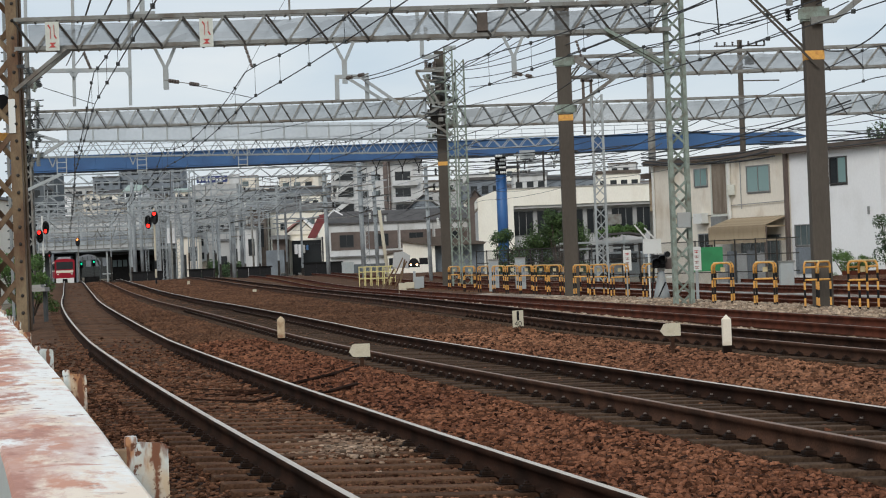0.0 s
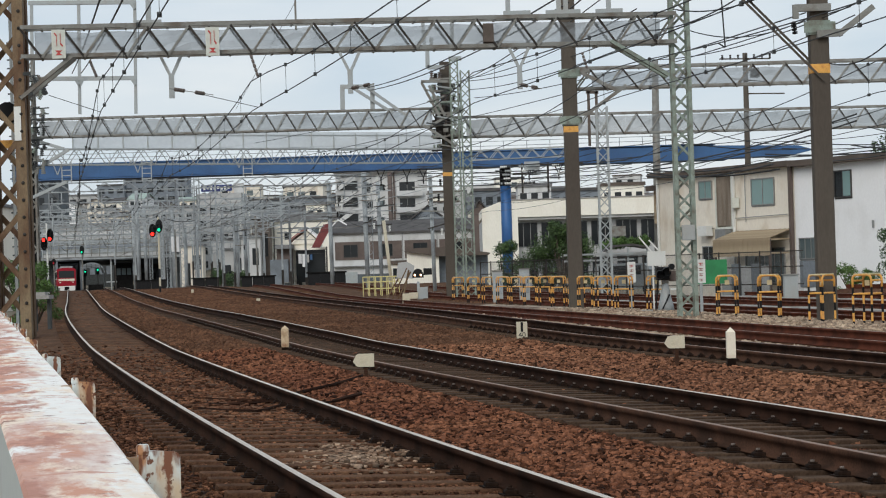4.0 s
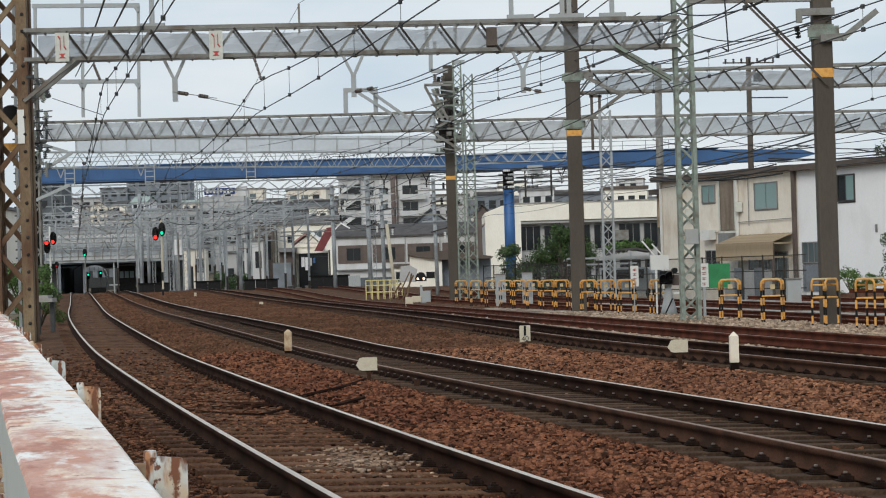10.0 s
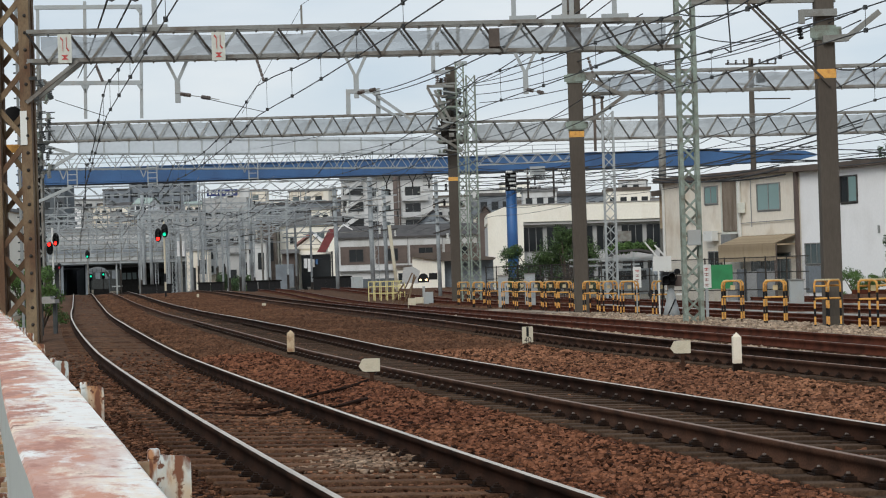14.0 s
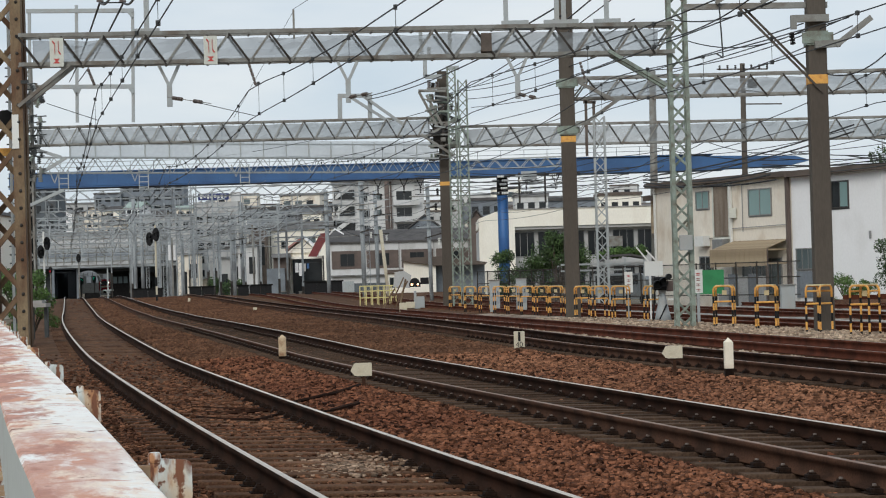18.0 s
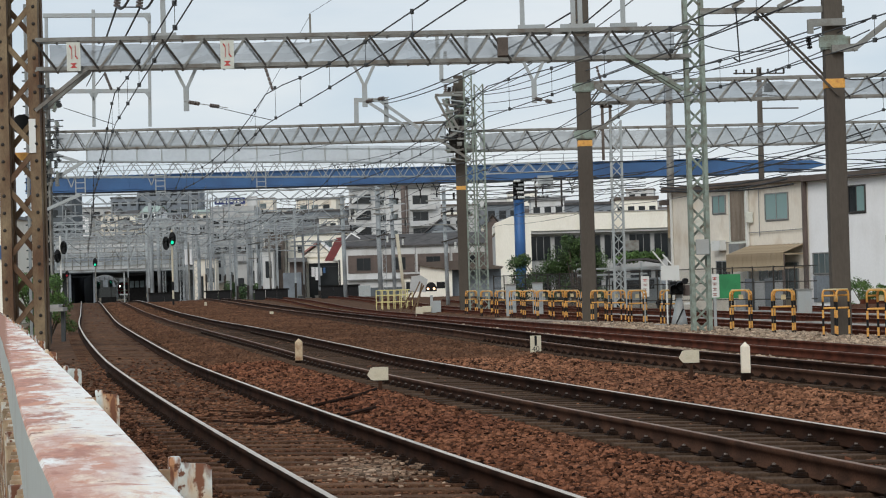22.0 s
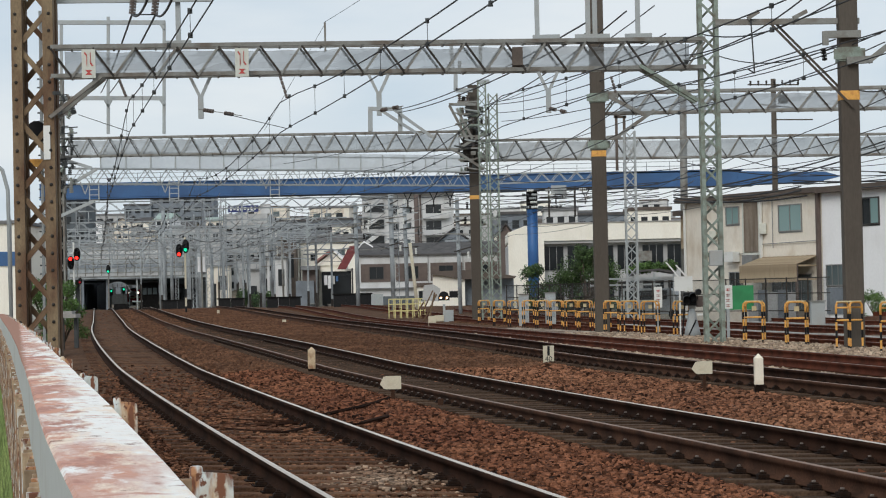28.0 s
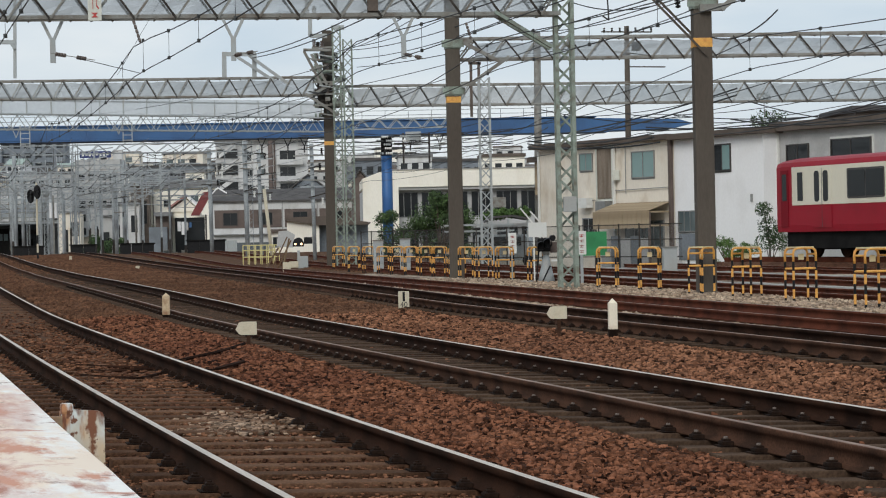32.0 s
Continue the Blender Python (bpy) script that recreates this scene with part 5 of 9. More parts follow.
# dark sheet in place of the shade inside the open doorway
part("doorway_shade", boxed((-20.79, 344.50, 3.79)[0], (-16.48, 344.50, 3.64)[0], 344.3, 344.9, -0.4, (-19.34, 344.50, 4.98)[2]), M_GLASS_DARK, h)
part("lintel", boxed((-21.06, 344.00, 5.04)[0], (-16.25, 344.00, 4.88)[0], 343.9, 344.8, (-19.32, 344.00, 4.90)[2], (-19.31, 344.00, 5.23)[2]), M_HOUSE_CREAM, h)
part("shed_wall", boxed((-24.32, 340.00, 3.06)[0], (-21.70, 340.00, 2.97)[0], 340, 343, -0.5, (-22.91, 340.00, 3.59)[2]), M_SLATE_WALL, h, "blue-grey shed side")
part("shed_roof", boxed((-23.50, 340.00, 5.49)[0], (-21.04, 340.00, 5.41)[0], 339.5, 345, (-22.85, 340.00, 5.14)[2], (-22.84, 340.00, 5.72)[2]), M_ROOF_GREY, h)
part("shed_front", boxed((-23.40, 341.00, 5.50)[0], (-21.27, 341.00, 5.43)[0], 341, 345, -0.5, (-22.92, 341.00, 5.16)[2]), M_BROWN_PANEL, h)
part("porch_post", boxed((-16.35, 343.00, 5.29)[0], (-16.11, 343.00, 5.28)[0], 343, 343.3, -0.5, (-16.35, 343.00, 5.29)[2]), M_FRAME_DARK, h)
cl = thing("laundry", "white washing hanging in a dark doorway", "laundry")
for x0, x1, z0, z1, m in (((-20.37, 343.00, 3.77)[0], (-19.88, 343.00, 3.75)[0], (-20.24, 343.00, 2.93)[2], (-20.19, 343.00, 4.34)[2], M_HOUSE_WHITE), ((-19.80, 343.00, 3.75)[0], (-19.30, 343.00, 3.73)[0], (-19.43, 343.00, 2.41)[2], (-19.36, 343.00, 4.31)[2], M_HOUSE_WHITE), ((-19.13, 343.00, 3.72)[0], (-18.80, 343.00, 3.71)[0], (-18.99, 343.00, 3.06)[2], (-18.95, 343.00, 4.21)[2], M_HOUSE_DULL), ((-18.64, 343.00, 3.71)[0], (-18.31, 343.00, 3.70)[0], (-18.48, 343.00, 3.45)[2], (-18.46, 343.00, 4.20)[2], M_BLUE)):
    part("cloth", boxed(x0, x1, 342.95, 343.0, z0, z1), m, cl)
part("line", boxed((-20.52, 343.00, 4.35)[0], (-16.55, 343.00, 4.22)[0], 342.96, 342.98, (-19.28, 343.00, 4.31)[2], (-19.28, 343.00, 4.31)[2] + 0.04), M_WIRE, cl)


def hut(label, a, b, y, wall, roof, depth=5.0):
    """A low shed between two upper corners."""
    w, zt = b[0] - a[0], a[2] + 0.5
    t = building("hut", label, a[0], y, 0, w, depth, zt, wall)
    part("roof", boxed(-0.25, w + 0.25, -0.5, depth + 0.2, zt, zt + 0.25), roof, t)
    # the doorway is a dark sheet: its inner shade put into colour
    part("doorway", boxed(0.15 * w, 0.42 * w, -0.05, 0.02, 0.2, zt * 0.6), M_GLASS_DARK, t)
    part("window", boxed(0.58 * w, 0.9 * w, -0.05, 0.02, zt * 0.45, zt * 0.78), M_GLASS_DARK, t)
    return t


hut("low grey shed with dark openings by the sidings", (-35.71, 372.00, 7.29), (-31.50, 372.00, 7.15), 372, M_HOUSE_GREY, M_ROOF_DARK)
hut("grey lean-to shed under a grey roof", (-34.23, 368.00, 5.60), (-29.97, 368.00, 5.45), 368, M_HOUSE_GREY, M_ROOF_GREY)
hut("small grey flat-roofed hut by the sidings", (-30.29, 362.00, 7.33), (-27.33, 362.00, 7.24), 362, M_HOUSE_DULL, M_ROOF_DARK)
hut("narrow brown boarded shed", (-28.86, 366.00, 10.17), (-26.13, 366.00, 10.08), 366, M_ROOF_BROWN, M_ROOF_DARK)
hut("pale shed with a beige front", (-42.10, 385.00, 6.56), (-38.57, 385.00, 6.44), 385, M_HOUSE_BEIGE, M_ROOF_GREY)
hut("dark shed beyond the gantries", (-46.11, 392.00, 5.63), (-42.43, 392.00, 5.50), 392, M_DIM_WALL, M_ROOF_DARK)
a, b = (-26.39, 372.00, 9.85), (-15.99, 372.00, 9.51)
h = building("house", "tall white house with a flat dark roof", a[0], 372, 0, b[0] - a[0], 9, a[2] + 0.5, M_HOUSE_CREAM)
part("roof", boxed(-0.3, b[0] - a[0] + 0.3, -0.5, 9.3, a[2] + 0.5, (-26.35, 372.00, 11.11)[2] + 0.5), M_ROOF_GREY, h)
window(h, 2.2, 3.3, a[2] - 2.4, a[2] - 1.2, 0, M_GLASS_DARK)
window(h, 6.5, 7.7, a[2] - 1.6, a[2] - 0.6, 0, M_GLASS)
part("downpipe", boxed(0.5, 0.62, -0.15, -0.03, 0.2, a[2] + 0.4), M_FRAME_DARK, h)
h = thing("shed", "low white shed with a thin dark roof behind the siding", "building", pose(0, 186, 0))
bm = bmesh.new()
prism(bm, [(-2.45, -0.5), (0.1, -0.5), (0.1, 2.42), (-2.45, 2.86)], 0, 6)
part("wall", bm, M_HOUSE_CREAM, h)
part("side_wall", boxed(0.1, 4.0, 1.2, 6, -0.5, 2.41), M_SLATE_WALL, h, "grey sheet side of the shed")
bm = bmesh.new()
prism(bm, [(-2.62, 2.88), (0.12, 2.43), (4.05, 2.42), (4.2, 2.58), (0.7, 3.16), (-2.45, 3.10)], -0.4, 6.4)
part("roof", bm, M_ROOF_BROWN, h)
part("porch_roof", boxed(-4.0, -2.5, -0.3, 3, 1.95, 2.2), M_ROOF_BROWN, h)
part("porch_wall", boxed(-3.9, -2.5, 0, 3, -0.5, 1.95), M_HOUSE_CREAM, h)
window(h, -3.6, -2.9, 0.8, 1.6, 0, M_GLASS_DARK)
a, b = (-3.95, 345.00, 8.55), (1.45, 345.00, 8.38)
h = gable_house("house", "dark grey gabled house between the blocks", a[0], 345, 0, b[0] - a[0], 8, a[2] + 0.5, 2.2, M_SLATE_WALL, M_ROOF_DARK, along="y")
a, b = (4.86, 320.00, 8.98), (6.94, 320.00, 8.91)
h = gable_house("house", "dark narrow gabled house beside the cream building", a[0], 320, 0, b[0] - a[0], 8, a[2] + 0.5, 1.6, M_BROWN_PANEL, M_ROOF_DARK, along="y")

a, b = (-17.88, 420.00, 19.17), (-1.49, 420.00, 18.63)
apt = building("apartment_building", "white apartment block with open zigzag stairs", a[0], 420, 0, b[0] - a[0], 12, a[2] + 0.5, M_HOUSE_DULL)
for i in range(6):
    z = 0.9 + i * 2.95
    part("landing", boxed(0.0, 3.0, -1.3, 0, z, z + 0.9), M_HOUSE_GREY, apt)
    bm = bmesh.new()
    prism(bm, [(0.6, z + 0.9), (3.6, z + 2.9), (3.6, z + 3.8), (0.6, z + 1.8)], -1.5, -1.35)
    part("stair_side", bm, M_HOUSE_DULL, apt)
    # dark panel: the shade of the stair opening put into its colour
    part("stair_shade", boxed(0.3, 3.9, -0.3, 0, z + 1.0, z + 2.6), M_GLASS_DARK, apt, "dark panel for shade in the stairs")
    window(apt, 5.3, 6.6, z + 0.6, z + 2.1, 0, M_GLASS_DARK)
    window(apt, 7.6, 8.6, z + 0.8, z + 1.9, 0, M_GLASS)
    window(apt, 11.4, 14.2, z + 0.5, z + 2.2, 0, M_GLASS_DARK)
    part("balcony", boxed(10.9, 15.6, -1.2, -0.1, z - 0.4, z + 0.55), M_HOUSE_DULL, apt)
part("roof_slab", boxed(-0.3, 16.4, -1.4, 12.3, a[2] + 0.5, a[2] + 0.9), M_CONCRETE, apt)
part("service_column", boxed(9.4, 9.9, -0.5, 0, 0, a[2] + 0.4), M_HOUSE_GREY, apt)
part("drain_stack", boxed(10.3, 10.6, -0.4, -0.1, 0, a[2] + 0.4), M_BROWN_PANEL, apt)

a, b = (-47.99, 470.00, 18.14), (-39.05, 470.00, 17.84)
off = building("office_building", "pale office block with a blue sign board", a[0], 470, 0, b[0] - a[0], 12, a[2] + 0.5, M_HOUSE_GREY)
s0, s1 = (-46.91, 469.50, 18.49), (-40.75, 469.50, 19.81)
sx, sw, sz0, sz1 = s0[0] - a[0], s1[0] - s0[0], s0[2] + 0.5, s1[2] + 0.5
part("sign_board", boxed(sx, sx + sw, -0.5, -0.2, sz0, sz1), M_SIGN_BLUE, off, "blue sign board")
for i in range(8):
    x = sx + sw * (0.07 + i * 0.112)
    part("lettering_bar", boxed(x, x + sw * 0.07, -0.56, -0.52, sz0 + (sz1 - sz0) * (0.25 + 0.1 * (i % 3 == 1)), sz0 + (sz1 - sz0) * (0.78 - 0.12 * (i % 2))), M_WHITE, off)
for i in range(3):
    part("sign_leg", boxed(sx + sw * (0.1 + 0.4 * i), sx + sw * (0.1 + 0.4 * i) + 0.15, -0.2, -0.05, a[2] + 0.3, sz1), M_STEEL_FAR, off)
part("roof_box", boxed(sx + sw + 0.3, sx + sw + 2.2, 0.5, 3, a[2] + 0.5, a[2] + 2.4), M_HOUSE_DULL, off)
for fl in range(6):
    for i in range(4):
        window(off, 0.5 + i * 2.1, 2.0 + i * 2.1, 1.0 + fl * 2.7, 2.4 + fl * 2.7, 0, M_GLASS_DARK)


def town_block(label, a, b, d, wall, roof=None, floors=0, cols=0):
    """A plain block on the hillside between two upper corners; rows of dark windows."""
    w = b[0] - a[0]
    zg = float(hill_z(a[0], a[1])) - 1.0
    t = building("town_building", label, a[0], a[1], 0, w, d, a[2] - zg, wall, zg)
    t["group"] = "hillside blocks"
    part("roof", boxed(-0.2, w + 0.2, -0.3, d + 0.2, a[2] - zg, a[2] - zg + 0.5), roof or M_CONCRETE, t)
    for f in range(floors):
        z = a[2] - zg - 2.4 - f * 2.9
        for c in range(cols):
            x0 = (c + 0.2) * w / cols
            part("window", boxed(x0, x0 + 0.6 * w / cols, -0.06, 0.02, z, z + 1.4), M_GLASS_DARK, t)
    return t


town_block("large slate-grey block under the blue bridge", (-98.39, 740.00, 34.09), (-78.42, 740.00, 33.43), 14, M_SLATE_WALL, M_ROOF_GREY, 5, 6)
town_block("dim grey block at the edge of the hill", (-75.26, 440.00, 21.15), (-70.70, 440.00, 21.00), 12, M_DIM_WALL, M_ROOF_GREY, 4, 2)
town_block("grey stepped block on the hill", (-106.40, 738.00, 31.07), (-97.87, 738.00, 30.79), 10, M_SLATE_WALL, M_ROOF_DARK, 3, 3)
town_block("pale low block on the hill", (-113.71, 725.00, 27.70), (-104.10, 725.00, 27.39), 10, M_HOUSE_GREY, M_ROOF_GREY, 2, 3)
town_block("long grey hall with a dark roof edge", (-120.96, 732.00, 23.22), (-93.80, 732.00, 22.32), 9, M_HOUSE_GREY, M_ROOF_DARK, 1, 9)
town_block("long grey hall with a dark roof edge", (-56.97, 455.00, 14.99), (-47.11, 455.00, 14.66), 9, M_HOUSE_GREY, M_ROOF_DARK, 1, 6)
town_block("dark-roofed house block on the hill", (-42.00, 520.00, 17.93), (-32.73, 520.00, 17.62), 9, M_SLATE_WALL, M_ROOF_DARK, 1, 4)
town_block("small cream block on the hill", (-26.10, 470.00, 15.15), (-22.37, 470.00, 15.02), 9, M_HOUSE_CREAM, M_ROOF_GREY, 1, 2)
town_block("grey block on the hill", (-35.23, 560.00, 19.42), (-24.44, 560.00, 19.06), 9, M_SLATE_WALL, M_ROOF_DARK, 1, 4)
town_block("grey-brown block behind the cream building", (6.29, 400.00, 14.56), (11.98, 400.00, 14.37), 9, M_SLATE_WALL, M_ROOF_DARK, 2, 3)
town_block("dull white block behind the cream building", (13.32, 380.00, 14.38), (18.72, 380.00, 14.21), 9, M_HOUSE_DULL, M_ROOF_GREY, 1, 3)
town_block("low dark block behind the cream building", (19.68, 400.00, 14.11), (28.36, 400.00, 13.82), 9, M_SLATE_WALL, M_ROOF_DARK, 1, 5)
town_block("cream block behind the cream building", (25.55, 360.00, 13.44), (32.05, 360.00, 13.23), 9, M_HOUSE_CREAM, M_ROOF_BROWN, 1, 4)

# town on the rise behind
WALLS = [M_HOUSE_DULL, M_HOUSE_CREAM, M_HOUSE_GREY, M_SLATE_WALL, M_HOUSE_BEIGE]
ROOFS = [M_ROOF_DARK, M_ROOF_GREY, M_ROOF_BROWN, M_ROOF_GREY]
rr = random.Random(11)
for i in range(150):
    y = 330 + 560 * rr.random()
    u = rr.uniform(-0.20, 0.10) if y > 420 else rr.uniform(-0.11, 0.10)
    if y < 400 and u < -0.09:
        continue
    x = u * y
    if abs(x + 5) < 16 and y < 330:
        continue
    if (y < 470 and -62 < x < 12) or (y < 720 and abs(x + 5 + 0.1407 * y) < 18):
        continue
    ground_z = -0.5 + float(hill_z(x, y))
    w, d, hh = rr.uniform(7, 13), rr.uniform(7, 11), rr.choice((5.6, 5.8, 6.2, 8.5, 9.0, 12))
    wall, roof = rr.choice(WALLS), rr.choice(ROOFS)
    if hh < 8:
        h = gable_house("house", "distant two-storey house on the hillside", x, y, rr.uniform(-20, 20), w, d, hh, rr.uniform(1.2, 2.2), wall, roof, ground_z - 0.6, along=rr.choice("xy"))
    else:
        h = building("house", "distant flat-roofed block on the hillside", x, y, rr.uniform(-15, 15), w, d, hh, wall, ground_z - 0.6)
        part("roof", boxed(-0.2, w + 0.2, -0.2, d + 0.2, hh, hh + 0.4), roof, h)
    h["group"] = "hillside houses"
    for fl in range(int(hh / 2.8)):
        nwin = 2 if w < 10 else 3
        for j in range(nwin):
            x0 = 1.0 + j * (w - 1.5) / nwin
            part("window", boxed(x0, x0 + 1.7, -0.06, 0.02, 1.0 + fl * 2.8, 2.4 + fl * 2.8), M_GLASS_DARK if rr.random() < 0.7 else M_GLASS, h)

# close-packed houses on the slope below the slate-grey block
rr = random.Random(19)
for i in range(34):
    y = 717 + 18 * rr.random()
    x = -128 + 62 * (i + rr.random()) / 34
    top = rr.uniform(20.5, 26.5)
    zg = float(hill_z(x, y)) - 1.0
    w, d = rr.uniform(4.5, 8.5), rr.uniform(5, 8)
    wall = rr.choice((M_HOUSE_DULL, M_HOUSE_CREAM, M_HOUSE_WHITE, M_HOUSE_GREY, M_HOUSE_BEIGE))
    h = gable_house("house", "small pale house packed on the far slope", x, y, rr.uniform(-25, 25), w, d, top - zg, rr.uniform(0.9, 1.8), wall, rr.choice((M_ROOF_DARK, M_ROOF_GREY, M_ROOF_BROWN, M_ROOF_GREEN, M_ROOF_GREY)), zg, along=rr.choice("xy"))
    h["group"] = "hillside houses"
    for j in range(2):
        for fl in range(2):
            x0 = 0.6 + j * (w - 1.0) / 2
            part("window", boxed(x0, x0 + w * 0.26, -0.06, 0.02, top - zg - 1.9 - 2.6 * fl, top - zg - 0.7 - 2.6 * fl), M_GLASS_DARK, h)

# dark low containers and walls at the ends of sidings
for x0, x1, y, z1 in ((-26.39, -23.8, 205, 1.17), (-21.49, -19.3, 205, 1.21), (-17.24, -14.26, 205, 1.23), (-11.13, -7.89, 200, 1.39)):
    t = thing("buffer_wall", "low black steel wall at the end of a siding", "wall", pose(0, 0, 0), "black walls")
    n = round((x1 - x0) / 1.05)
    for i in range(n):
        a = x0 + (x1 - x0) * i / n
        part("panel", boxed(a + 0.02, a + (x1 - x0) / n - 0.02, y, y + 0.15, -0.5, z1), M_BLACK, t)
    part("coping", boxed(x0 - 0.1, x1 + 0.1, y - 0.1, y + 0.25, z1, z1 + 0.12), M_UNDER, t)

# road bridge that the main tracks run under
sb = thing("overbridge", "pale beam bridge with dark openings over the main tracks", "bridge", pose(-56.4, 385, 0, 0, 0, 9.6))
part("beam", boxed(-10, 14, -0.4, 14, 4.88, 5.36), M_STEEL_FAR, sb)
part("beam_rib", boxed(-10, 14, -0.5, -0.4, 5.2, 5.3), M_STEEL, sb)
part("wall", boxed(-6.3, -5.9, 0, 200, -0.5, 4.88), M_SLATE_WALL, sb)
part("wall", boxed(-2.3, -2.0, 1, 200, -0.5, 4.88), M_SLATE_WALL, sb)
# unseen roof panels, added to keep sky light out of the bays
for i in range(14):
    part("bay_shade_panel", boxed(-6.3, -2.0, 14 + i * 13.3, 25.0 + i * 13.3, 4.5, 4.8), M_DIM_WALL, sb)
    part("hall_shade_panel", boxed(-2.0, 14.0, 46 + i * 10.3, 56.2 + i * 10.3, 5.1, 5.35), M_DIM_WALL, sb)
# end walls are added in dark colours for the shade inside the bays
part("bay_shade_wall", boxed(-6.3, -2.0, 200, 200.4, -0.5, 4.8), M_DIM_WALL, sb)
part("bay_shade_wall", boxed(-10, -6.3, 3, 3.4, -0.5, 4.88), M_DARK_STEEL, sb)
part("pier", boxed(2.62, 2.85, 0, 0.3, -0.5, 4.88), M_STEEL_PALE, sb, "pale pier")
part("cross_arm", boxed(1.9, 3.6, -0.1, 0.0, 1.0, 1.2), M_STEEL_PALE, sb)
part("wall", boxed(7.2, 7.6, 0, 12, -0.5, 4.88), M_DARK_STEEL, sb)
# near-black block between the portals, built as a cabin
part("cabin_wall", boxed(3.5, 6.4, 4, 9, -0.5, 4.2), M_UNDER, sb, "near-black cabin wall")
part("cabin_roof", boxed(3.3, 6.6, 3.7, 9.3, 4.2, 4.4), M_DIM_WALL, sb)
for i in range(3):
    part("cabin_window", boxed(3.75 + i * 0.85, 4.4 + i * 0.85, 3.95, 4.0, 2.2, 3.3), M_GLASS, sb)
part("cabin_step", boxed(3.2, 6.5, 3.2, 4.0, -0.5, 0.5), M_UNDER, sb)
# inner pieces in darker steel: shade below the beam put into the colour
for x in (7.9, 8.6, 9.7, 11.2, 12.4):
    part("inner_post", boxed(x, x + 0.22, 9, 9.3, -0.5, 4.88), M_STEEL_DARK, sb)
part("inner_beam", boxed(7.6, 13.5, 9, 9.3, 3.2, 3.9), M_STEEL_DARK, sb)
part("dark_container", boxed(7.9, 10.2, 5, 8, -0.5, 2.4), M_UNDER, sb)
part("dark_container", boxed(-1.0, 1.4, 1, 4, -0.5, 0.75), M_UNDER, sb)
part("bay_shade_wall", boxed(7.6, 14, 16, 16.4, -0.5, 4.88), M_DARK_STEEL, sb)
part("pier", boxed(11.2, 11.6, 0, 2, -0.5, 4.88), M_STEEL, sb)
bm = bmesh.new()
arc = [(0.2 + 2.3 * math.cos(a), 2.75 + 1.9 * math.sin(a)) for a in [math.pi * i / 12 for i in range(13)]]
prism(bm, arc + [(0.2 + (x - 0.2) * 0.93, 2.75 + (z - 2.75) * 0.9) for x, z in arc[::-1]], 30, 44)
part("arched_canopy", bm, M_HOUSE_WHITE, sb, "pale arched canopy")
bm = bmesh.new()
prism(bm, [(x, z) for x, z in arc if z > 3.3], 29.6, 29.7)
part("canopy_screen", bm, M_HOUSE_WHITE, sb, "pale screen closing the arch")
for i in range(5):
    part("canopy_rib", boxed(-1.5 + i * 0.8, -1.42 + i * 0.8, 29.4, 29.5, 3.3, 4.3), M_STEEL, sb)
for x in (-1.9, 2.3):
    part("canopy_post", boxed(x - 0.08, x + 0.08, 30, 30.2, -0.5, 2.9), M_STEEL_FAR, sb)
part("platform_wall", boxed(-2.0, -0.6, 120, 121, -0.5, 3.4), M_SLATE_WALL, sb)
# dark wall with panels, added to darken the view through the openings
part("far_backing", boxed(-14, 22, 303, 304, -0.5, 9.0), M_DARK_STEEL, sb, "dark wall added behind the view under the bridge")
for i in range(12):
    part("far_backing_panel", boxed(-9 + i * 2.4, -7.6 + i * 2.4, 302.8, 303, 3.2, 5.6), M_SLATE_WALL, sb)
part("gate", boxed(-1.6, -1.4, 8, 8.2, -0.4, 3.4), M_DARK_STEEL, sb)
for x, z in ((-1.33, 2.92), (0.74, 3.17)):
    bm = bmesh.new()
    tube(bm, [(x, 7.8, z), (x, 7.9, z)], 0.16, 12)
    part("green_lamp", bm, M_LAMP_GREEN, sb, "green lamp")
    part("lamp_case", boxed(x - 0.28, x + 0.28, 7.92, 8.1, z - 0.75, z + 0.35), M_BLACK, sb)
    part("lamp_stand", boxed(x - 0.05, x + 0.05, 7.95, 8.05, -0.5, z - 0.75), M_STEEL_DARK, sb)

# pale panelled hall on the overbridge, added for a hazy band of far gantries
a, b = (-66.87, 397.50, 5.97), (-46.21, 397.50, 10.65)
hall = thing("station_hall", "pale grey ribbed backdrop in place of far gantries", "building")
zh = [5.37 + (b[2] - 5.37) * i / 7 for i in range(8)]
for i in range(7):
    part("panel_band", boxed(a[0], b[0], 397.5, 398.4, zh[i], zh[i + 1] - 0.14), (M_HOUSE_GREY, M_STEEL_FAR, M_SLATE_WALL, M_STEEL_FAR, M_HOUSE_GREY, M_HOUSE_DULL, M_HOUSE_GREY)[i], hall)
    part("rib", boxed(a[0], b[0], 397.35, 398.3, zh[i + 1] - 0.14, zh[i + 1]), M_STEEL, hall)
for i in range(16):
    x = a[0] + (b[0] - a[0]) * i / 15
    part("mullion", boxed(x - 0.06, x + 0.06, 397.3, 397.5, 5.37, b[2]), M_STEEL, hall)
part("hall_roof", boxed(a[0] - 0.3, b[0] + 0.3, 397.0, 408, b[2], b[2] + 0.5), M_ROOF_GREY, hall)
part("back_wall", boxed(a[0], b[0], 407.5, 408, 5.37, b[2]), M_HOUSE_GREY, hall)

a, b = (30.23, 130.00, 7.86), (34.01, 130.00, 7.79)
h = building("town_building", "grey-brown upper storey behind the row houses", a[0], 130, 0, b[0] - a[0], 8, a[2] + 0.5, M_BROWN_PANEL)
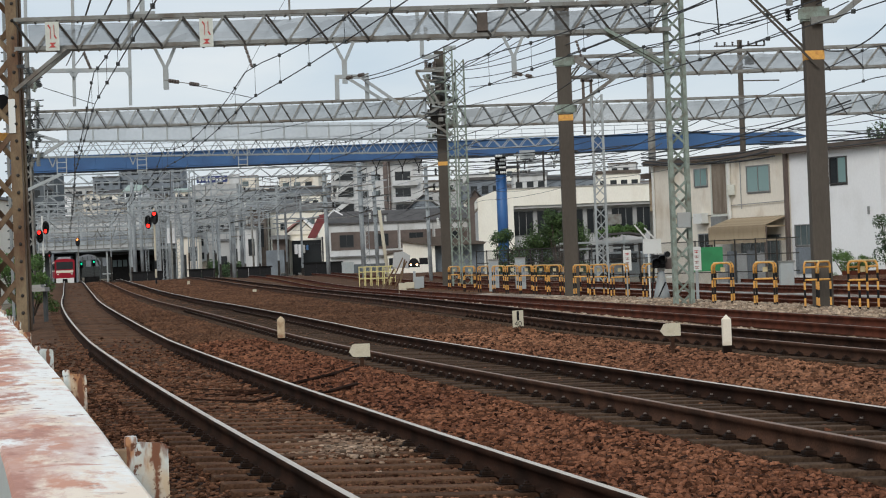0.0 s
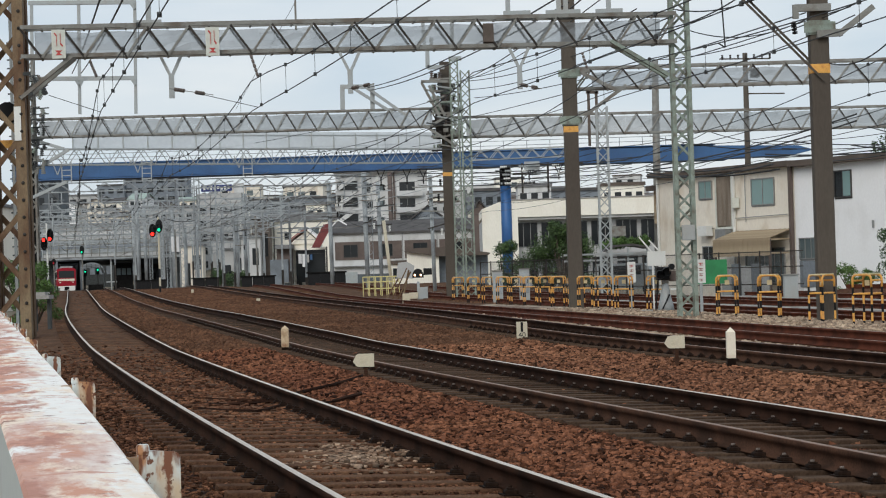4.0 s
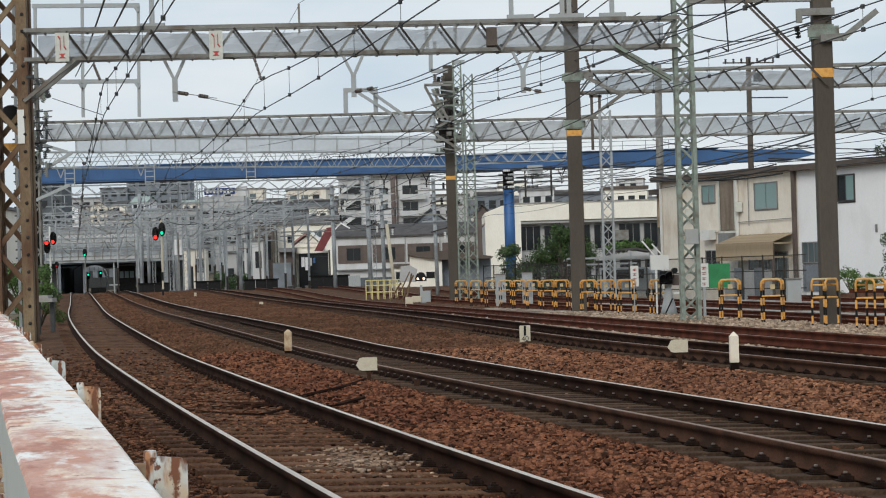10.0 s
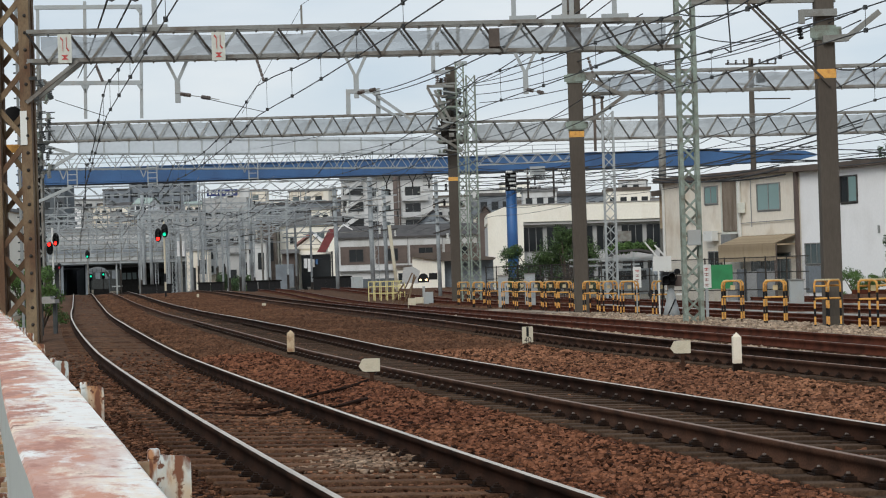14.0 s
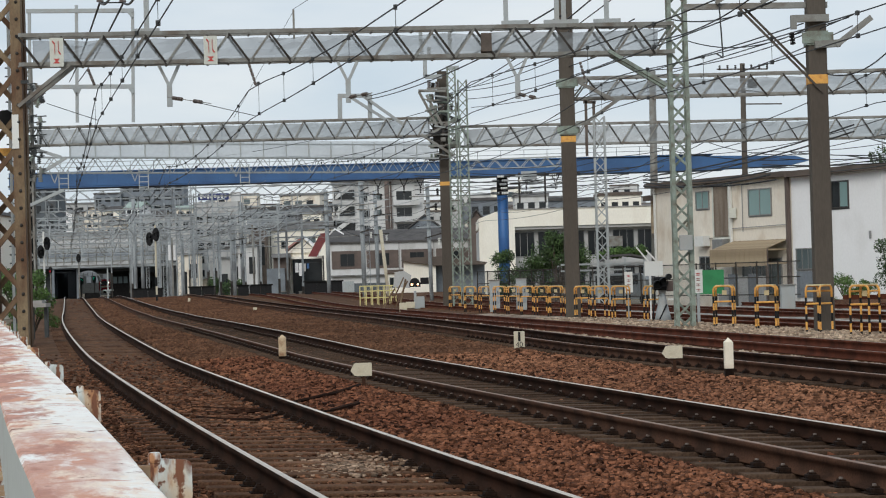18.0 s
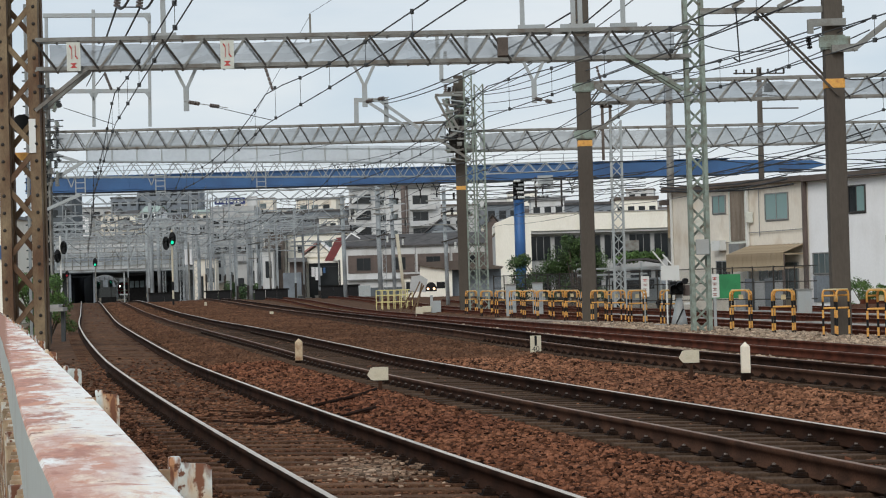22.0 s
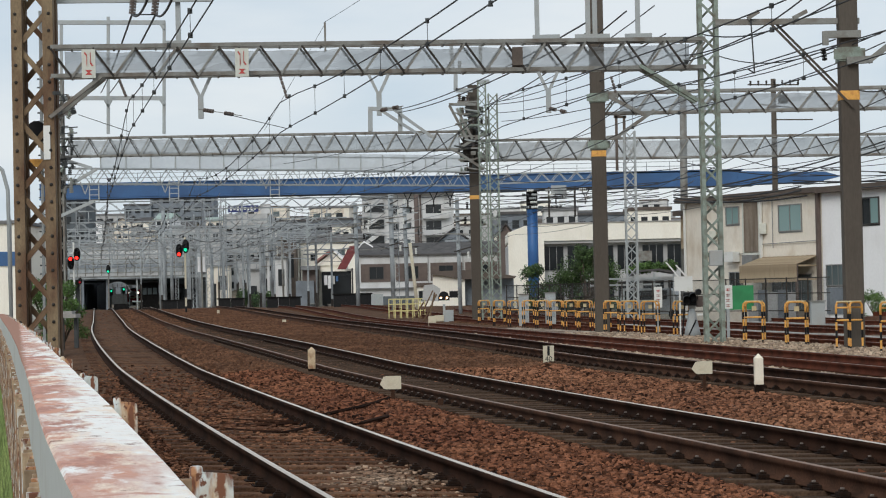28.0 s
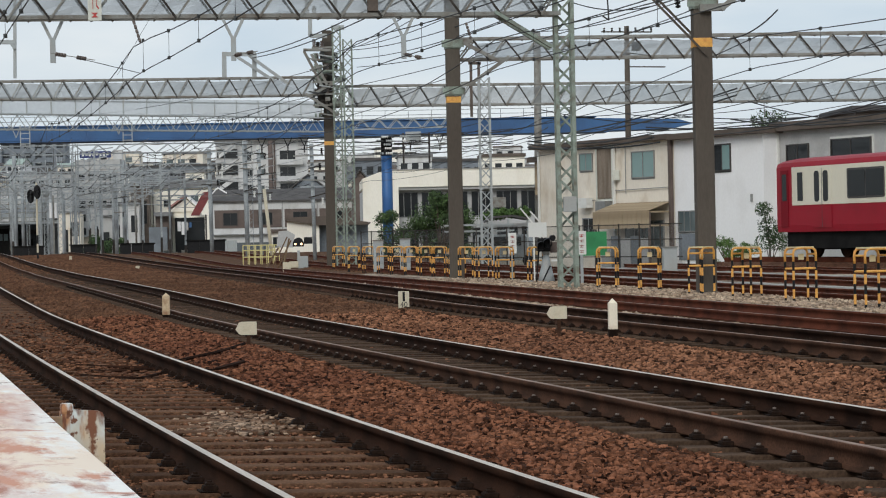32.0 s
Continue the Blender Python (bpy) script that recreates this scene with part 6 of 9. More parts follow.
part("roof", boxed(-0.3, b[0] - a[0] + 0.3, -0.4, 8.3, a[2] + 0.5, a[2] + 0.8), M_ROOF_DARK, h)
part("window", boxed(0.6, 2.2, -0.06, 0.02, a[2] - 1.2, a[2] - 0.2), M_GLASS_DARK, h)


# ---- signals ----
MOVES = []


def signal_head(t, x, z, lit, y=0.0, aspects=3):
    """A black backboard with hooded lenses; lit: height index -> material. An added round shutter hides a lens that
    goes out.
    """
    bm = bmesh.new()
    h = 0.26 * aspects + 0.2
    tube(bm, [(x, y + 0.02, z), (x, y + 0.12, z)], 0.25, 20)
    for v in bm.verts:
        v.co.z = z + (v.co.z - z) * (h / 0.5) if abs(v.co.z - z) > 0.02 else v.co.z
    hd = part("backboard", bm, M_BLACK, t, "black oval backboard")
    for i in range(aspects):
        zz = z + (i - (aspects - 1) / 2) * 0.26
        bm = bmesh.new()
        tube(bm, [(x, y - 0.28, zz), (x, y + 0.02, zz)], 0.13, 14, closed_ends=False)
        part("hood", bm, M_BLACK, hd)
        bm = bmesh.new()
        tube(bm, [(x, y - 0.012, zz), (x, y + 0.016, zz)], 0.125 if i in lit else 0.09, 14)
        part("lens", bm, lit.get(i, M_GLASS_DARK), hd, "lit lens" if i in lit else "dark lens")
    return hd


def signal_mast(x, y, label, z_top, stripe=True, plain=None):
    t = thing("signal", label, "railway signal", pose(x, y, 0), "track signals")
    n = 10
    for i in range(n):
        bm = bmesh.new()
        tube(bm, [(0, 0.2, -0.4 + (z_top + 0.4) * i / n), (0, 0.2, -0.4 + (z_top + 0.4) * (i + 1) / n)], 0.07, 10)
        part("mast_band", bm, (M_BLACK if i in (3, 1) else M_CREAM) if stripe else plain or M_WHITE, t)
    return t


def shutter(t, x, z, rows, y=-0.05):
    """A small black shutter disc added in front of a lens; rows: (seconds, open or not)."""
    # the disc is an addition: it covers a lens that keeps glowing
    bm = bmesh.new()
    tube(bm, [(0, -0.01, 0), (0, 0.0, 0)], 0.15, 16)
    ob = part("shutter", bm, M_BLACK, t, "added black disc hiding the lens")
    keys, prev = [], None
    for s, open_ in rows:
        here = pose(x, y - 0.26, z) if not open_ else pose(x, y + 0.1, z)
        if prev is not None:
            keys.append((s - 0.04, prev))
        keys.append((s, here))
        prev = here
    keys.append((32.0, prev))
    ob.matrix_basis = keys[0][1]
    MOVES.append((ob, keys))


OUT = [(0.0, True), (16.2, False), (22.3, True), (31.25, False)]
s1 = signal_mast(-28.3, 170, "twin red signal heads on a white mast", 5.6, False)
signal_head(s1, -0.2, 4.14, {2: M_LAMP_RED})
signal_head(s1, 0.26, 4.74, {0: M_LAMP_RED})
shutter(s1, -0.2, 4.40, OUT)
shutter(s1, 0.26, 4.48, OUT)
s2 = signal_mast(-19.6, 165, "banded signal mast with two black heads", 5.7)
signal_head(s2, -0.40, 4.75, {0: M_LAMP_RED})
signal_head(s2, 0.06, 5.05, {0: M_LAMP_GREEN, 2: M_LAMP_RED})
shutter(s2, -0.40, 4.49, OUT)
shutter(s2, 0.06, 5.31, [(0.0, True), (3.2, False)])
shutter(s2, 0.06, 4.79, [(0.0, False), (3.2, True), (16.2, False), (21.6, True), (31.25, False)])
s3 = signal_mast(-39.72, 262, "small signal above the far tracks", 5.3, False, M_STEEL)
signal_head(s3, 0.0, 4.85, {0: M_LAMP_GREEN, 2: M_LAMP_ORANGE})
shutter(s3, 0.0, 5.11, [(0.0, True), (3.2, False)])
shutter(s3, 0.0, 4.59, [(0.0, False), (3.2, True), (16.2, False), (22.0, True)])

s4 = signal_mast((-42.90, 262.00, 3.59)[0], 262, "small low signal showing red", (-42.89, 262.00, 4.10)[2], False, M_STEEL)
signal_head(s4, 0.0, (-42.90, 262.00, 3.59)[2], {0: M_LAMP_DIM}, aspects=2)
for x, z in ((-1.33, 2.92), (0.74, 3.17)):
    shutter(sb, x, z, [(0.0, True), (16.2, False), (22.3, True)], 7.95)


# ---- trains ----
# darker copy of the train red: recess shade put into the colour
M_TRAIN_SHADE = mat("shaded_recess_red", (0.20, 0.006, 0.014), 0.6, 0, 0.06, 1, 20, spec=0.15)


def rounded(x0, x1, y0, y1, z0, z1, r):
    """A thin plate facing sideways with rounded corners."""
    bm = bmesh.new()
    ring = []
    for cy, cz, a0 in ((y1 - r, z1 - r, 0), (y0 + r, z1 - r, 90), (y0 + r, z0 + r, 180), (y1 - r, z0 + r, 270)):
        ring += [(cy + r * math.cos(radians(a0 + a)), cz + r * math.sin(radians(a0 + a))) for a in (0, 22, 45, 68, 90)]
    lo, hi = [[bm.verts.new((x, y, z)) for y, z in ring] for x in (x0, x1)]
    bm.faces.new(lo[::-1])
    bm.faces.new(hi)
    for i in range(len(ring)):
        j = (i + 1) % len(ring)
        bm.faces.new((lo[i], lo[j], hi[j], hi[i]))
    bmesh.ops.recalc_face_normals(bm, faces=bm.faces)
    return bm


def car(t, y0, length, cab_end, z0=0.0):
    """A carriage body along local y, 2.8 m wide, in red with a cream band."""
    y1 = y0 + length
    sec = [(-1.38, 0.95), (1.38, 0.95), (1.41, 1.2), (1.405, 3.36), (1.34, 3.5), (1.1, 3.6), (0.6, 3.68), (0, 3.7), (-0.6, 3.68), (-1.1, 3.6), (-1.34, 3.5), (-1.405, 3.36), (-1.41, 1.2)]
    st = [(y0, 1.0), (y1 - 1.2, 1.0), (y1 - 0.5, 0.985), (y1 - 0.12, 0.95), (y1, 0.88)] if cab_end else [(y0, 1), (y1, 1)]
    bm = bmesh.new()
    rings = [[bm.verts.new((x * k, y, 0.95 + (z - 0.95) * (1 - (1 - k) * 0.25))) for x, z in sec] for y, k in st]
    for a, b in zip(rings, rings[1:]):
        for j in range(len(sec)):
            f = bm.faces.new((a[j], a[(j + 1) % len(sec)], b[(j + 1) % len(sec)], b[j]))
    bm.faces.new(rings[0][::-1])
    bm.faces.new(rings[-1])
    body = part("body", bm, M_TRAIN_RED, t, "deep red body")
    for s in (-1, 1):
        a, b = y0 + 0.15, y1 - (1.35 if cab_end else 0.15)
        xa, xb = sorted((s * 1.405, s * 1.425))
        part("band", boxed(xa, xb, a, b, 1.92, 3.32, bevel=0.008), M_TRAIN_CREAM, t, "cream window band")
        xa, xb = sorted((s * 1.42, s * 1.435))
        y = b - 0.35
        if cab_end:
            p0, p1 = sorted((s * 1.385, s * 1.43))
            part("cab_door_recess", boxed(p0, p1, y1 - 1.08, y1 - 0.56, 1.15, 3.22), M_TRAIN_SHADE, t, "cab door in darker red for recess shade")
            part("cab_window", boxed(*sorted((s * 1.40, s * 1.436)), y1 - 0.98, y1 - 0.66, 2.1, 3.08, bevel=0.005), M_TRAIN_GLASS, t)
        w = part("cab_door_window", boxed(*sorted((s * 1.42, s * 1.44)), y - 0.42, y - 0.06, 2.08, 3.12, bevel=0.006), M_TRAIN_GLASS, t)
        ya = y - 1.1
        kind = 0
        while ya - 1.5 > y0:
            if kind % 2 == 0:
                d = part("door", boxed(xa, xb, ya - 1.3, ya, 1.93, 3.24), M_TRAIN_CREAM, t)
                part("lower_door", boxed(xa, xb, ya - 1.3, ya, 1.1, 1.915), M_TRAIN_RED, d)
                part("door_gap", boxed(*sorted((s * 1.43, s * 1.4365)), ya - 0.665, ya - 0.635, 1.1, 3.24), M_FRAME_DARK, d)
                for o in (0.12, 0.72):
                    p0, p1 = sorted((s * 1.43, s * 1.442))
                    part("pane", rounded(p0, p1, ya - o - 0.36, ya - o - 0.02, 2.03, 3.14, 0.12), M_TRAIN_GLASS, d)
                ya -= 2.0
            else:
                wn_ = part("window", rounded(*sorted((s * 1.42, s * 1.44)), ya - 2.75, ya - 0.35, 2.1, 3.16, 0.09), M_FRAME_DARK, t, "dark framed window")
                for o in (0.43, 1.58):
                    part("pane", rounded(*sorted((s * 1.436, s * 1.446)), ya - o - 1.09, ya - o, 2.17, 3.09, 0.06), M_TRAIN_GLASS, wn_)
                ya -= 3.3
            kind += 1
    part("underframe", boxed(-1.2, 1.2, y0 + 0.3, y1 - 0.6, 0.35, 0.95), M_UNDER, t)
    for yc in (y0 + 2.6, y1 - 3.0):
        bg_ = part("bogie", boxed(-1.0, 1.0, yc - 1.4, yc + 1.4, 0.3, 0.7), M_UNDER, t)
        for dy in (-1.05, 1.05):
            bm = bmesh.new()
            for s in (-0.75, 0.75):
                tube(bm, [(s - 0.06, yc + dy, 0.43), (s + 0.06, yc + dy, 0.43)], 0.43, 18)
            part("wheelset", bm, M_RAIL, bg_)
    part("roof_unit", boxed(-0.85, 0.85, y0 + length * 0.4, y0 + length * 0.62, 3.68, 3.9, bevel=0.05), M_FRAME, t)


def train_face(t, y, s):
    """Front end details at y, facing s (+1 or -1)."""
    def sheet(name, x0, x1, z0, z1, m, o, parent=t, label=""):
        a, b = sorted((y + s * o, y + s * (o + 0.02)))
        return part(name, boxed(x0, x1, a, b, z0, z1, bevel=0.006), m, parent, label)
    sheet("windscreen", -1.15, 1.15, 2.2, 3.25, M_GLASS_DARK, 0.01)
    sheet("white_band", -1.2, 1.2, 1.72, 2.05, M_TRAIN_CREAM, 0.01, label="white band")
    sheet("red_panel", -1.2, 1.2, 1.05, 1.7, M_TRAIN_RED, 0.01)
    sheet("skirt", -1.25, 1.25, 0.25, 0.95, M_WHITE, 0.005, label="white skirt")
    sheet("coupler", -0.35, 0.35, 0.3, 0.85, M_UNDER, 0.04)
    sheet("roof_fairing", -0.9, 0.9, 3.6, 3.95, M_STEEL_FAR, -0.4)
    for x in (-0.95, 0.95):
        sheet("head_lamp", x - 0.13, x + 0.13, 1.45, 1.6, M_SIGN_WHITE, 0.035)


red_train = thing("commuter_train", "deep red train with a cream window band creeping along a siding", "train", pose(18.26, 86.96, 0.27, 0, 0, 19))
# bank added below the train, whose height is fitted to the camera's view
bank = thing("raised_siding", "low ballast bank with rails under the red train", "railway track", pose(18.26, 86.96, 0.27, 0, 0, 19), kind="structure")
bm = bmesh.new()
prism(bm, [(-2.9, -0.8), (2.9, -0.8), (1.7, -0.17), (-1.7, -0.17)], -60, 5)
part("bank", bm, M_BED, bank, "dark stony bank")
for x in (-0.75, 0.75):
    part("rail", boxed(x - 0.035, x + 0.035, -60, 5, -0.165, 0.0), M_RAIL_RUST, bank)
bar_me = mesh_of(boxed(-1.2, 1.2, -0.11, 0.11, -0.25, -0.16), "sleeper", M_SLEEPER)
for i in range(60):
    part("sleeper", bar_me, None, bank, at=pose(0, -34 + i * 0.65, 0))
car(red_train, -18.0, 18.0, True)
car(red_train, -36.6, 18.2, False)
away = thing("commuter_train", "red and white train running away along the main track", "train", pose(0, 0, 0))
car(away, 0.0, 18.0, True)
car(away, 18.6, 18.0, False)
train_face(away, 0.0, -1)
coming = thing("commuter_train", "far train with lit lamps waiting beyond the bridge", "train", pose(0, 0, 0))
car(coming, 0.0, 18.0, False)
train_face(coming, 0.0, -1)
for x in (-0.95, 0.95):
    bm = bmesh.new()
    tube(bm, [(x, -0.08, 2.9), (x, -0.02, 2.9)], 0.16, 12)
    part("lit_lamp", bm, M_LAMP_WHITE, coming, "lit white lamp")


# ---- wires ----
def wire(name, label, pts, r=0.012, sag=0.0, n=14, group="overhead wires", material=None):
    bm = bmesh.new()
    full = []
    for a, b in zip(pts, pts[1:]):
        a, b = Vector(a), Vector(b)
        for i in range(n):
            u = i / n
            full.append(a + (b - a) * u - Vector((0, 0, sag * 4 * u * (1 - u))))
    full.append(Vector(pts[-1]))
    tube(bm, full, r, 5)
    ob = new(name, mesh_of(bm, name, material or M_WIRE))
    return tagged(ob, label, "wire", group)


SUPPORTS = [8, 58, 95, 128, 165, 200, 240, 280, 320, 360]


def hang(y):
    """Heights of contact wire and messenger at y."""
    for a, b in zip(SUPPORTS, SUPPORTS[1:]):
        if a <= y <= b:
            u = (y - a) / (b - a)
            s = 4 * u * (1 - u)
            return 5.48 - 0.26 * s, 6.26 - 0.68 * s
    return 5.4, 6.2


def catenary(k, y0, y1, lift=0.0, aside=0.0):
    """Contact wire, messenger and droppers over a track."""
    ys = [y0 + (y1 - y0) * i / 80 for i in range(81)]
    wire("contact_wire", "thin contact wire above the track", [(track_x(k, y) + aside, y, hang(y)[0] + lift) for y in ys], 0.012, n=1)
    wire("messenger_wire", "sagging messenger wire above the contact wire", [(track_x(k, y) + aside, y, hang(y)[1] + lift) for y in ys], 0.013, n=1)
    dr = thing("droppers", "thin vertical droppers joining the overhead wires", "wire", group="overhead wires")
    y = y0 + 1.5
    while y < min(y1 - 2, 170 if k < 4 else 60):
        c, m = hang(y)
        x = track_x(k, y) + aside
        bm = bmesh.new()
        tube(bm, [(x, y, c + lift), (x, y, m + lift)], 0.005, 4)
        d = part("dropper", bm, M_WIRE, dr)
        for z in (c, m):
            part("clip", boxed(x - 0.03, x + 0.03, y - 0.06, y + 0.06, z + lift - 0.035, z + lift + 0.035), M_DARK_STEEL, d)
        y += 5.0


for k, a in ((1, 18), (2, 20), (3, 24), (4, 28)):
    catenary(k, a, 330 if k < 4 else 250)
for k, aside in ((5, 1.4), (6, 0.4), (7, -1.3)):
    catenary(k, 32, 220, -0.1, aside)


def motions():
    walk(red_train, [(t, pose(18.26 + 0.3256 * 0.6 * (32 - t), 86.96 - 0.9455 * 0.6 * (32 - t), 0.27, 0, 0, 19)) for t in (0, 16, 32)])
    walk(away, [(t, pose(track_x(1, y), y, float(grade(y)), 0, 0, math.degrees(-math.atan(track_slope(1, y))))) for t, y in ((0, 331), (1, 333), (2, 337), (3, 344), (4, 354), (5, 368), (5.6, 378), (6, 385), (6.5, 397), (7, 414), (8, 455), (9, 500), (10, 530), (12, 540), (32, 540))])
    walk(coming, [(t, pose(-0.1407 * y + o, y, 0, 0, 0, 8)) for t, y, o in ((0, 690, -26), (11, 670, -22), (14, 630, -12), (16, 600, -4), (18, 575, 0), (24, 528, 0), (28, 495, 0), (32, 455, 0))])
    for ob, keys in MOVES:
        walk(ob, keys)




# ---- more steelwork and wires ----
def insulator(t, a, b, r=0.06, n=7, material=None, name="insulator"):
    """A string of discs between two points."""
    a, b = Vector(a), Vector(b)
    bm = bmesh.new()
    for i in range(n):
        p, q = a + (b - a) * ((i + 0.15) / n), a + (b - a) * ((i + 0.85) / n)
        tube(bm, [p, p + (q - p) * 0.5, q], r, 8)
    tube(bm, [a, b], r * 0.4, 6)
    return part(name, bm, material or M_INSUL, t)


def bars(t, name, segs, w, material, label=""):
    for a, b in segs:
        bm = bmesh.new()
        bar(bm, a, b, w)
        part(name, bm, material, t, label)


# posts and crossarm on the nearest gantry
cr = thing("feeder_crossarm", "pale steel posts and crossarm standing on the gantry", "bracket")
bars(cr, "post", [((-7.17, 59.7, 7.85), (-7.17, 59.7, 10.6)), ((2.02, 60.6, 7.85), (2.02, 60.6, 10.6)), ((3.34, 60.7, 7.85), (3.34, 60.7, 10.6)), ((3.52, 60.7, 7.85), (3.52, 60.7, 10.6)), ((4.64, 60.8, 7.85), (4.64, 60.8, 10.6))], 0.12, M_STEEL_PALE)
bars(cr, "crossarm", [((-10.2, 59.3, 8.95), (-6.3, 59.6, 8.95)), ((1.0, 60.5, 9.3), (5.6, 60.9, 9.3))], 0.1, M_STEEL_PALE)
bars(cr, "foot_plate", [((-7.5, 59.7, 7.86), (-6.85, 59.7, 7.86)), ((1.9, 60.6, 7.9), (2.6, 60.6, 7.9)), ((3.0, 60.7, 7.9), (3.9, 60.7, 7.9)), ((4.3, 60.8, 7.9), (5.0, 60.8, 7.9))], 0.14, M_STEEL_PALE)
insulator(cr, (-8.25, 59.3, 8.95), (-8.29, 59.30, 8.58), 0.09, 5)
insulator(cr, (-7.68, 59.3, 8.95), (-7.72, 59.30, 8.56), 0.09, 5)
bars(cr, "spacer", [((-8.29, 59.30, 8.58), (-7.69, 59.30, 8.56))], 0.03, M_DARK_STEEL)
bars(cr, "short_post", [((-3.44, 60.0, 7.6), (-3.44, 60.0, 8.35))], 0.05, M_STEEL)
for u in (235, 277):
    wire("feeder_wire", "dark feeder wire carried on gantry posts", [((-2.88, 25.00, 4.53)[0] - 0.2, 24, 9.1) if u == 235 else (-1.6, 24, 9.0), (-6.00, 45.00, 7.11) if u == 235 else (-5.53, 45.00, 7.10), (-8.29, 59.30, 8.58) if u == 235 else (-7.69, 59.30, 8.56), (-19.64, 128.00, 12.70) if u == 235 else (-19.15, 128.00, 12.69)], 0.028, 0.15)

# frames standing on the long gantry
fr = thing("feeder_support", "pale grey post frame on the long gantry", "bracket")
bars(fr, "post", [((-19.28, 128.00, 10.46), (-19.16, 128.00, 16.87)), ((-16.22, 128.00, 10.39), (-16.10, 128.00, 16.49)), ((-21.85, 128.00, 10.51), (-21.74, 128.00, 16.62))], 0.16, M_STEEL_PALE)
bars(fr, "crossbar", [((-21.90, 128.00, 16.62), (-16.04, 128.00, 16.49)), ((-21.97, 128.00, 12.47), (-16.12, 128.00, 12.34))], 0.22, M_STEEL_PALE)
bars(fr, "gusset", [((-19.45, 127.90, 12.40), (-19.24, 127.90, 11.97)), ((-19.02, 127.90, 12.40), (-19.24, 127.90, 11.97)), ((-16.31, 127.90, 16.42), (-16.10, 127.90, 16.11)), ((-16.39, 127.90, 12.28), (-16.18, 127.90, 11.96))], 0.14, M_STEEL_PALE)
fr = thing("feeder_support", "small pale post frame on the long gantry", "bracket")
bars(fr, "post", [((-4.89, 127.50, 11.50), (-4.91, 127.50, 10.23)), ((-3.26, 127.50, 11.46), (-3.28, 127.50, 10.20))], 0.24, M_STEEL_PALE)
bars(fr, "crossbar", [((-5.01, 127.50, 11.47), (-3.17, 127.50, 11.43))], 0.22, M_STEEL_PALE)
bars(fr, "strut", [((-4.33, 127.30, 11.38), (-2.21, 127.30, 9.95)), ((-3.56, 127.30, 11.36), (-1.44, 127.30, 9.77))], 0.16, M_STEEL_PALE)

kb = thing("knee_braces", "pale steel knee braces between a dark mast and the long gantry", "bracket")
bars(kb, "brace", [((-21.9, 127.2, 5.95), (-20.0, 127.2, 6.75)), ((-21.9, 127.1, 7.3), (-19.8, 127.1, 8.5)), ((-21.9, 127.3, 9.15), (-20.1, 127.3, 8.55))], 0.17, M_STEEL_PALE)
for x, z in ((-26.0, 8.3), (-20.8, 8.45), (-13.9, 8.8)):
    lf = thing("ladder_frame", "pale ladder-like hanger frame below the gantry", "bracket", group="ladder frames")
    y = 165 + (x + 27.5) * 0.714
    bars(lf, "stile", [((x - 0.33, y - 0.5, z), (x - 0.33, y - 0.5, z + 1.5)), ((x + 0.33, y - 0.5, z), (x + 0.33, y - 0.5, z + 1.5))], 0.07, M_STEEL_PALE)
    for k in range(4):
        bars(lf, "rung", [((x - 0.3, y - 0.5, z + 0.15 + k * 0.38), (x + 0.3, y - 0.5, z + 0.15 + k * 0.38))], 0.06, M_STEEL_PALE)
    bars(lf, "strut", [((x - 1.0, y - 0.45, z + 1.5), (x - 0.65, y - 0.45, z + 0.6)), ((x - 0.3, y - 0.45, z + 1.5), (x - 0.65, y - 0.45, z + 0.6))], 0.07, M_STEEL_PALE)

# equipment round the far brown post
eq = thing("switchgear", "dark cluster of insulators and brackets on a brown post", "equipment")
rr = random.Random(6)
# stacked drums and insulators on shelves, thickest in the middle of the post
for z in (7.75, 8.5, 9.1, 9.75, 10.35, 10.95, 11.6):
    wide = 1.75 if 8 < z < 10.5 else 1.1
    bars(eq, "shelf", [((-0.15, 126.0, z), (-0.15 + wide, 126.0, z + 0.02))], 0.09, rr.choice((M_STEEL, M_GREEN_STEEL, M_STEEL_DARK)))
    for k in range(6 if wide > 1.5 else 3):
        x = -0.1 + wide * (k + rr.uniform(0.1, 0.7)) / 6
        insulator(eq, (x, 126.1 + 0.1 * (k % 2), z + 0.04), (x + rr.uniform(-0.04, 0.04), 126.1, z + rr.uniform(0.28, 0.5)), rr.uniform(0.07, 0.12), 4, rr.choice((M_DARK_STEEL, M_INSUL, M_STEEL_DARK, M_GREEN_STEEL)))
for i in range(10):
    x, z = rr.uniform(-0.1, 1.3), rr.uniform(7.8, 11.2)
    part("box", boxed(x, x + rr.uniform(0.15, 0.32), 126.0, 126.35, z, z + rr.uniform(0.2, 0.45), bevel=0.02), rr.choice((M_DARK_STEEL, M_STEEL, M_GREEN_STEEL)), eq)
for i in range(12):
    x, z = rr.uniform(-0.2, 1.2), rr.uniform(7.8, 12.4)
    bars(eq, "arm", [((x - 0.4, 125.9, z), (x + 0.5, 125.9, z + rr.uniform(-0.3, 0.3)))], 0.07, rr.choice((M_STEEL_PALE, M_STEEL, M_DARK_STEEL)))
bars(eq, "platform", [((-0.35, 126.00, 13.32), (1.63, 126.00, 13.28)), ((-0.20, 126.00, 13.22), (-0.22, 126.00, 12.25)), ((-0.22, 126.00, 12.25), (0.69, 126.00, 12.23)), ((0.92, 126.00, 12.68), (1.61, 126.00, 12.67))], 0.22, M_STEEL_PALE)
bars(eq, "platform", [((0.03, 126.00, 13.83), (0.02, 126.00, 13.31)), ((1.17, 126.00, 14.72), (1.14, 126.00, 13.29)), ((-0.41, 126.00, 14.75), (-0.35, 126.00, 13.32))], 0.2, M_STEEL_PALE)
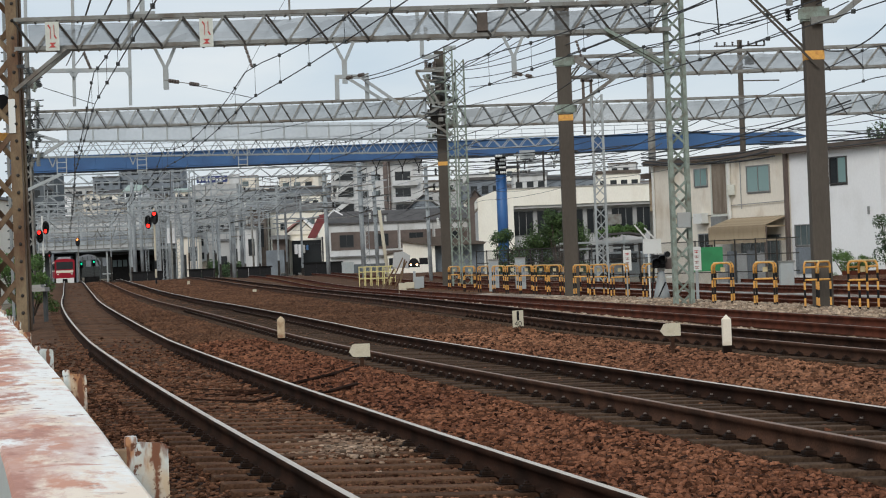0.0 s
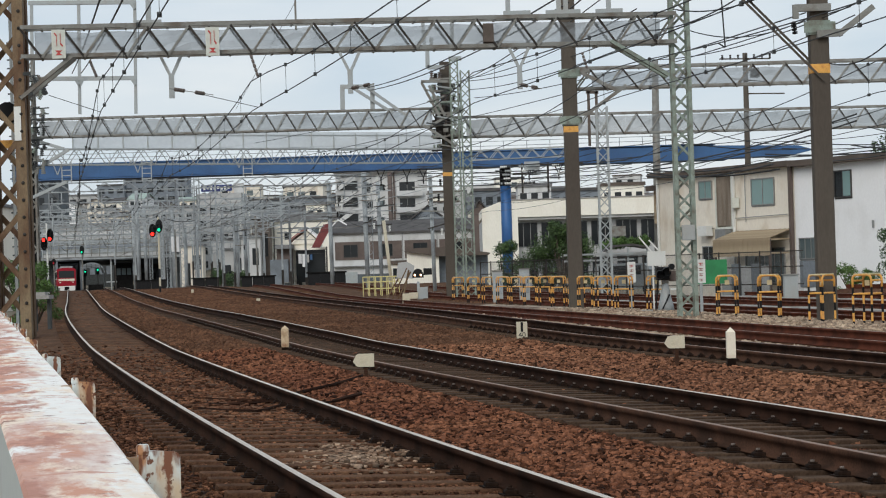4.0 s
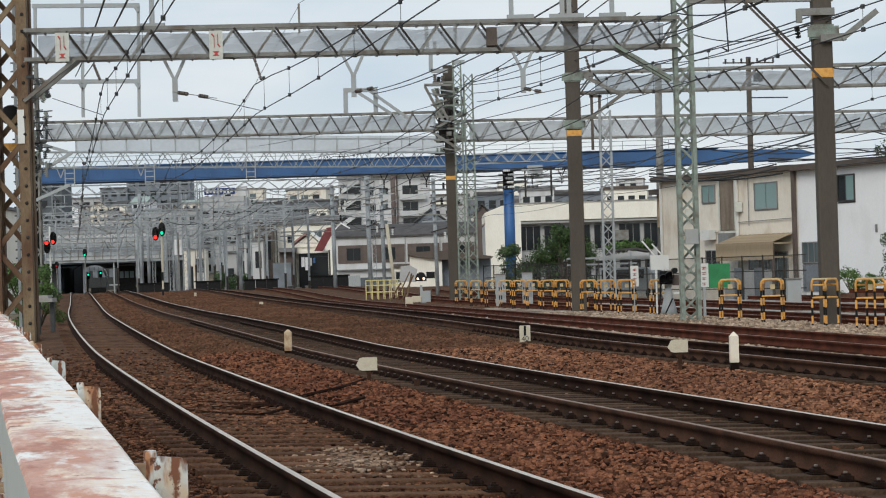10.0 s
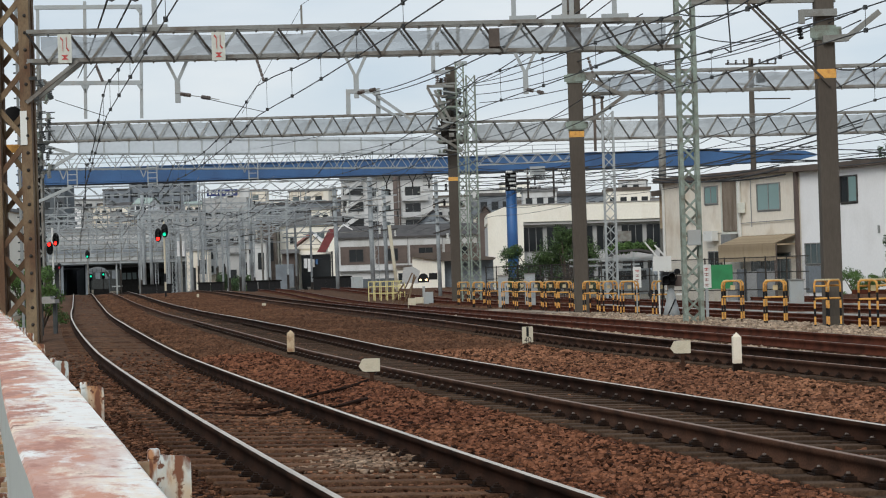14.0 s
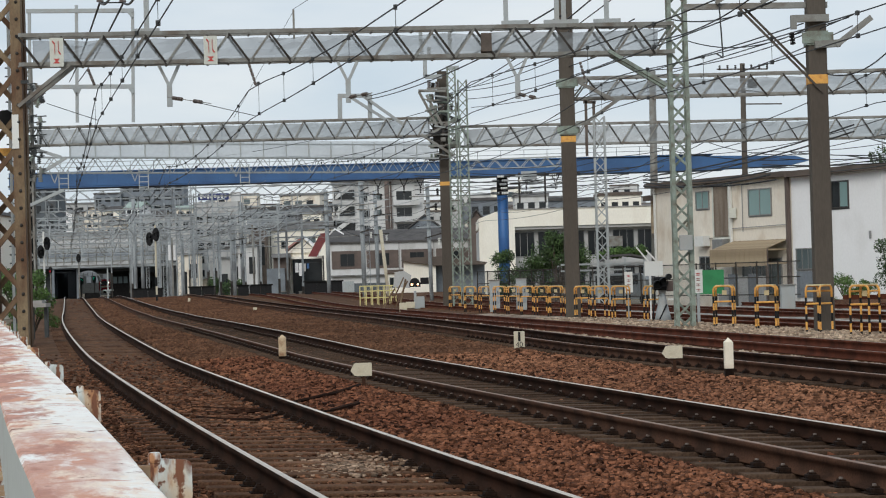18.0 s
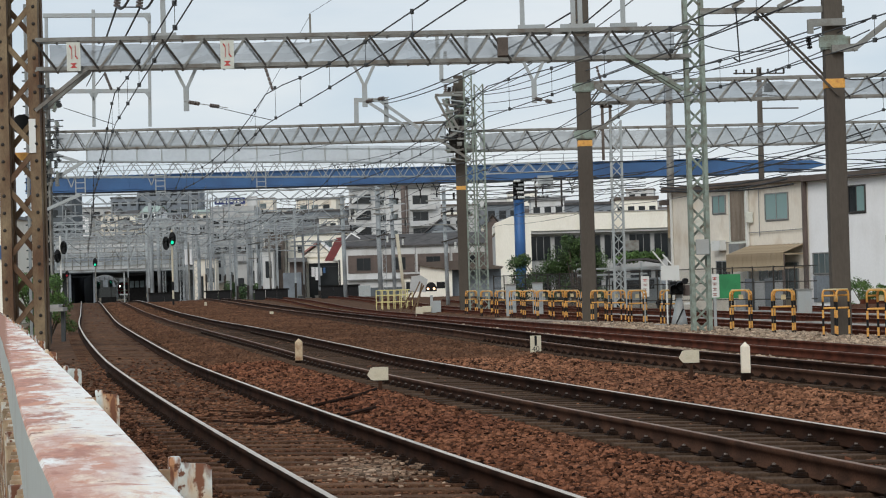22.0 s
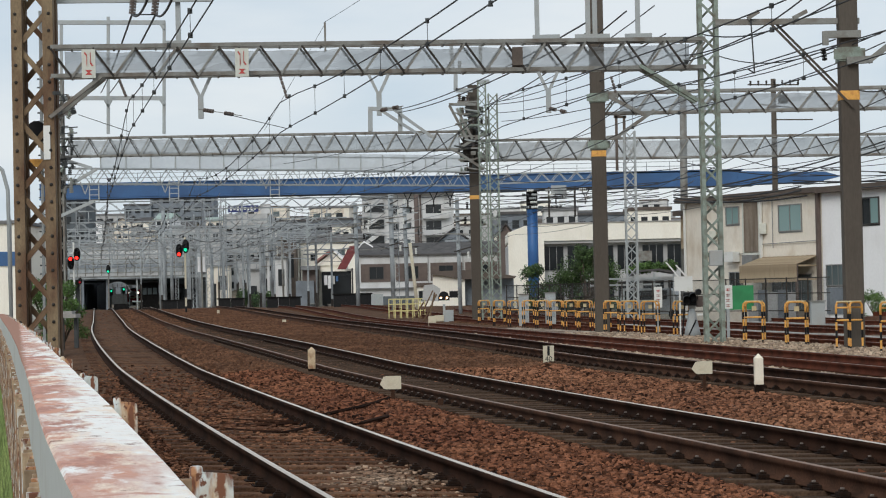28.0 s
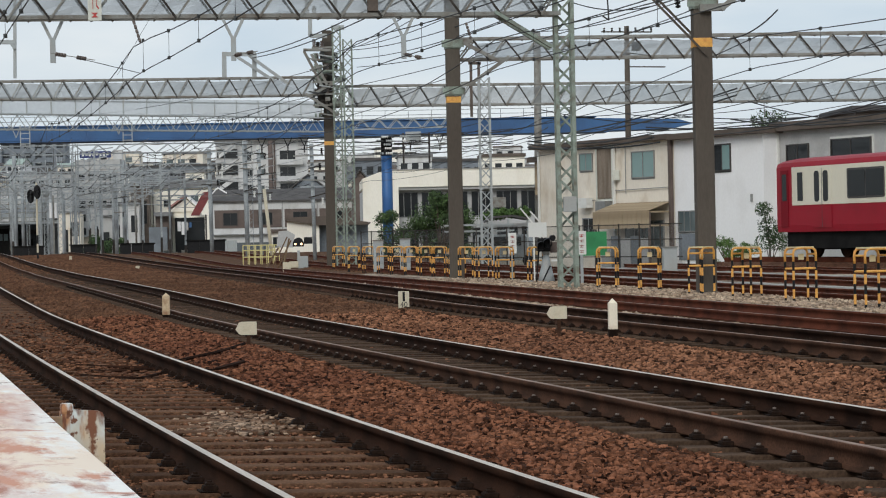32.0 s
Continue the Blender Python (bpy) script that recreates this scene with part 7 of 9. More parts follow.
bars(eq, "strut", [((-0.60, 126.00, 11.50), (0.89, 126.00, 11.46)), ((-0.57, 126.00, 11.44), (0.39, 126.00, 9.50)), ((-0.18, 126.00, 11.27), (0.69, 126.00, 9.49)), ((-0.53, 126.00, 9.15), (1.21, 126.00, 7.96)), ((-0.07, 126.00, 9.14), (1.37, 126.00, 9.93))], 0.14, M_STEEL)
part("dark_panel", boxed(0.1, 0.85, 126.55, 126.7, 8.4, 10.2), M_STEEL_DARK, eq)

# red-brown post and other poles in the yard
po = thing("rusty_post", "rust-red steel post above a pale lattice mast", "post")
bars(po, "shaft", [((7.58, 114.00, 9.80), (7.57, 114.00, 7.13)), ((7.96, 114.00, 9.79), (7.95, 114.00, 7.12)), ((7.46, 114.00, 9.75), (8.07, 114.00, 9.73))], 0.13, M_ROOF_BROWN)


def round_pole(label, base_uvx, top, r, material, z0=-0.4, r1=None):
    x, y, z = top
    bm = bmesh.new()
    tube(bm, [(base_uvx, y, z0), (x, y, z)], r, 10, r1=r1 or r)
    ob = new("pole", mesh_of(bm, "pole", material, smooth=True))
    return tagged(ob, label, "pole", "yard poles")


round_pole("slim grey steel pole in the yard", 12.7, (12.86, 135.00, 13.07), 0.24, M_STEEL, r1=0.2)
round_pole("dark wooden utility pole with wires at its top", 20.0, (20.08, 150.00, 14.61), 0.22, M_POLE, r1=0.16)
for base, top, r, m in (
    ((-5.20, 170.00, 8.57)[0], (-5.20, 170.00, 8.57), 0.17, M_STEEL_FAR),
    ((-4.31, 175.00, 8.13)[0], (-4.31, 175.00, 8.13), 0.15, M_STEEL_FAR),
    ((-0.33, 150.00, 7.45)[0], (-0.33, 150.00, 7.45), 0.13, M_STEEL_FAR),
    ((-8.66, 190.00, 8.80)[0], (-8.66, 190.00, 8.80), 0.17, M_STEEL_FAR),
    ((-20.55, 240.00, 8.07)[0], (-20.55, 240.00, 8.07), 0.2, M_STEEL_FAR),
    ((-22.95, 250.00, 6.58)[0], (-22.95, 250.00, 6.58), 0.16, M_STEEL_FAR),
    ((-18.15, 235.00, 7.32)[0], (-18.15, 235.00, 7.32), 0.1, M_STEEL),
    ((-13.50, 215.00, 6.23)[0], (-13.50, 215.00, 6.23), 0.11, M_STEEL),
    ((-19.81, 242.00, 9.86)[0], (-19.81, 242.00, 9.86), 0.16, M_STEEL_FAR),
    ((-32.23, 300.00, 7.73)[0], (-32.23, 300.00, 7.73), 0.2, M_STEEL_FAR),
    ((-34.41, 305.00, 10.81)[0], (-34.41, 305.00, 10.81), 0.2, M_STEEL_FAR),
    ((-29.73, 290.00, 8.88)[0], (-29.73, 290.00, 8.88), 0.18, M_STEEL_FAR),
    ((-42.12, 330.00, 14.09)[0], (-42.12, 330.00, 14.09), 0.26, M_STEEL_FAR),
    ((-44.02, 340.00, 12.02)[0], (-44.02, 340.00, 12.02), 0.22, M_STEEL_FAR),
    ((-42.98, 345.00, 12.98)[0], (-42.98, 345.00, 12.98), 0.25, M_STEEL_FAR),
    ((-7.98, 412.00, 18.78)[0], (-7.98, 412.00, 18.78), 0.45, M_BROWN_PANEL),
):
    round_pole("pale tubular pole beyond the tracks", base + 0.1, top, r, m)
round_pole("leaning cream pole beside the sidings", (-3.35, 172.00, 0.94)[0], (-3.88, 172.00, 5.10), 0.13, M_CREAM)
# bracket arm between the green mast and the nearest brown post
ba = thing("bracket_arm", "grey steel arm with two diagonal ties on a brown post", "bracket")
bars(ba, "arm", [((5.84, 53.40, 7.38), (9.08, 53.20, 7.32))], 0.13, M_STEEL)
bars(ba, "tie", [((7.05, 53.00, 7.27), (8.85, 52.90, 5.34)), ((7.24, 53.50, 7.32), (9.08, 53.50, 5.38))], 0.05, M_POLE)
bars(ba, "cap_piece", [((6.81, 53.20, 7.59), (6.55, 53.20, 7.43)), ((7.90, 53.20, 7.57), (7.58, 53.20, 7.41))], 0.09, M_STEEL)
bars(ba, "stay", [((6.62, 53.20, 7.47), (6.68, 53.20, 6.18)), ((6.68, 53.20, 6.18), (6.53, 53.20, 6.28))], 0.03, M_WIRE)
bars(ba, "gusset", [((8.72, 52.90, 6.39), (9.30, 52.90, 6.41)), ((8.23, 52.90, 6.99), (9.05, 52.90, 6.99))], 0.16, M_STEEL)
bars(ba, "gusset", [((9.20, 52.86, 6.36), (10.01, 52.86, 6.97)), ((8.25, 52.86, 7.06), (8.25, 52.86, 6.75))], 0.13, M_STEEL)
insulator(ba, (8.21, 53.00, 6.70), (8.25, 53.00, 6.41), 0.06, 4, M_UNDER)
# arms on the middle brown post
bm2 = thing("bracket_arm", "pale green gusset arms on the middle brown post", "bracket")
bars(bm2, "gusset", [((5.15, 81.50, 8.12), (5.48, 81.50, 8.11)), ((5.05, 81.50, 6.61), (5.55, 81.50, 6.64))], 0.16, M_STEEL)
bars(bm2, "gusset", [((5.35, 81.46, 6.60), (6.75, 81.46, 7.55)), ((5.19, 81.44, 8.04), (6.45, 81.44, 7.36))], 0.12, M_STEEL)

# pull-off arms and stay wires at the nearest gantry
for a, b in (((-6.63, 59.1, 6.12), (-5.47, 58.50, 5.88)), ((-2.1, 59.4, 6.0), (-1.45, 58.80, 6.06)), ((2.22, 59.7, 6.0), (2.73, 58.80, 5.80))):
    st = thing("pull_off", "thin registration rod with an insulator under the gantry", "rod", group="pull-offs")
    a, b = Vector(a), Vector(b)
    bars(st, "rod", [(a, b)], 0.02, M_STEEL)
    insulator(st, a + (b - a) * 0.12, a + (b - a) * 0.35, 0.05, 4, M_INSUL)
    insulator(st, a + (b - a) * 0.6, a + (b - a) * 0.8, 0.05, 4, M_INSUL)
for u, v, y in ((213, 150, 58.6), (497, 145, 58.6), (1100, 145, 60.3)):
    st = thing("wire_hanger", "dark insulator hanger under the gantry", "hanger", group="hangers")
    insulator(st, (-8.54, 58.60, 6.85) if u == 213 else ((-4.51, 58.60, 6.86) if u == 497 else (3.88, 60.30, 6.83)), (-8.35, 58.40, 6.41) if u == 213 else ((-4.33, 58.40, 6.29) if u == 497 else (4.00, 60.30, 6.39)), 0.036, 5, M_INSUL)
wire("stay_wire", "thin steel stay wire overhead", [(-5.90, 58.50, 5.94), (-4.33, 58.30, 5.52)], 0.009)
wire("stay_wire", "thin steel stay wire overhead", [(-9.57, 58.50, 6.00), (-8.28, 58.30, 5.53)], 0.009)
wire("stay_wire", "thin steel stay wire overhead", [(-3.47, 60.20, 8.30), (-5.54, 66.00, 6.05)], 0.006)
wire("stay_wire", "thin steel stay wire overhead", [(-3.47, 60.20, 8.37), (-2.43, 58.00, 8.66)], 0.006)

# wires slung across the yard: each from one fixed point to the next
for a, b, r in (
    ((-3.58, 128.00, 11.41), (3.38, 62.00, 8.43), 0.03), ((-3.43, 128.00, 11.26), (3.68, 62.00, 8.30), 0.03),
    ((1.92, 124.00, 11.43), (6.18, 70.00, 8.95), 0.024), ((1.77, 124.00, 11.28), (6.36, 62.00, 7.84), 0.024),
    ((1.91, 124.00, 10.83), (6.35, 62.00, 7.54), 0.022), ((2.20, 124.00, 10.38), (8.82, 55.00, 7.10), 0.022),
    ((1.03, 125.00, 11.23), (4.15, 58.00, 8.23), 0.026), ((1.62, 124.00, 11.29), (4.85, 58.00, 8.35), 0.02),
    ((-1.94, 140.00, 9.78), (9.88, 55.00, 7.21), 0.02), ((-1.38, 150.00, 9.28), (7.84, 75.00, 7.57), 0.02),
    ((6.36, 62.00, 8.06), (8.03, 50.00, 7.42), 0.022), ((5.63, 64.00, 7.71), (7.02, 48.00, 7.19), 0.022),
    ((6.80, 62.00, 7.48), (8.92, 54.00, 6.96), 0.018), ((7.03, 80.00, 8.30), (9.08, 50.00, 6.73), 0.018),
    ((7.89, 90.00, 8.30), (9.43, 52.00, 6.70), 0.018), ((8.89, 54.00, 5.94), (9.53, 48.00, 5.86), 0.02),
    ((8.06, 115.00, 6.40), (15.10, 130.00, 8.49), 0.03), ((8.05, 115.00, 5.98), (12.88, 130.00, 7.29), 0.03),
    ((12.43, 135.00, 8.68), (22.30, 140.00, 7.90), 0.035), ((16.60, 140.00, 9.04), (21.34, 130.00, 7.73), 0.03),
    ((1.92, 130.00, 7.21), (8.29, 118.00, 7.04), 0.022), ((1.91, 130.00, 6.74), (8.28, 118.00, 6.67), 0.022),
    ((1.90, 130.00, 6.43), (8.27, 118.00, 6.33), 0.022), ((1.93, 130.00, 7.59), (8.29, 118.00, 7.30), 0.022),
    ((2.52, 130.00, 6.10), (8.26, 118.00, 5.96), 0.018), ((-10.55, 200.00, 9.95), (0.95, 128.00, 6.83), 0.025),
    ((-10.56, 200.00, 9.22), (0.98, 128.00, 8.07), 0.025), ((-17.78, 190.00, 11.75), (1.03, 127.00, 10.77), 0.022),
    ((-23.23, 230.00, 11.76), (0.69, 127.00, 9.25), 0.022),
):
    if r:
        wire("feeder_wire", "dark feeder wire slung between masts", [a, b], r * 0.8, 0.35)
# tail loops on the utility pole
up = thing("pole_top_gear", "dark crossarms and insulators on the utility pole", "equipment")
bars(up, "crossarm", [((18.39, 149.60, 14.24), (21.63, 149.60, 14.17)), ((19.08, 149.60, 12.97), (22.67, 149.60, 12.53)), ((20.14, 149.60, 11.97), (22.48, 149.60, 11.92))], 0.08, M_POLE)
for u in range(1330, 1415, 14):
    insulator(up, ((18.56, 149.50, 14.23)[0] + (u - 1330) * 0.0361, 149.5, (18.57, 149.50, 14.48)[2]), ((18.56, 149.50, 14.23)[0] + (u - 1330) * 0.0361, 149.5, (18.56, 149.50, 14.16)[2]), 0.07, 3, M_STEEL_DARK)
part("transformer", boxed(*[(20.27, 149.00, 13.43)[0], (20.81, 149.00, 13.42)[0], 148.8, 149.3, (20.26, 149.00, 12.96)[2], (20.28, 149.00, 13.50)[2]]), M_DARK_STEEL, up)

# ---- thick lattice of masts and wires farther along ----
rr = random.Random(23)
for i in range(24):
    y = rr.uniform(200, 380)
    k = rr.choice((1, 1, 2, 3, 4))
    x = track_x(2, min(y, 300)) + (y > 300) * (y - 300) * -0.15 + rr.choice((-9.5, 2.2, 8, 12, 16, 18)) + rr.uniform(-0.6, 0.6)
    h = rr.uniform(7, 11.5)
    m = thing("catenary_mast", "pale far catenary mast with short crossarms", "mast", group="far masts")
    thick = rr.uniform(0.12, 0.2)
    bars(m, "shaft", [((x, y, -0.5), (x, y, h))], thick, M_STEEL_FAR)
    # foot in darker steel, taller on masts left of x = -32
    bars(m, "foot", [((x, y, -0.5), (x, y, rr.uniform(0.9, 1.9) if x > -32 else 3.6))], thick + 0.04, M_STEEL_DARK, "darker foot of the mast")
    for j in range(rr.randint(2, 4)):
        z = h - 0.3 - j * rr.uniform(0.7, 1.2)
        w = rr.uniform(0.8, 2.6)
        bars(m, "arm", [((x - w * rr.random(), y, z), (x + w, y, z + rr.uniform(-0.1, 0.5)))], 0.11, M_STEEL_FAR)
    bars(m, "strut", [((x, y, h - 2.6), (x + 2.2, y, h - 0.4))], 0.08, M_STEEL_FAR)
for i in range(60):
    y = rr.uniform(180, 300)
    k = rr.choice((1, 2, 3, 4))
    x = track_x(k, y) + rr.uniform(-3, 6)
    z = rr.uniform(5.2, 10)
    dx, dy = rr.uniform(-9, -4), rr.uniform(30, 60)
    wire("far_wire", "thin pale wire among the far masts", [(x, y, z), (x + dx, y + dy, z + rr.uniform(-0.8, 0.8))], 0.022, 0.4, n=6, group="far wires", material=M_STEEL)

# ---- plants ----
def leaf_cloud(centres, n, size, seed):
    """Leaves scattered in clumps: an array mesh of small bent quads."""
    rs = np.random.RandomState(seed)
    c = np.array(centres, float)
    pick = rs.randint(0, len(c), n)
    d = rs.normal(size=(n, 3))
    d /= np.linalg.norm(d, axis=1)[:, None]
    rad = c[pick, 3][:, None] * rs.uniform(0.35, 1.0, (n, 1)) ** 0.5
    p = c[pick, :3] + d * rad * (1, 1, 0.85)
    a = rs.normal(size=(n, 3))
    a /= np.linalg.norm(a, axis=1)[:, None]
    b = np.cross(a, d + 0.01)
    b /= np.linalg.norm(b, axis=1)[:, None]
    s = size * rs.uniform(0.6, 1.3, (n, 1))
    v = np.stack([p - a * s, p + b * s * 0.45, p + a * s, p - b * s * 0.45], 1).reshape(-1, 3)
    return v, np.arange(4 * n).reshape(-1, 4)


def bush(name, label, centres, n, size, seed, material, trunk=None, base_z=-0.4):
    t = thing(name, label, "tree" if trunk else "bush")
    v, f = leaf_cloud(centres, n, size, seed)
    part("crown" if trunk else "foliage", from_arrays("foliage", v, f, material), None, t)
    bm = bmesh.new()
    base = trunk or (sum(c[0] for c in centres) / len(centres), centres[0][1], base_z)
    rs = random.Random(seed)
    for c in centres:
        tube(bm, [base, ((base[0] + c[0]) / 2 + rs.uniform(-0.1, 0.1), (base[1] + c[1]) / 2, (base[2] + c[2]) / 2), c[:3]], 0.07 if trunk else 0.03, 6, r1=0.015)
    part("trunk" if trunk else "stem", bm, M_BARK, t)


def clumps(x0, x1, y, z0, z1, n, r, seed):
    rs = random.Random(seed)
    return [(rs.uniform(x0, x1), y + rs.uniform(-1, 1), rs.uniform(z0, z1), r * rs.uniform(0.6, 1.2)) for _ in range(n)]


bush("bush", "ragged green bush behind the lattice mast", clumps(-13.8, -12.35, 75, 0.1, 1.9, 22, 0.34, 1), 7000, 0.045, 31, M_LEAF)
bush("bush", "dark green hedge before the cream building", clumps(4.1, 9.8, 152, 0.3, 3.1, 44, 0.75, 2), 14000, 0.08, 32, M_LEAF_MID)
bush("small_tree", "leafy small tree before the cream building", clumps(7.0, 8.9, 150.5, 2.3, 3.9, 16, 0.62, 3), 6500, 0.075, 33, M_LEAF_MID, (7.9, 150.5, -0.4))
bush("bush", "green shrub beside the white house", clumps(17.4, 18.7, 100.5, 0.0, 0.8, 8, 0.32, 4), 1300, 0.055, 34, M_LEAF)
bush("bush", "tall shrub beside the red train", [(18.9, 98.5, 0.8, 0.5), (19.0, 98.5, 1.5, 0.5), (18.85, 98.5, 2.2, 0.4), (19.25, 98.5, 1.1, 0.5), (19.5, 98.4, 0.8, 0.5)], 2000, 0.055, 35, M_LEAF_DARK)
bush("bush", "green shrubs among the far sidings", clumps(-25.5, -21.5, 262, 0.0, 1.8, 12, 0.7, 5), 1500, 0.16, 36, M_LEAF_DARK)
bush("hill_trees", "dark trees on the far hillside", clumps(-130, -60, 900, 20, 27, 24, 5.0, 6), 4000, 1.1, 37, M_LEAF_DARK)
bush("hill_trees", "dark trees on the far hillside", clumps(-60, 70, 900, 18, 25, 30, 5.0, 7), 4000, 1.1, 38, M_LEAF_DARK)
bush("roof_tree", "tree top showing over the long roof", clumps(23.8, 25.6, 125, 6.4, 8.4, 9, 0.6, 8), 900, 0.09, 39, M_LEAF_DARK, (24.5, 125, -0.4))

# ---- yard furniture ----
FENCE_LINE = ((2.5, 138.0), (8.8, 120.6), (16.4, 105.3))
fe = thing("mesh_fence", "grey wire mesh fence in front of the houses", "fence")
M_MESH = netting("wire_mesh", (0.12, 0.125, 0.125), 0.74)
for (xa, ya), (xb, yb) in zip(FENCE_LINE, FENCE_LINE[1:]):
    n = int(math.hypot(xb - xa, yb - ya) / 1.6)
    for i in range(n):
        u = i / n
        x, y = xa + (xb - xa) * u, ya + (yb - ya) * u
        part("post", boxed(x - 0.03, x + 0.03, y - 0.03, y + 0.03, -0.4, 1.75), M_STEEL_DARK, fe)
    for z in (0.2, 1.0, 1.7):
        bars(fe, "rail", [((xa, ya, z), (xb, yb, z))], 0.045, M_STEEL_DARK)
    bm = bmesh.new()
    bm.faces.new([bm.verts.new(p) for p in ((xa, ya + 0.05, -0.3), (xb, yb + 0.05, -0.3), (xb, yb + 0.05, 1.7), (xa, ya + 0.05, 1.7))])
    part("mesh", bm, M_MESH, fe, "fine wire mesh")
gs = new("green_sheet", mesh_of(boxed((11.83, 108.00, 0.97)[0], (13.31, 108.00, 0.92)[0], 108, 108.06, (12.58, 108.00, 0.30)[2], (12.62, 108.00, 1.41)[2]), "green_sheet", M_GREEN_SHEET))
tagged(gs, "bright green sheet tied to the fence", "sheet")
for (x0, x1, y, z0, z1) in ((2.38, 2.82, 103, -0.2, 1.2), (3.55, 4.0, 103, -0.2, 1.25)):
    c = thing("relay_cabinet", "pale grey relay cabinet among the striped guards", "cabinet", group="relay cabinets")
    part("body", boxed(x0, x1, y - 0.2, y + 0.2, z0, z1, bevel=0.02), M_STEEL_PALE, c)
    part("door", boxed(x0 + 0.04, x1 - 0.04, y - 0.22, y - 0.2, z0 + 0.4, z1 - 0.1), M_STEEL_FAR, c)
    part("handle", boxed(x1 - 0.1, x1 - 0.07, y - 0.25, y - 0.22, z1 - 0.6, z1 - 0.45), M_DARK_STEEL, c)
    part("cap", boxed(x0 - 0.03, x1 + 0.03, y - 0.24, y + 0.24, z1, z1 + 0.04), M_STEEL, c)
c = thing("relay_cabinet", "small grey cabinet behind the striped guards", "cabinet", group="relay cabinets")
x0, x1, zt = (12.51, 85.00, 0.74)[0], (13.01, 85.00, 0.72)[0], (12.74, 85.00, 0.75)[2]
part("body", boxed(x0, x1, 84.8, 85.2, -0.2, zt, bevel=0.02), M_STEEL_PALE, c)
part("cap", boxed(x0 - 0.04, x1 + 0.04, 84.75, 85.25, zt, zt + 0.04), M_STEEL, c)
part("plinth", boxed(x0 - 0.05, x1 + 0.05, 84.7, 85.3, -0.4, -0.2), M_CONCRETE, c)
# dwarf signal by the green mast
d = thing("point_indicator", "black indicator head on a flared grey stand", "signal", pose(6.72, 69.5, -0.2))
bm = bmesh.new()
tube(bm, [(0, 0, 0.05), (0, 0, 0.35), (0, 0, 0.62), (0, 0, 0.95)], 0.27, 12, r1=0.08)
part("stand", bm, M_STEEL_PALE, d, "flared grey stand", smooth=True)
part("plinth", boxed(-0.35, 0.38, -0.3, 0.3, -0.1, 0.09, bevel=0.015), M_CONCRETE, d)
part("block", boxed(-0.75, -0.42, -0.35, 0.1, -0.1, 0.16, bevel=0.02), M_CONCRETE, d, "small concrete block")
bm = bmesh.new()
box(bm, -0.26, 0.12, -0.16, 0.16, 1.02, 1.42, bevel=0.04)
part("head", bm, M_BLACK, d, "black lamp housing")
for x, z in ((-0.17, 1.2), (0.02, 1.28)):
    bm = bmesh.new()
    tube(bm, [(x, -0.42, z - 0.02), (x, -0.16, z)], 0.13, 14, closed_ends=False)
    part("hood", bm, M_BLACK, d, "black lamp hood")
bm = bmesh.new()
tube(bm, [(0.2, -0.15, 1.42), (0.2, 0.18, 1.42)], 0.085, 14)
part("upper_lamp", bm, M_BLACK, d, "small black upper lamp")
part("side_case", boxed(0.12, 0.36, -0.1, 0.12, 0.98, 1.3, bevel=0.03), M_BROWN_PANEL, d, "brown side case")
part("neck", boxed(-0.1, 0.1, -0.08, 0.08, 0.92, 1.03), M_STEEL, d)
part("lamp_plate", boxed(0.15, 0.42, -0.1, 0.0, 0.72, 0.78), M_WHITE, d)
bars(d, "cable", [((-0.2, 0.1, 1.1), (-0.3, 0.1, 0.0)), ((0.1, -0.2, 0.6), (-0.15, -0.2, 0.1))], 0.04, M_BLACK)
w = thing("white_board", "white tilted board with two white rods", "board")
part("board", boxed(6.44, 7.0, 72, 72.05, 1.25, 1.7), M_WHITE, w)
bars(w, "rod", [((6.2, 72, 2.15), (6.6, 72, 1.65)), ((6.5, 72, 2.05), (6.85, 72, 1.65)), ((6.6, 72.02, -0.3), (6.6, 72.02, 1.3)), ((6.9, 72.02, -0.3), (6.9, 72.02, 1.3))], 0.045, M_WHITE)
# low shunting signal with two white lamps
d = thing("shunting_signal", "black shunting signal showing two white lamps", "signal", pose(-1.08, 125, -0.2))
part("stand", boxed(-0.07, 0.07, -0.05, 0.05, -0.1, 0.95), M_STEEL_PALE, d)
part("box", boxed(-0.05, 0.5, -0.2, 0.2, 0.0, 0.65, bevel=0.03), M_STEEL_PALE, d, "pale equipment box")
bm = bmesh.new()
prism(bm, [(-0.3, 1.16), (0.3, 1.16), (0.3, 1.36), (0.2, 1.56), (0.08, 1.64), (-0.08, 1.64), (-0.2, 1.56), (-0.3, 1.36)], -0.15, 0.12)
part("head", bm, M_BLACK, d, "black domed head")
part("shelf", boxed(-0.5, -0.02, -0.3, 0.1, 0.05, 0.38, bevel=0.02), M_CREAM, d, "pale box at the foot")
part("hood", boxed(0.3, 0.75, -0.1, 0.1, 1.3, 1.65), M_BLACK, d)
for x in (-0.16, 0.16):
    bm = bmesh.new()
    tube(bm, [(x, -0.17, 1.3), (x, -0.15, 1.3)], 0.06, 12)
    part("lamp", bm, M_LAMP_WARM, d, "lit warm white lamp")
# pale yellow cage
cg = thing("yellow_cage", "pale yellow pipe handrail cage beside the siding", "railing")
for i in range(6):
    x = -4.5 + i * 0.38
    bars(cg, "upright", [((x, 140 - i * 0.3, -0.3), (x, 140 - i * 0.3, 1.05))], 0.06, M_CAGE)
    bars(cg, "upright", [((x + 0.25, 141.5 - i * 0.3, -0.3), (x + 0.25, 141.5 - i * 0.3, 1.05))], 0.05, M_CAGE)
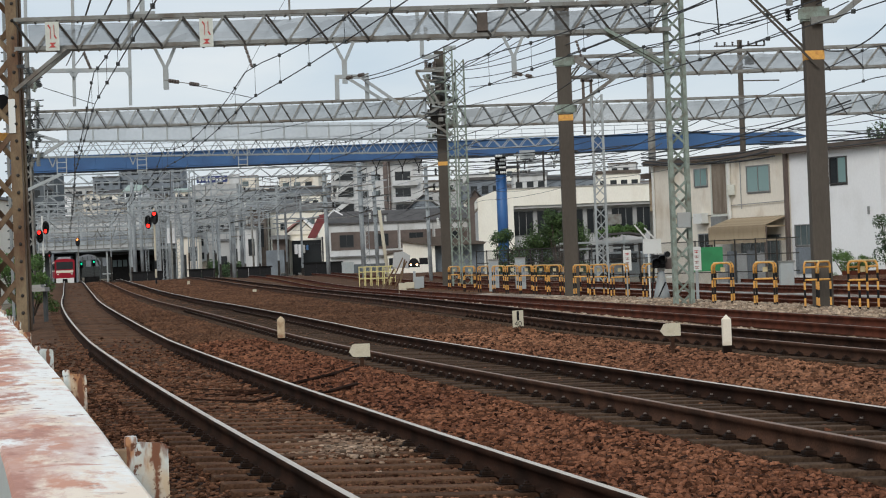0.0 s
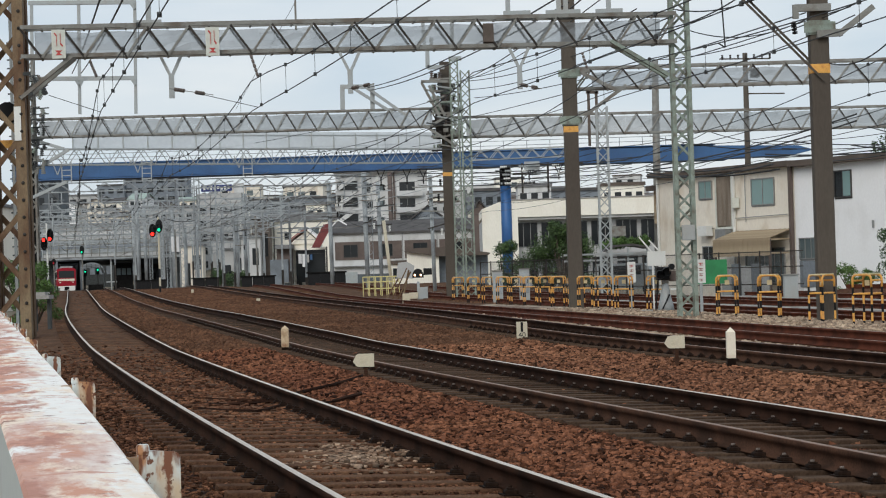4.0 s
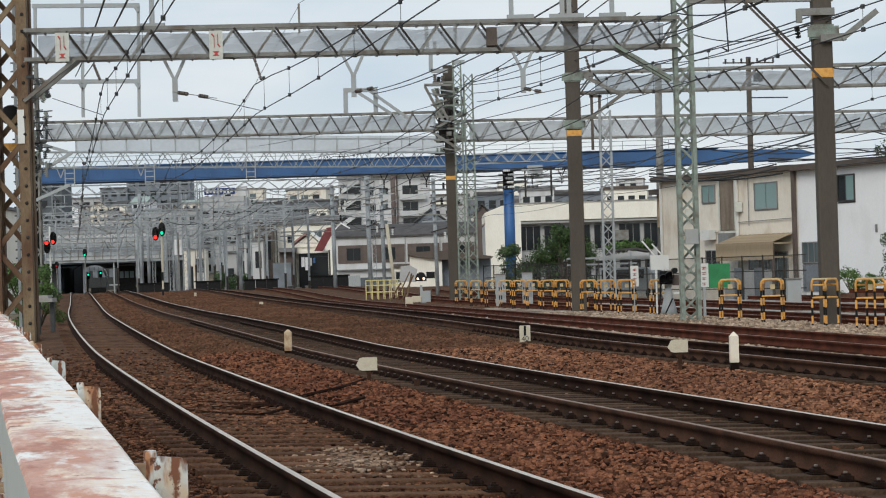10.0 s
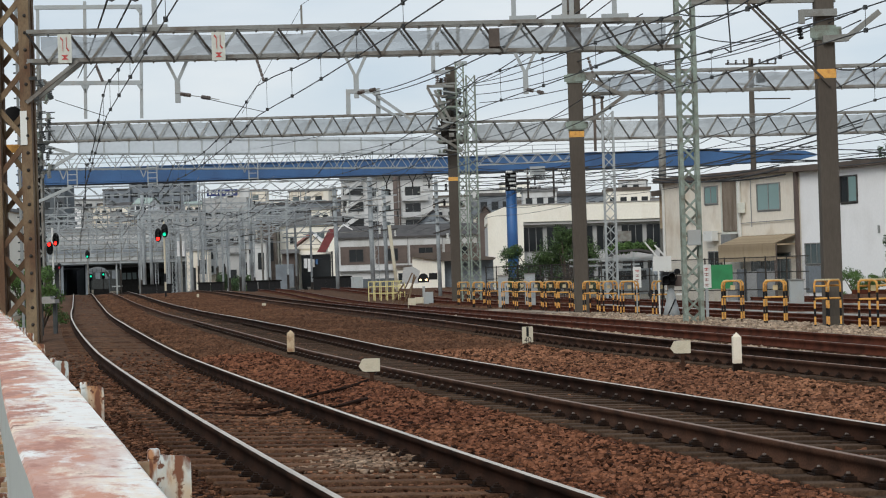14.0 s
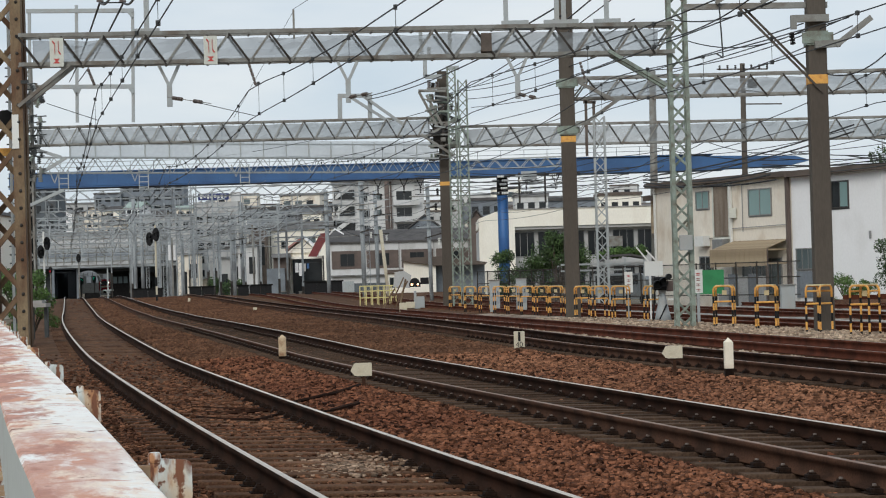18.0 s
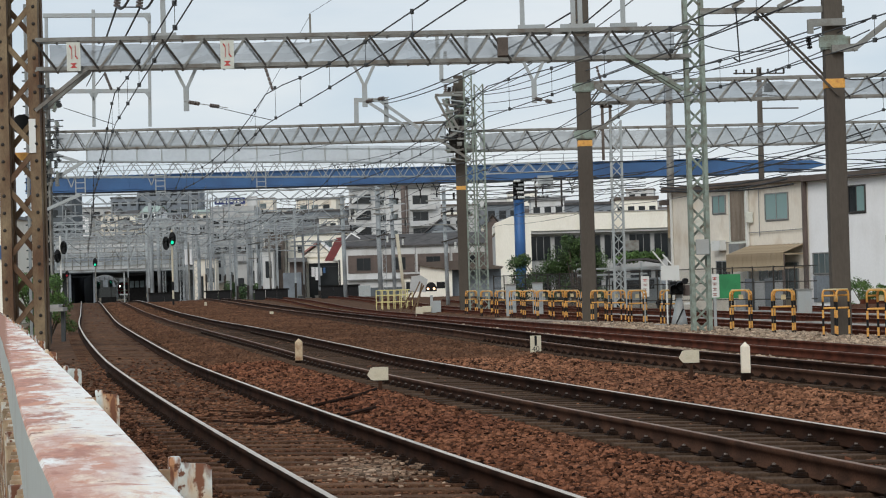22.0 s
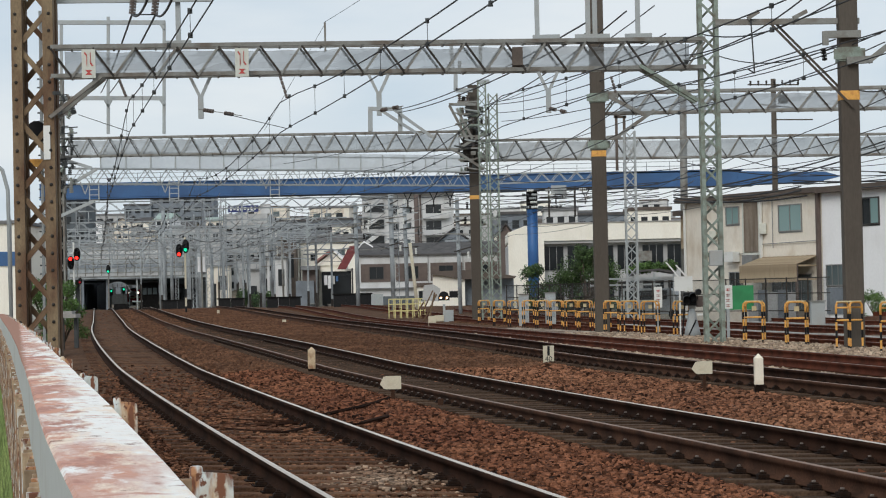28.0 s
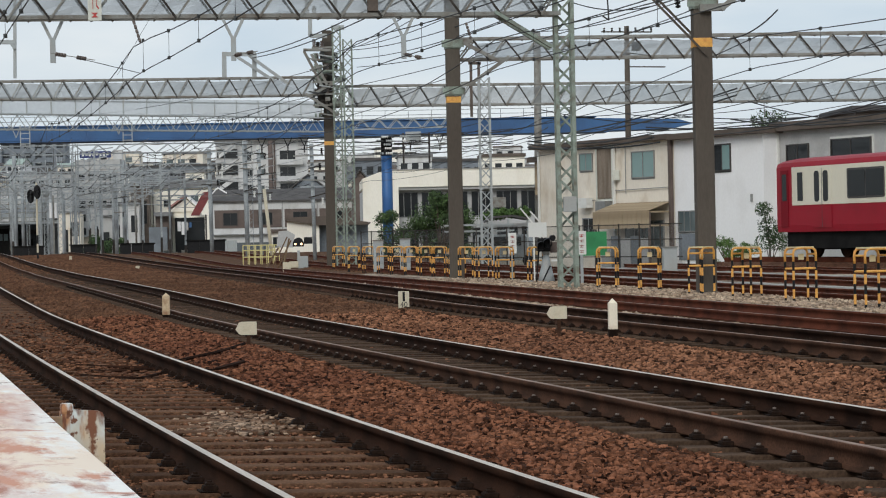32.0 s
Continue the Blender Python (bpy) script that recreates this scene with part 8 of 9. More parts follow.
for z in (0.35, 0.75, 1.05):
    bars(cg, "rail", [((-4.5, 140, z), (-2.6, 138.5, z)), ((-4.25, 141.5, z), (-2.35, 140, z))], 0.06, M_CAGE)
# scrap and tarpaulin at the end of the sidings
sc = thing("scrap_pile", "rusty bars and a grey-blue tarpaulin leaning on a stand", "scrap")
bars(sc, "bar", [((-2.6, 128, -0.3), (-1.7, 128, 1.5)), ((-2.3, 128.2, -0.3), (-1.5, 128, 1.3)), ((-2.0, 127.8, -0.3), (-1.6, 128, 1.4)), ((-2.9, 128.2, -0.2), (-2.2, 128, 0.9))], 0.07, M_MAST)
bm = bmesh.new()
prism(bm, [(-2.3, 1.0), (-1.4, 0.9), (-1.3, 1.6), (-1.7, 1.85), (-2.2, 1.8)], 129, 129.5)
part("tarpaulin", bm, M_HOUSE_GREY, sc, "grey-blue tarpaulin")
# parked van and carport behind the fence
van = thing("parked_van", "dark parked van behind the mesh fence", "van", pose(9.3, 140, -0.5, 0, 0, -20))
bm = bmesh.new()
prism(bm, [(0, 0.35), (4.2, 0.35), (4.2, 1.1), (3.7, 1.2), (3.1, 1.85), (0.1, 1.9), (0, 1.1)], 0, 1.6)
part("body", bm, M_STEEL_PALE, van, "pale grey body")
part("window", boxed(0.3, 2.9, -0.02, 0.0, 1.2, 1.75), M_GLASS_DARK, van)
for x in (0.8, 3.3):
    bm = bmesh.new()
    tube(bm, [(x, -0.05, 0.32), (x, 0.15, 0.32)], 0.32, 16)
    part("wheel", bm, M_BLACK, van)
cp = thing("carport", "open carport with a dark curved roof", "carport")
bm = bmesh.new()
prism(bm, [(9.6, 2.2), (10.2, 2.45), (11.2, 2.5), (12.1, 2.3), (12.1, 2.2), (11.2, 2.38), (10.2, 2.33), (9.6, 2.08)], 134, 138)
part("roof", bm, M_ROOF_DARK, cp)
for x in (9.7, 10.9, 12.0):
    bars(cp, "post", [((x, 134.2, -0.5), (x, 134.2, 2.25))], 0.1, M_STEEL_PALE)
bars(cp, "beam", [((7.2, 133.8, 1.95), (11.2, 133.8, 1.95)), ((7.2, 133.8, 1.6), (11.2, 133.8, 1.6)), ((8.0, 133.8, -0.4), (8.0, 133.8, 2.2))], 0.1, M_STEEL_PALE)
# street lamp and pale building over the railing
sl = thing("street_lamp", "slim grey street lamp beyond the railing", "street lamp")
bm = bmesh.new()
tube(bm, [(-13.55, 70, -0.5), (-13.6, 70, 4.7), (-13.75, 70, 5.3), (-14.1, 70, 5.6), (-14.6, 70, 5.7)], 0.06, 8)
part("pole", bm, M_STEEL_PALE, sl, smooth=True)
bm = bmesh.new()
tube(bm, [(-14.6, 70, 5.7), (-15.2, 70, 5.72)], 0.09, 8)
part("lamp_head", bm, M_STEEL_FAR, sl)
bars(sl, "second_pole", [((-13.95, 72, -0.5), (-13.95, 72, 3.9))], 0.1, M_STEEL_PALE)
lb = building("roadside_building", "pale building with a blue base behind the railing", -40, 150, 0, 11.4, 12, 6.9, M_HOUSE_CREAM)
part("blue_band", boxed(-0.1, 11.5, -0.1, 0, 4.2, 5.1), M_BLUE, lb)
part("roof", boxed(-0.2, 11.6, -0.2, 12.2, 6.9, 7.1), M_ROOF_GREY, lb)

# cables and rubbish lying on the ballast
for k, pts in enumerate((
    [(-3.37, 29.12, -0.13), (-3.03, 28.44, -0.13), (-2.49, 27.75, -0.13), (-2.09, 27.69, -0.14), (-1.95, 28.84, -0.16), (-1.65, 29.49, -0.12), (-1.40, 30.22, -0.10), (-1.23, 31.13, -0.09), (-1.09, 32.36, -0.09)],
    [(-3.09, 27.03, -0.14), (-2.73, 26.19, -0.13), (-2.30, 25.53, -0.13), (-1.97, 25.35, -0.13), (-1.84, 26.57, -0.15), (-1.65, 27.08, -0.16), (-1.27, 26.03, -0.10), (-1.11, 26.67, -0.09), (-0.95, 27.54, -0.09)],
    [(-3.09, 27.72, -0.14), (-2.54, 26.85, -0.13), (-2.20, 26.99, -0.13), (-1.93, 27.36, -0.14)],
)):
    wire("lineside_cable", "black cable lying across the near track", pts, 0.022, n=3, group="ground cables", material=M_RAIL)
for x, y, s in ((-3.15, 20.9, 0.07), (5.1, 71, 0.16), (2.5, 45.5, 0.09), (7.6, 62.9, 0.14)):
    ob = new("litter", mesh_of(boxed(-s, s, -s * 0.6, s * 0.6, 0, s * 0.35, bevel=s * 0.15), "litter", M_WHITE))
    ob.location = (x, y, -0.13 if y < 30 else -0.15)
    tagged(ob, "small scrap of white litter on the ballast", "litter")
# gear inside the brown lattice mast
mg = thing("mast_gear", "black lamp head and orange box on pipes behind the mast", "equipment")
bm = bmesh.new()
tube(bm, [(-10.94, 60.20, 5.74), ((-10.94, 60.20, 5.74)[0], 60.6, (-10.94, 60.20, 5.74)[2])], 0.26, 14)
part("lamp_head", bm, M_BLACK, mg)
part("orange_box", boxed((-11.01, 60.20, 4.90)[0] - 0.12, (-11.01, 60.20, 4.90)[0] + 0.2, 60.1, 60.4, (-11.01, 60.20, 4.81)[2], (-11.01, 60.20, 5.01)[2]), M_YELLOW, mg)
bars(mg, "pipe", [(((-10.89, 60.60, 7.70)[0], 60.6, -0.4), (-10.86, 60.60, 8.88)), (((-10.71, 60.60, 7.70)[0], 60.6, -0.4), (-10.69, 60.60, 8.87))], 0.07, M_STEEL_PALE)
for i in range(34):
    bars(mg, "rung", [(((-10.99, 60.70, 7.71)[0], 60.7, 0.3 + i * 0.22), ((-10.61, 60.70, 7.71)[0], 60.7, 0.3 + i * 0.22))], 0.035, M_DARK_STEEL)
bars(mg, "bracket", [((-10.22, 58.60, 6.56), (-10.03, 58.60, 6.56)), ((-10.21, 58.60, 6.07), (-9.99, 58.60, 6.06))], 0.08, M_DARK_STEEL)
# dark insulators on the mast beyond
ig = thing("insulator_cluster", "dark insulators and brackets on the far lattice mast", "insulator")
rr = random.Random(9)
for i in range(58):
    x, z = -21.85 + rr.uniform(-0.45, 0.8), rr.uniform(7.4, 13.2)
    a = rr.uniform(-0.2, 0.2)
    insulator(ig, (x, 126.9, z), (x + a, 126.9, z - rr.uniform(0.25, 0.5)), rr.uniform(0.07, 0.14), 4, rr.choice((M_DARK_STEEL, M_GREEN_STEEL, M_DARK_STEEL, M_STEEL)))
    if i % 2:
        bars(ig, "bracket", [((-21.95, 126.9, z), (x + 0.3, 126.9, z + 0.05))], 0.06, M_DARK_STEEL)
# cabinets, huts and stacked gear among the far sidings
rr = random.Random(41)
for i in range(30):
    y = rr.uniform(190, 300)
    x = track_x(4, y) + rr.uniform(2.2, 13) if i % 3 else track_x(3, y) + rr.choice((-2.9, 2.0))
    if i % 3 and -10 < x < 6 and 180 < y < 225:
        continue
    w, h_ = rr.uniform(0.35, 0.8), rr.uniform(0.45, 0.95)
    c = thing("lineside_cabinet", "weathered lineside cabinet among the far sidings", "cabinet", pose(x, y, -0.5, 0, 0, rr.uniform(-10, 20)), "far cabinets")
    part("body", boxed(0, w, 0, 0.6, 0.1, h_), rr.choice((M_STEEL, M_DARK_STEEL, M_UNDER, M_ROOF_BROWN)), c)
    part("lid", boxed(-0.05, w + 0.05, -0.05, 0.65, h_, h_ + 0.08), M_STEEL, c)
    part("plinth", boxed(-0.05, w + 0.05, -0.05, 0.65, -0.1, 0.1), M_CONCRETE, c)
# slab bench by the bush
sb2 = thing("stone_stand", "weathered pale slab on short posts beside the bush", "stand")
part("slab", boxed((-11.41, 66.00, 0.92)[0], (-10.90, 66.00, 0.91)[0], 65.6, 66.4, (-11.22, 66.00, 0.87)[2], (-11.22, 66.00, 0.98)[2]), M_CONCRETE, sb2)
part("slab", boxed((-11.28, 66.00, 0.92)[0], (-11.03, 66.00, 0.91)[0], 65.7, 66.3, (-11.22, 66.00, 0.98)[2], (-11.22, 66.00, 1.06)[2]), M_CONCRETE, sb2)
for u in (-0.2, 0.2):
    part("post", boxed((-11.16, 66.00, 0.92)[0] + u - 0.05, (-11.16, 66.00, 0.92)[0] + u + 0.05, 65.9, 66.1, -0.5, (-11.22, 66.00, 0.87)[2]), M_DARK_STEEL, sb2)

# bushes by the black walls, white paddle boards and silver bin
bush("bush", "dark green shrub behind the black walls", clumps((-34.53, 352.00, 2.58)[0], (-31.14, 352.00, 2.47)[0], 353, 0.6, 2.1, 12, 0.55, 51), 1700, 0.13, 52, M_LEAF_DARK)
pb = thing("paddle_boards", "pair of white rounded boards on a mast", "board")
for u in ((-25.92, 230.00, 4.70), (-25.42, 230.00, 4.68)):
    bm = bmesh.new()
    tube(bm, [(u[0], 230, u[2] - 0.75), (u[0], 230, u[2] - 0.6), (u[0], 230, u[2] + 0.6), (u[0], 230, u[2] + 0.75)], 0.15, 10)
    part("board", bm, M_HOUSE_WHITE, pb)
bars(pb, "post", [(((-25.69, 230.00, 4.69)[0], 230.2, -0.5), ((-25.69, 230.00, 4.69)[0], 230.2, (-25.65, 230.00, 6.13)[2]))], 0.14, M_STEEL)
sbx = thing("corrugated_bin", "silver corrugated bin at the end of the black wall", "bin")
for i in range(5):
    x = (-12.46, 316.00, 0.70)[0] + i * 0.32
    part("sheet", boxed(x, x + 0.3, 316, 316.5, -0.5, (-11.68, 316.00, 1.43)[2]), M_STEEL_PALE, sbx)
# feeder wires and insulators round the blue column
for z, r in ((8.9, 0.04), (9.25, 0.03), (9.55, 0.045), (9.9, 0.03), (8.5, 0.03), (10.1, 0.035)):
    wire("feeder_wire", "dark feeder wire passing the blue column", [(-1.5, 199, z + 0.1), (6.0, 199.5, z), (16.5, 196, z + 0.15)], r, 0.12, n=8)
fi = thing("feeder_insulators", "white insulators strung along dark feeder wires", "insulator")
rr = random.Random(71)
for i in range(26):
    x, z = rr.choice((5.7, 6.3, 7.8, 8.4, 10.4, 13.5)) + rr.uniform(-0.5, 0.5), rr.choice((8.5, 8.9, 9.25, 9.55, 9.9))
    insulator(fi, (x - 0.3, 199.0, z), (x + 0.3, 199.0, z), 0.11, 4, rr.choice((M_WHITE, M_DARK_STEEL, M_STEEL_PALE)))
for x in (7.4, 9.6, 11.9):
    bars(fi, "post", [((x, 199.2, 7.6), (x, 199.2, 10.2))], 0.16, M_STEEL_DARK)
bars(fi, "arm", [((6.6, 199.2, 10.0), (12.6, 199.0, 10.05)), ((6.6, 199.2, 9.3), (9.6, 199.0, 9.35))], 0.12, M_STEEL_DARK)
part("pale_box", boxed(7.6, 8.9, 198.9, 199.4, 9.6, 10.3), M_STEEL_PALE, fi)

bush("shrub", "bright green shrub over the carport roof", clumps(9.5, 12.2, 136.5, 2.45, 2.75, 16, 0.4, 61), 3200, 0.09, 62, M_LEAF, base_z=2.5)
bush("shrub", "weeds against the white house", clumps(17.6, 18.9, 103.6, -0.2, 0.9, 9, 0.3, 63), 900, 0.06, 64, M_LEAF)
# pale cable troughs along the sidings
ct = thing("cable_trough", "pale concrete cable trough along the sidings", "trough", kind="structure")
trough = mesh_of(boxed(-0.16, 0.16, -0.98, 0.98, -0.3, -0.1, bevel=0.012), "trough_lid", M_CONCRETE)
for i in range(26):
    for k, o in ((6, -2.1), (7, -2.4)):
        y = 46 + i * 2
        part("trough_lid", trough, None, ct, at=pose(track_x(k, y) + o, y, 0.01 * (i % 3), 0, 0, math.degrees(-math.atan(track_slope(k, y))) + (i * 7 % 3) - 1))
# pipework, meters and wires on the house fronts
pw = thing("house_pipes", "thin pipes and cables running over the house fronts", "pipework")
ca, sa = math.cos(radians(A)), math.sin(radians(A))
def on_front(x, z, o=0.09):
    return (10.98 + x * ca + o * sa, 121.8 + x * sa - o * ca, z)
for x0, z0, x1, z1 in ((3.3, 2.9, 7.4, 3.0), (8.3, 3.4, 12.8, 3.45), (4.4, 0.2, 4.4, 5.4), (9.2, 3.2, 9.2, 5.5)):
    bars(pw, "pipe", [(on_front(x0, z0), on_front(x1, z1))], 0.035, M_FRAME if z0 > 3 else M_STEEL)
for x, z in ((4.0, 3.7), (8.5, 3.9)):
    q = on_front(x, z, 0.2)
    part("meter_box", boxed(q[0] - 0.18, q[0] + 0.18, q[1] - 0.1, q[1] + 0.1, z, z + 0.5, bevel=0.02), M_SIGN_WHITE, pw)

# brackets, insulators and crossarms on the yard poles
yp = thing("pole_brackets", "dark insulators and short arms on the yard poles", "bracket")
rr = random.Random(83)
for p in ((-5.20, 170.00, 8.57), (-4.31, 175.00, 8.13), (-8.66, 190.00, 8.80), (-0.33, 150.00, 7.45), (-19.81, 242.00, 9.86), (-20.55, 240.00, 8.07)):
    for i in range(7):
        z = p[2] - 0.3 - i * rr.uniform(0.35, 0.6)
        w = rr.uniform(0.4, 1.4)
        bars(yp, "arm", [((p[0] - w * rr.random(), p[1] - 0.25, z), (p[0] + w, p[1] - 0.25, z + rr.uniform(-0.1, 0.3)))], 0.08, rr.choice((M_STEEL, M_STEEL_DARK, M_STEEL_FAR)))
        if i % 2 == 0:
            insulator(yp, (p[0] + w * 0.8, p[1] - 0.25, z), (p[0] + w * 0.8, p[1] - 0.25, z - 0.45), 0.08, 4, rr.choice((M_UNDER, M_DARK_STEEL, M_WHITE)))
# dark hangers under the blue bridge
hb = thing("bridge_hangers", "black V-shaped insulator hangers under the blue bridge", "hanger")
for x in (-4.6, -2.4, -1.0, 1.2, 8.0, 10.5):
    bars(hb, "leg", [((x - 0.35, 199.3, 10.0), (x, 199.3, 9.25)), ((x + 0.35, 199.3, 10.0), (x, 199.3, 9.25))], 0.08, M_UNDER)
    insulator(hb, (x, 199.3, 9.25), (x, 199.3, 8.7), 0.07, 4, M_UNDER)
# hazy tangle of slanting wires and arms beyond the bridge
rr = random.Random(97)
for i in range(46):
    y = rr.uniform(205, 300)
    x = rr.uniform(-0.115, -0.02) * y
    z = rr.uniform(5.5, 11.0)
    dx = rr.uniform(2, 9) * rr.choice((-1, 1))
    wire("cross_wire", "pale cross-span wire among the far masts", [(x, y, z), (x + dx, y + rr.uniform(-6, 6), z + rr.uniform(-0.5, 1.6))], rr.uniform(0.02, 0.04), 0.2, n=4, group="far wires", material=rr.choice((M_STEEL_FAR, M_STEEL, M_WIRE)))

for a, b, r in (((13.71, 95.00, 5.20), (10.10, 112.00, 5.51), 0.04), ((13.72, 95.00, 5.36), (10.11, 112.00, 5.81), 0.03), ((13.96, 95.00, 4.99), (10.10, 112.00, 5.68), 0.035), ((14.45, 80.00, 6.21), (10.11, 112.00, 5.95), 0.03), ((14.44, 80.00, 5.98), (10.11, 112.00, 5.78), 0.03)):
    wire("service_cable", "thick dark service cable sagging toward the houses", [a, b], r, 0.25)

for a, b, r in (((13.40, 95.00, 5.47), (22.14, 88.00, 6.19), 0.022), ((13.41, 95.00, 5.61), (22.14, 88.00, 5.76), 0.026), ((14.11, 92.00, 5.92), (21.63, 86.00, 5.83), 0.02), ((16.55, 100.00, 5.45), (20.13, 80.00, 5.90), 0.024), ((17.79, 100.00, 6.11), (22.64, 90.00, 5.64), 0.03), ((14.55, 98.00, 5.97), (21.13, 84.00, 5.82), 0.018), ((16.68, 90.00, 6.32), (24.15, 96.00, 5.74), 0.022)):
    wire("service_cable", "dark service cable over the house roofs", [a, b], r, 0.3)
# ---- sleepers and ballast, piece by piece ----
def sleepers(k, y0, y1, step, near, material, clips):
    t = TRACKS[k]
    tilt = -math.degrees(math.atan(CANT.get(k, 0) / 1.5))
    bm = bmesh.new()
    box(bm, -1.15, 1.15, -0.11, 0.11, -0.33, -0.158, bevel=0.012)
    me = mesh_of(bm, "sleeper", material)
    plate = bmesh.new()
    for s in (-1, 1):
        box(plate, s * 0.75 - 0.16, s * 0.75 + 0.16, -0.08, 0.08, -0.160, -0.148)
    plate_me = mesh_of(plate, "base_plate", M_PAD)
    clip = bmesh.new()
    box(clip, 0.052, 0.14, -0.05, 0.05, -0.16, -0.118, bevel=0.016)
    box(clip, 0.07, 0.125, -0.03, 0.03, -0.125, -0.104, bevel=0.01)
    tube(clip, [(0.1, 0, -0.108), (0.1, 0, -0.092)], 0.015, 7)
    # paler bolt tops on track 2: small glints put into the colour
    for f in clip.faces:
        f.material_index = 1 if f.calc_center_median().z > -0.1005 else 0
    clip_me = mesh_of(clip, "rail_clip", M_PAD, M_CLIP if k == 2 else M_PAD)
    rs = random.Random(k)
    ys = stations(k, y0, y1, step)
    for i, y in enumerate(ys[:near]):
        p, n = track_frame(k, y)
        a = math.degrees(math.atan2(n.y, n.x)) + rs.uniform(-1.2, 1.2)
        s = part("sleeper", me, None, t, at=pose(p.x, p.y, p.z + CANT.get(k, 0) / 2 + rs.uniform(-0.006, 0.004), 0, -tilt, a))
        if i < clips:
            part("base_plate", plate_me, None, s)
            for q in (-0.75, 0.75):
                part("rail_clip", clip_me, None, s, at=pose(q, 0, 0))
                part("rail_clip", clip_me, None, s, at=pose(q, 0, 0, 0, 0, 180))
    rest = ys[near:]
    if rest:
        vs, fs = [], []
        for y in rest:
            p, n = track_frame(k, y)
            u = Vector((-n.y, n.x, 0))
            b = len(vs)
            for z in (-0.3, -0.16):
                for sx, sy in ((-1.15, -0.11), (1.15, -0.11), (1.15, 0.11), (-1.15, 0.11)):
                    q = p + n * sx + u * sy
                    vs.append((q.x, q.y, q.z + z))
            fs += [(b + 4, b + 5, b + 6, b + 7), (b, b + 1, b + 5, b + 4), (b + 1, b + 2, b + 6, b + 5), (b + 2, b + 3, b + 7, b + 6), (b + 3, b, b + 4, b + 7)]
        ob = part("far_sleepers", from_arrays("far_sleepers", np.array(vs), np.array(fs), material), None, t)
        ob["kind"] = "stuff"


sleepers(1, 8, 300, 0.57, 170, M_SLEEPER, 60)
sleepers(2, 10, 300, 0.57, 170, M_SLEEPER_CON, 110)
sleepers(3, 20, 200, 0.6, 120, M_SLEEPER_CON, 60)
sleepers(4, 26, 200, 0.6, 100, M_SLEEPER, 0)
for k, far_end in ((5, 160), (6, 150), (7, 98)):
    sleepers(k, 40, far_end, 0.62, 60, M_SLEEPER, 0)


def stones(name, label, n0, y0, y1, material, seed, lo, hi, half=0.027):
    """Loose stones on the bed, coarser with distance."""
    rs = np.random.RandomState(seed)
    P = []
    edges = np.geomspace(y0, y1, 60)
    for a, b in zip(edges, edges[1:]):
        ym = (a + b) / 2
        xa, xb = max(-0.215 * ym - 0.6, lo(ym)), min(0.27 * ym + 0.6, hi(ym))
        if xb <= xa:
            continue
        n = int(n0 * min(1.0, (15 / ym) ** 1.45) * (xb - xa) * (b - a))
        P.append(np.stack([rs.uniform(xa, xb, n), rs.uniform(a, b, n)], 1))
    P = np.concatenate(P)
    x, y = P[:, 0], P[:, 1]
    keep = np.ones(len(x), bool)
    low = np.zeros(len(x))
    for k in (1, 2, 3, 4):
        d = x - line_x(k, y)
        slope = 0.2
        d = np.abs(d) * math.cos(slope)
        keep &= ~((np.abs(d - 0.75) < 0.17))
        inside = d < 1.18
        keep &= ~(inside & (rs.rand(len(x)) < (0.9 if k == 1 else 0.5)))
        low = np.where(inside, -0.012, low)
    x, y, low = x[keep], y[keep], low[keep]
    n = len(x)
    s = half * np.clip(1 + (y - 14) * 0.014, 0.8, 3.0) * rs.uniform(0.6, 1.35, n)
    z = bed_z(x, y) + s * 0.35 + low + rs.uniform(-0.01, 0.012, n)
    base = np.array([(-1, -1, -1), (1, -1, -1), (1, 1, -1), (-1, 1, -1), (-1, -1, 1), (1, -1, 1), (1, 1, 1), (-1, 1, 1)], float)
    v = base[None] * rs.uniform(0.45, 1.15, (n, 8, 3)) * np.stack([rs.uniform(0.7, 1.4, n), rs.uniform(0.7, 1.4, n), rs.uniform(0.5, 0.9, n)], 1)[:, None]
    a, c = rs.uniform(0, 6.28, n), rs.uniform(-0.7, 0.7, n)
    ca, sa, cc, sc = np.cos(a)[:, None], np.sin(a)[:, None], np.cos(c)[:, None], np.sin(c)[:, None]
    vx, vy, vz = v[..., 0], v[..., 1], v[..., 2]
    vy, vz = vy * cc - vz * sc, vy * sc + vz * cc
    vx, vy = vx * ca - vy * sa, vx * sa + vy * ca
    v = np.stack([vx, vy, vz], -1) * s[:, None, None] + np.stack([x, y, z], 1)[:, None]
    q = np.array([(0, 3, 2, 1), (4, 5, 6, 7), (0, 1, 5, 4), (1, 2, 6, 5), (2, 3, 7, 6), (3, 0, 4, 7)])
    f = (q[None] + (np.arange(n) * 8)[:, None, None]).reshape(-1, 4)
    me = from_arrays(name, v.reshape(-1, 3), f, material)
    tagged(new(name, me), label, "ballast", kind="stuff")


MIDDLE = (lambda y: track_x(1, y) - 0.5, lambda y: track_x(2, y) + 0.4, lambda y: track_x(3, y) + 1.5)
stones("ballast_stones", "reddish brown broken ballast stones", 900, 10, 46, M_STONE, 21, MIDDLE[0], MIDDLE[1], 0.0185)
stones("ballast_stones", "tan broken ballast stones between the middle tracks", 900, 10, 46, M_STONE_TAN, 23, MIDDLE[1], MIDDLE[2], 0.0185)
stones("ballast_stones", "dull brown ballast stones far along the tracks", 740, 46, 190, M_STONE_FAR, 25, MIDDLE[0], MIDDLE[2], 0.0185)


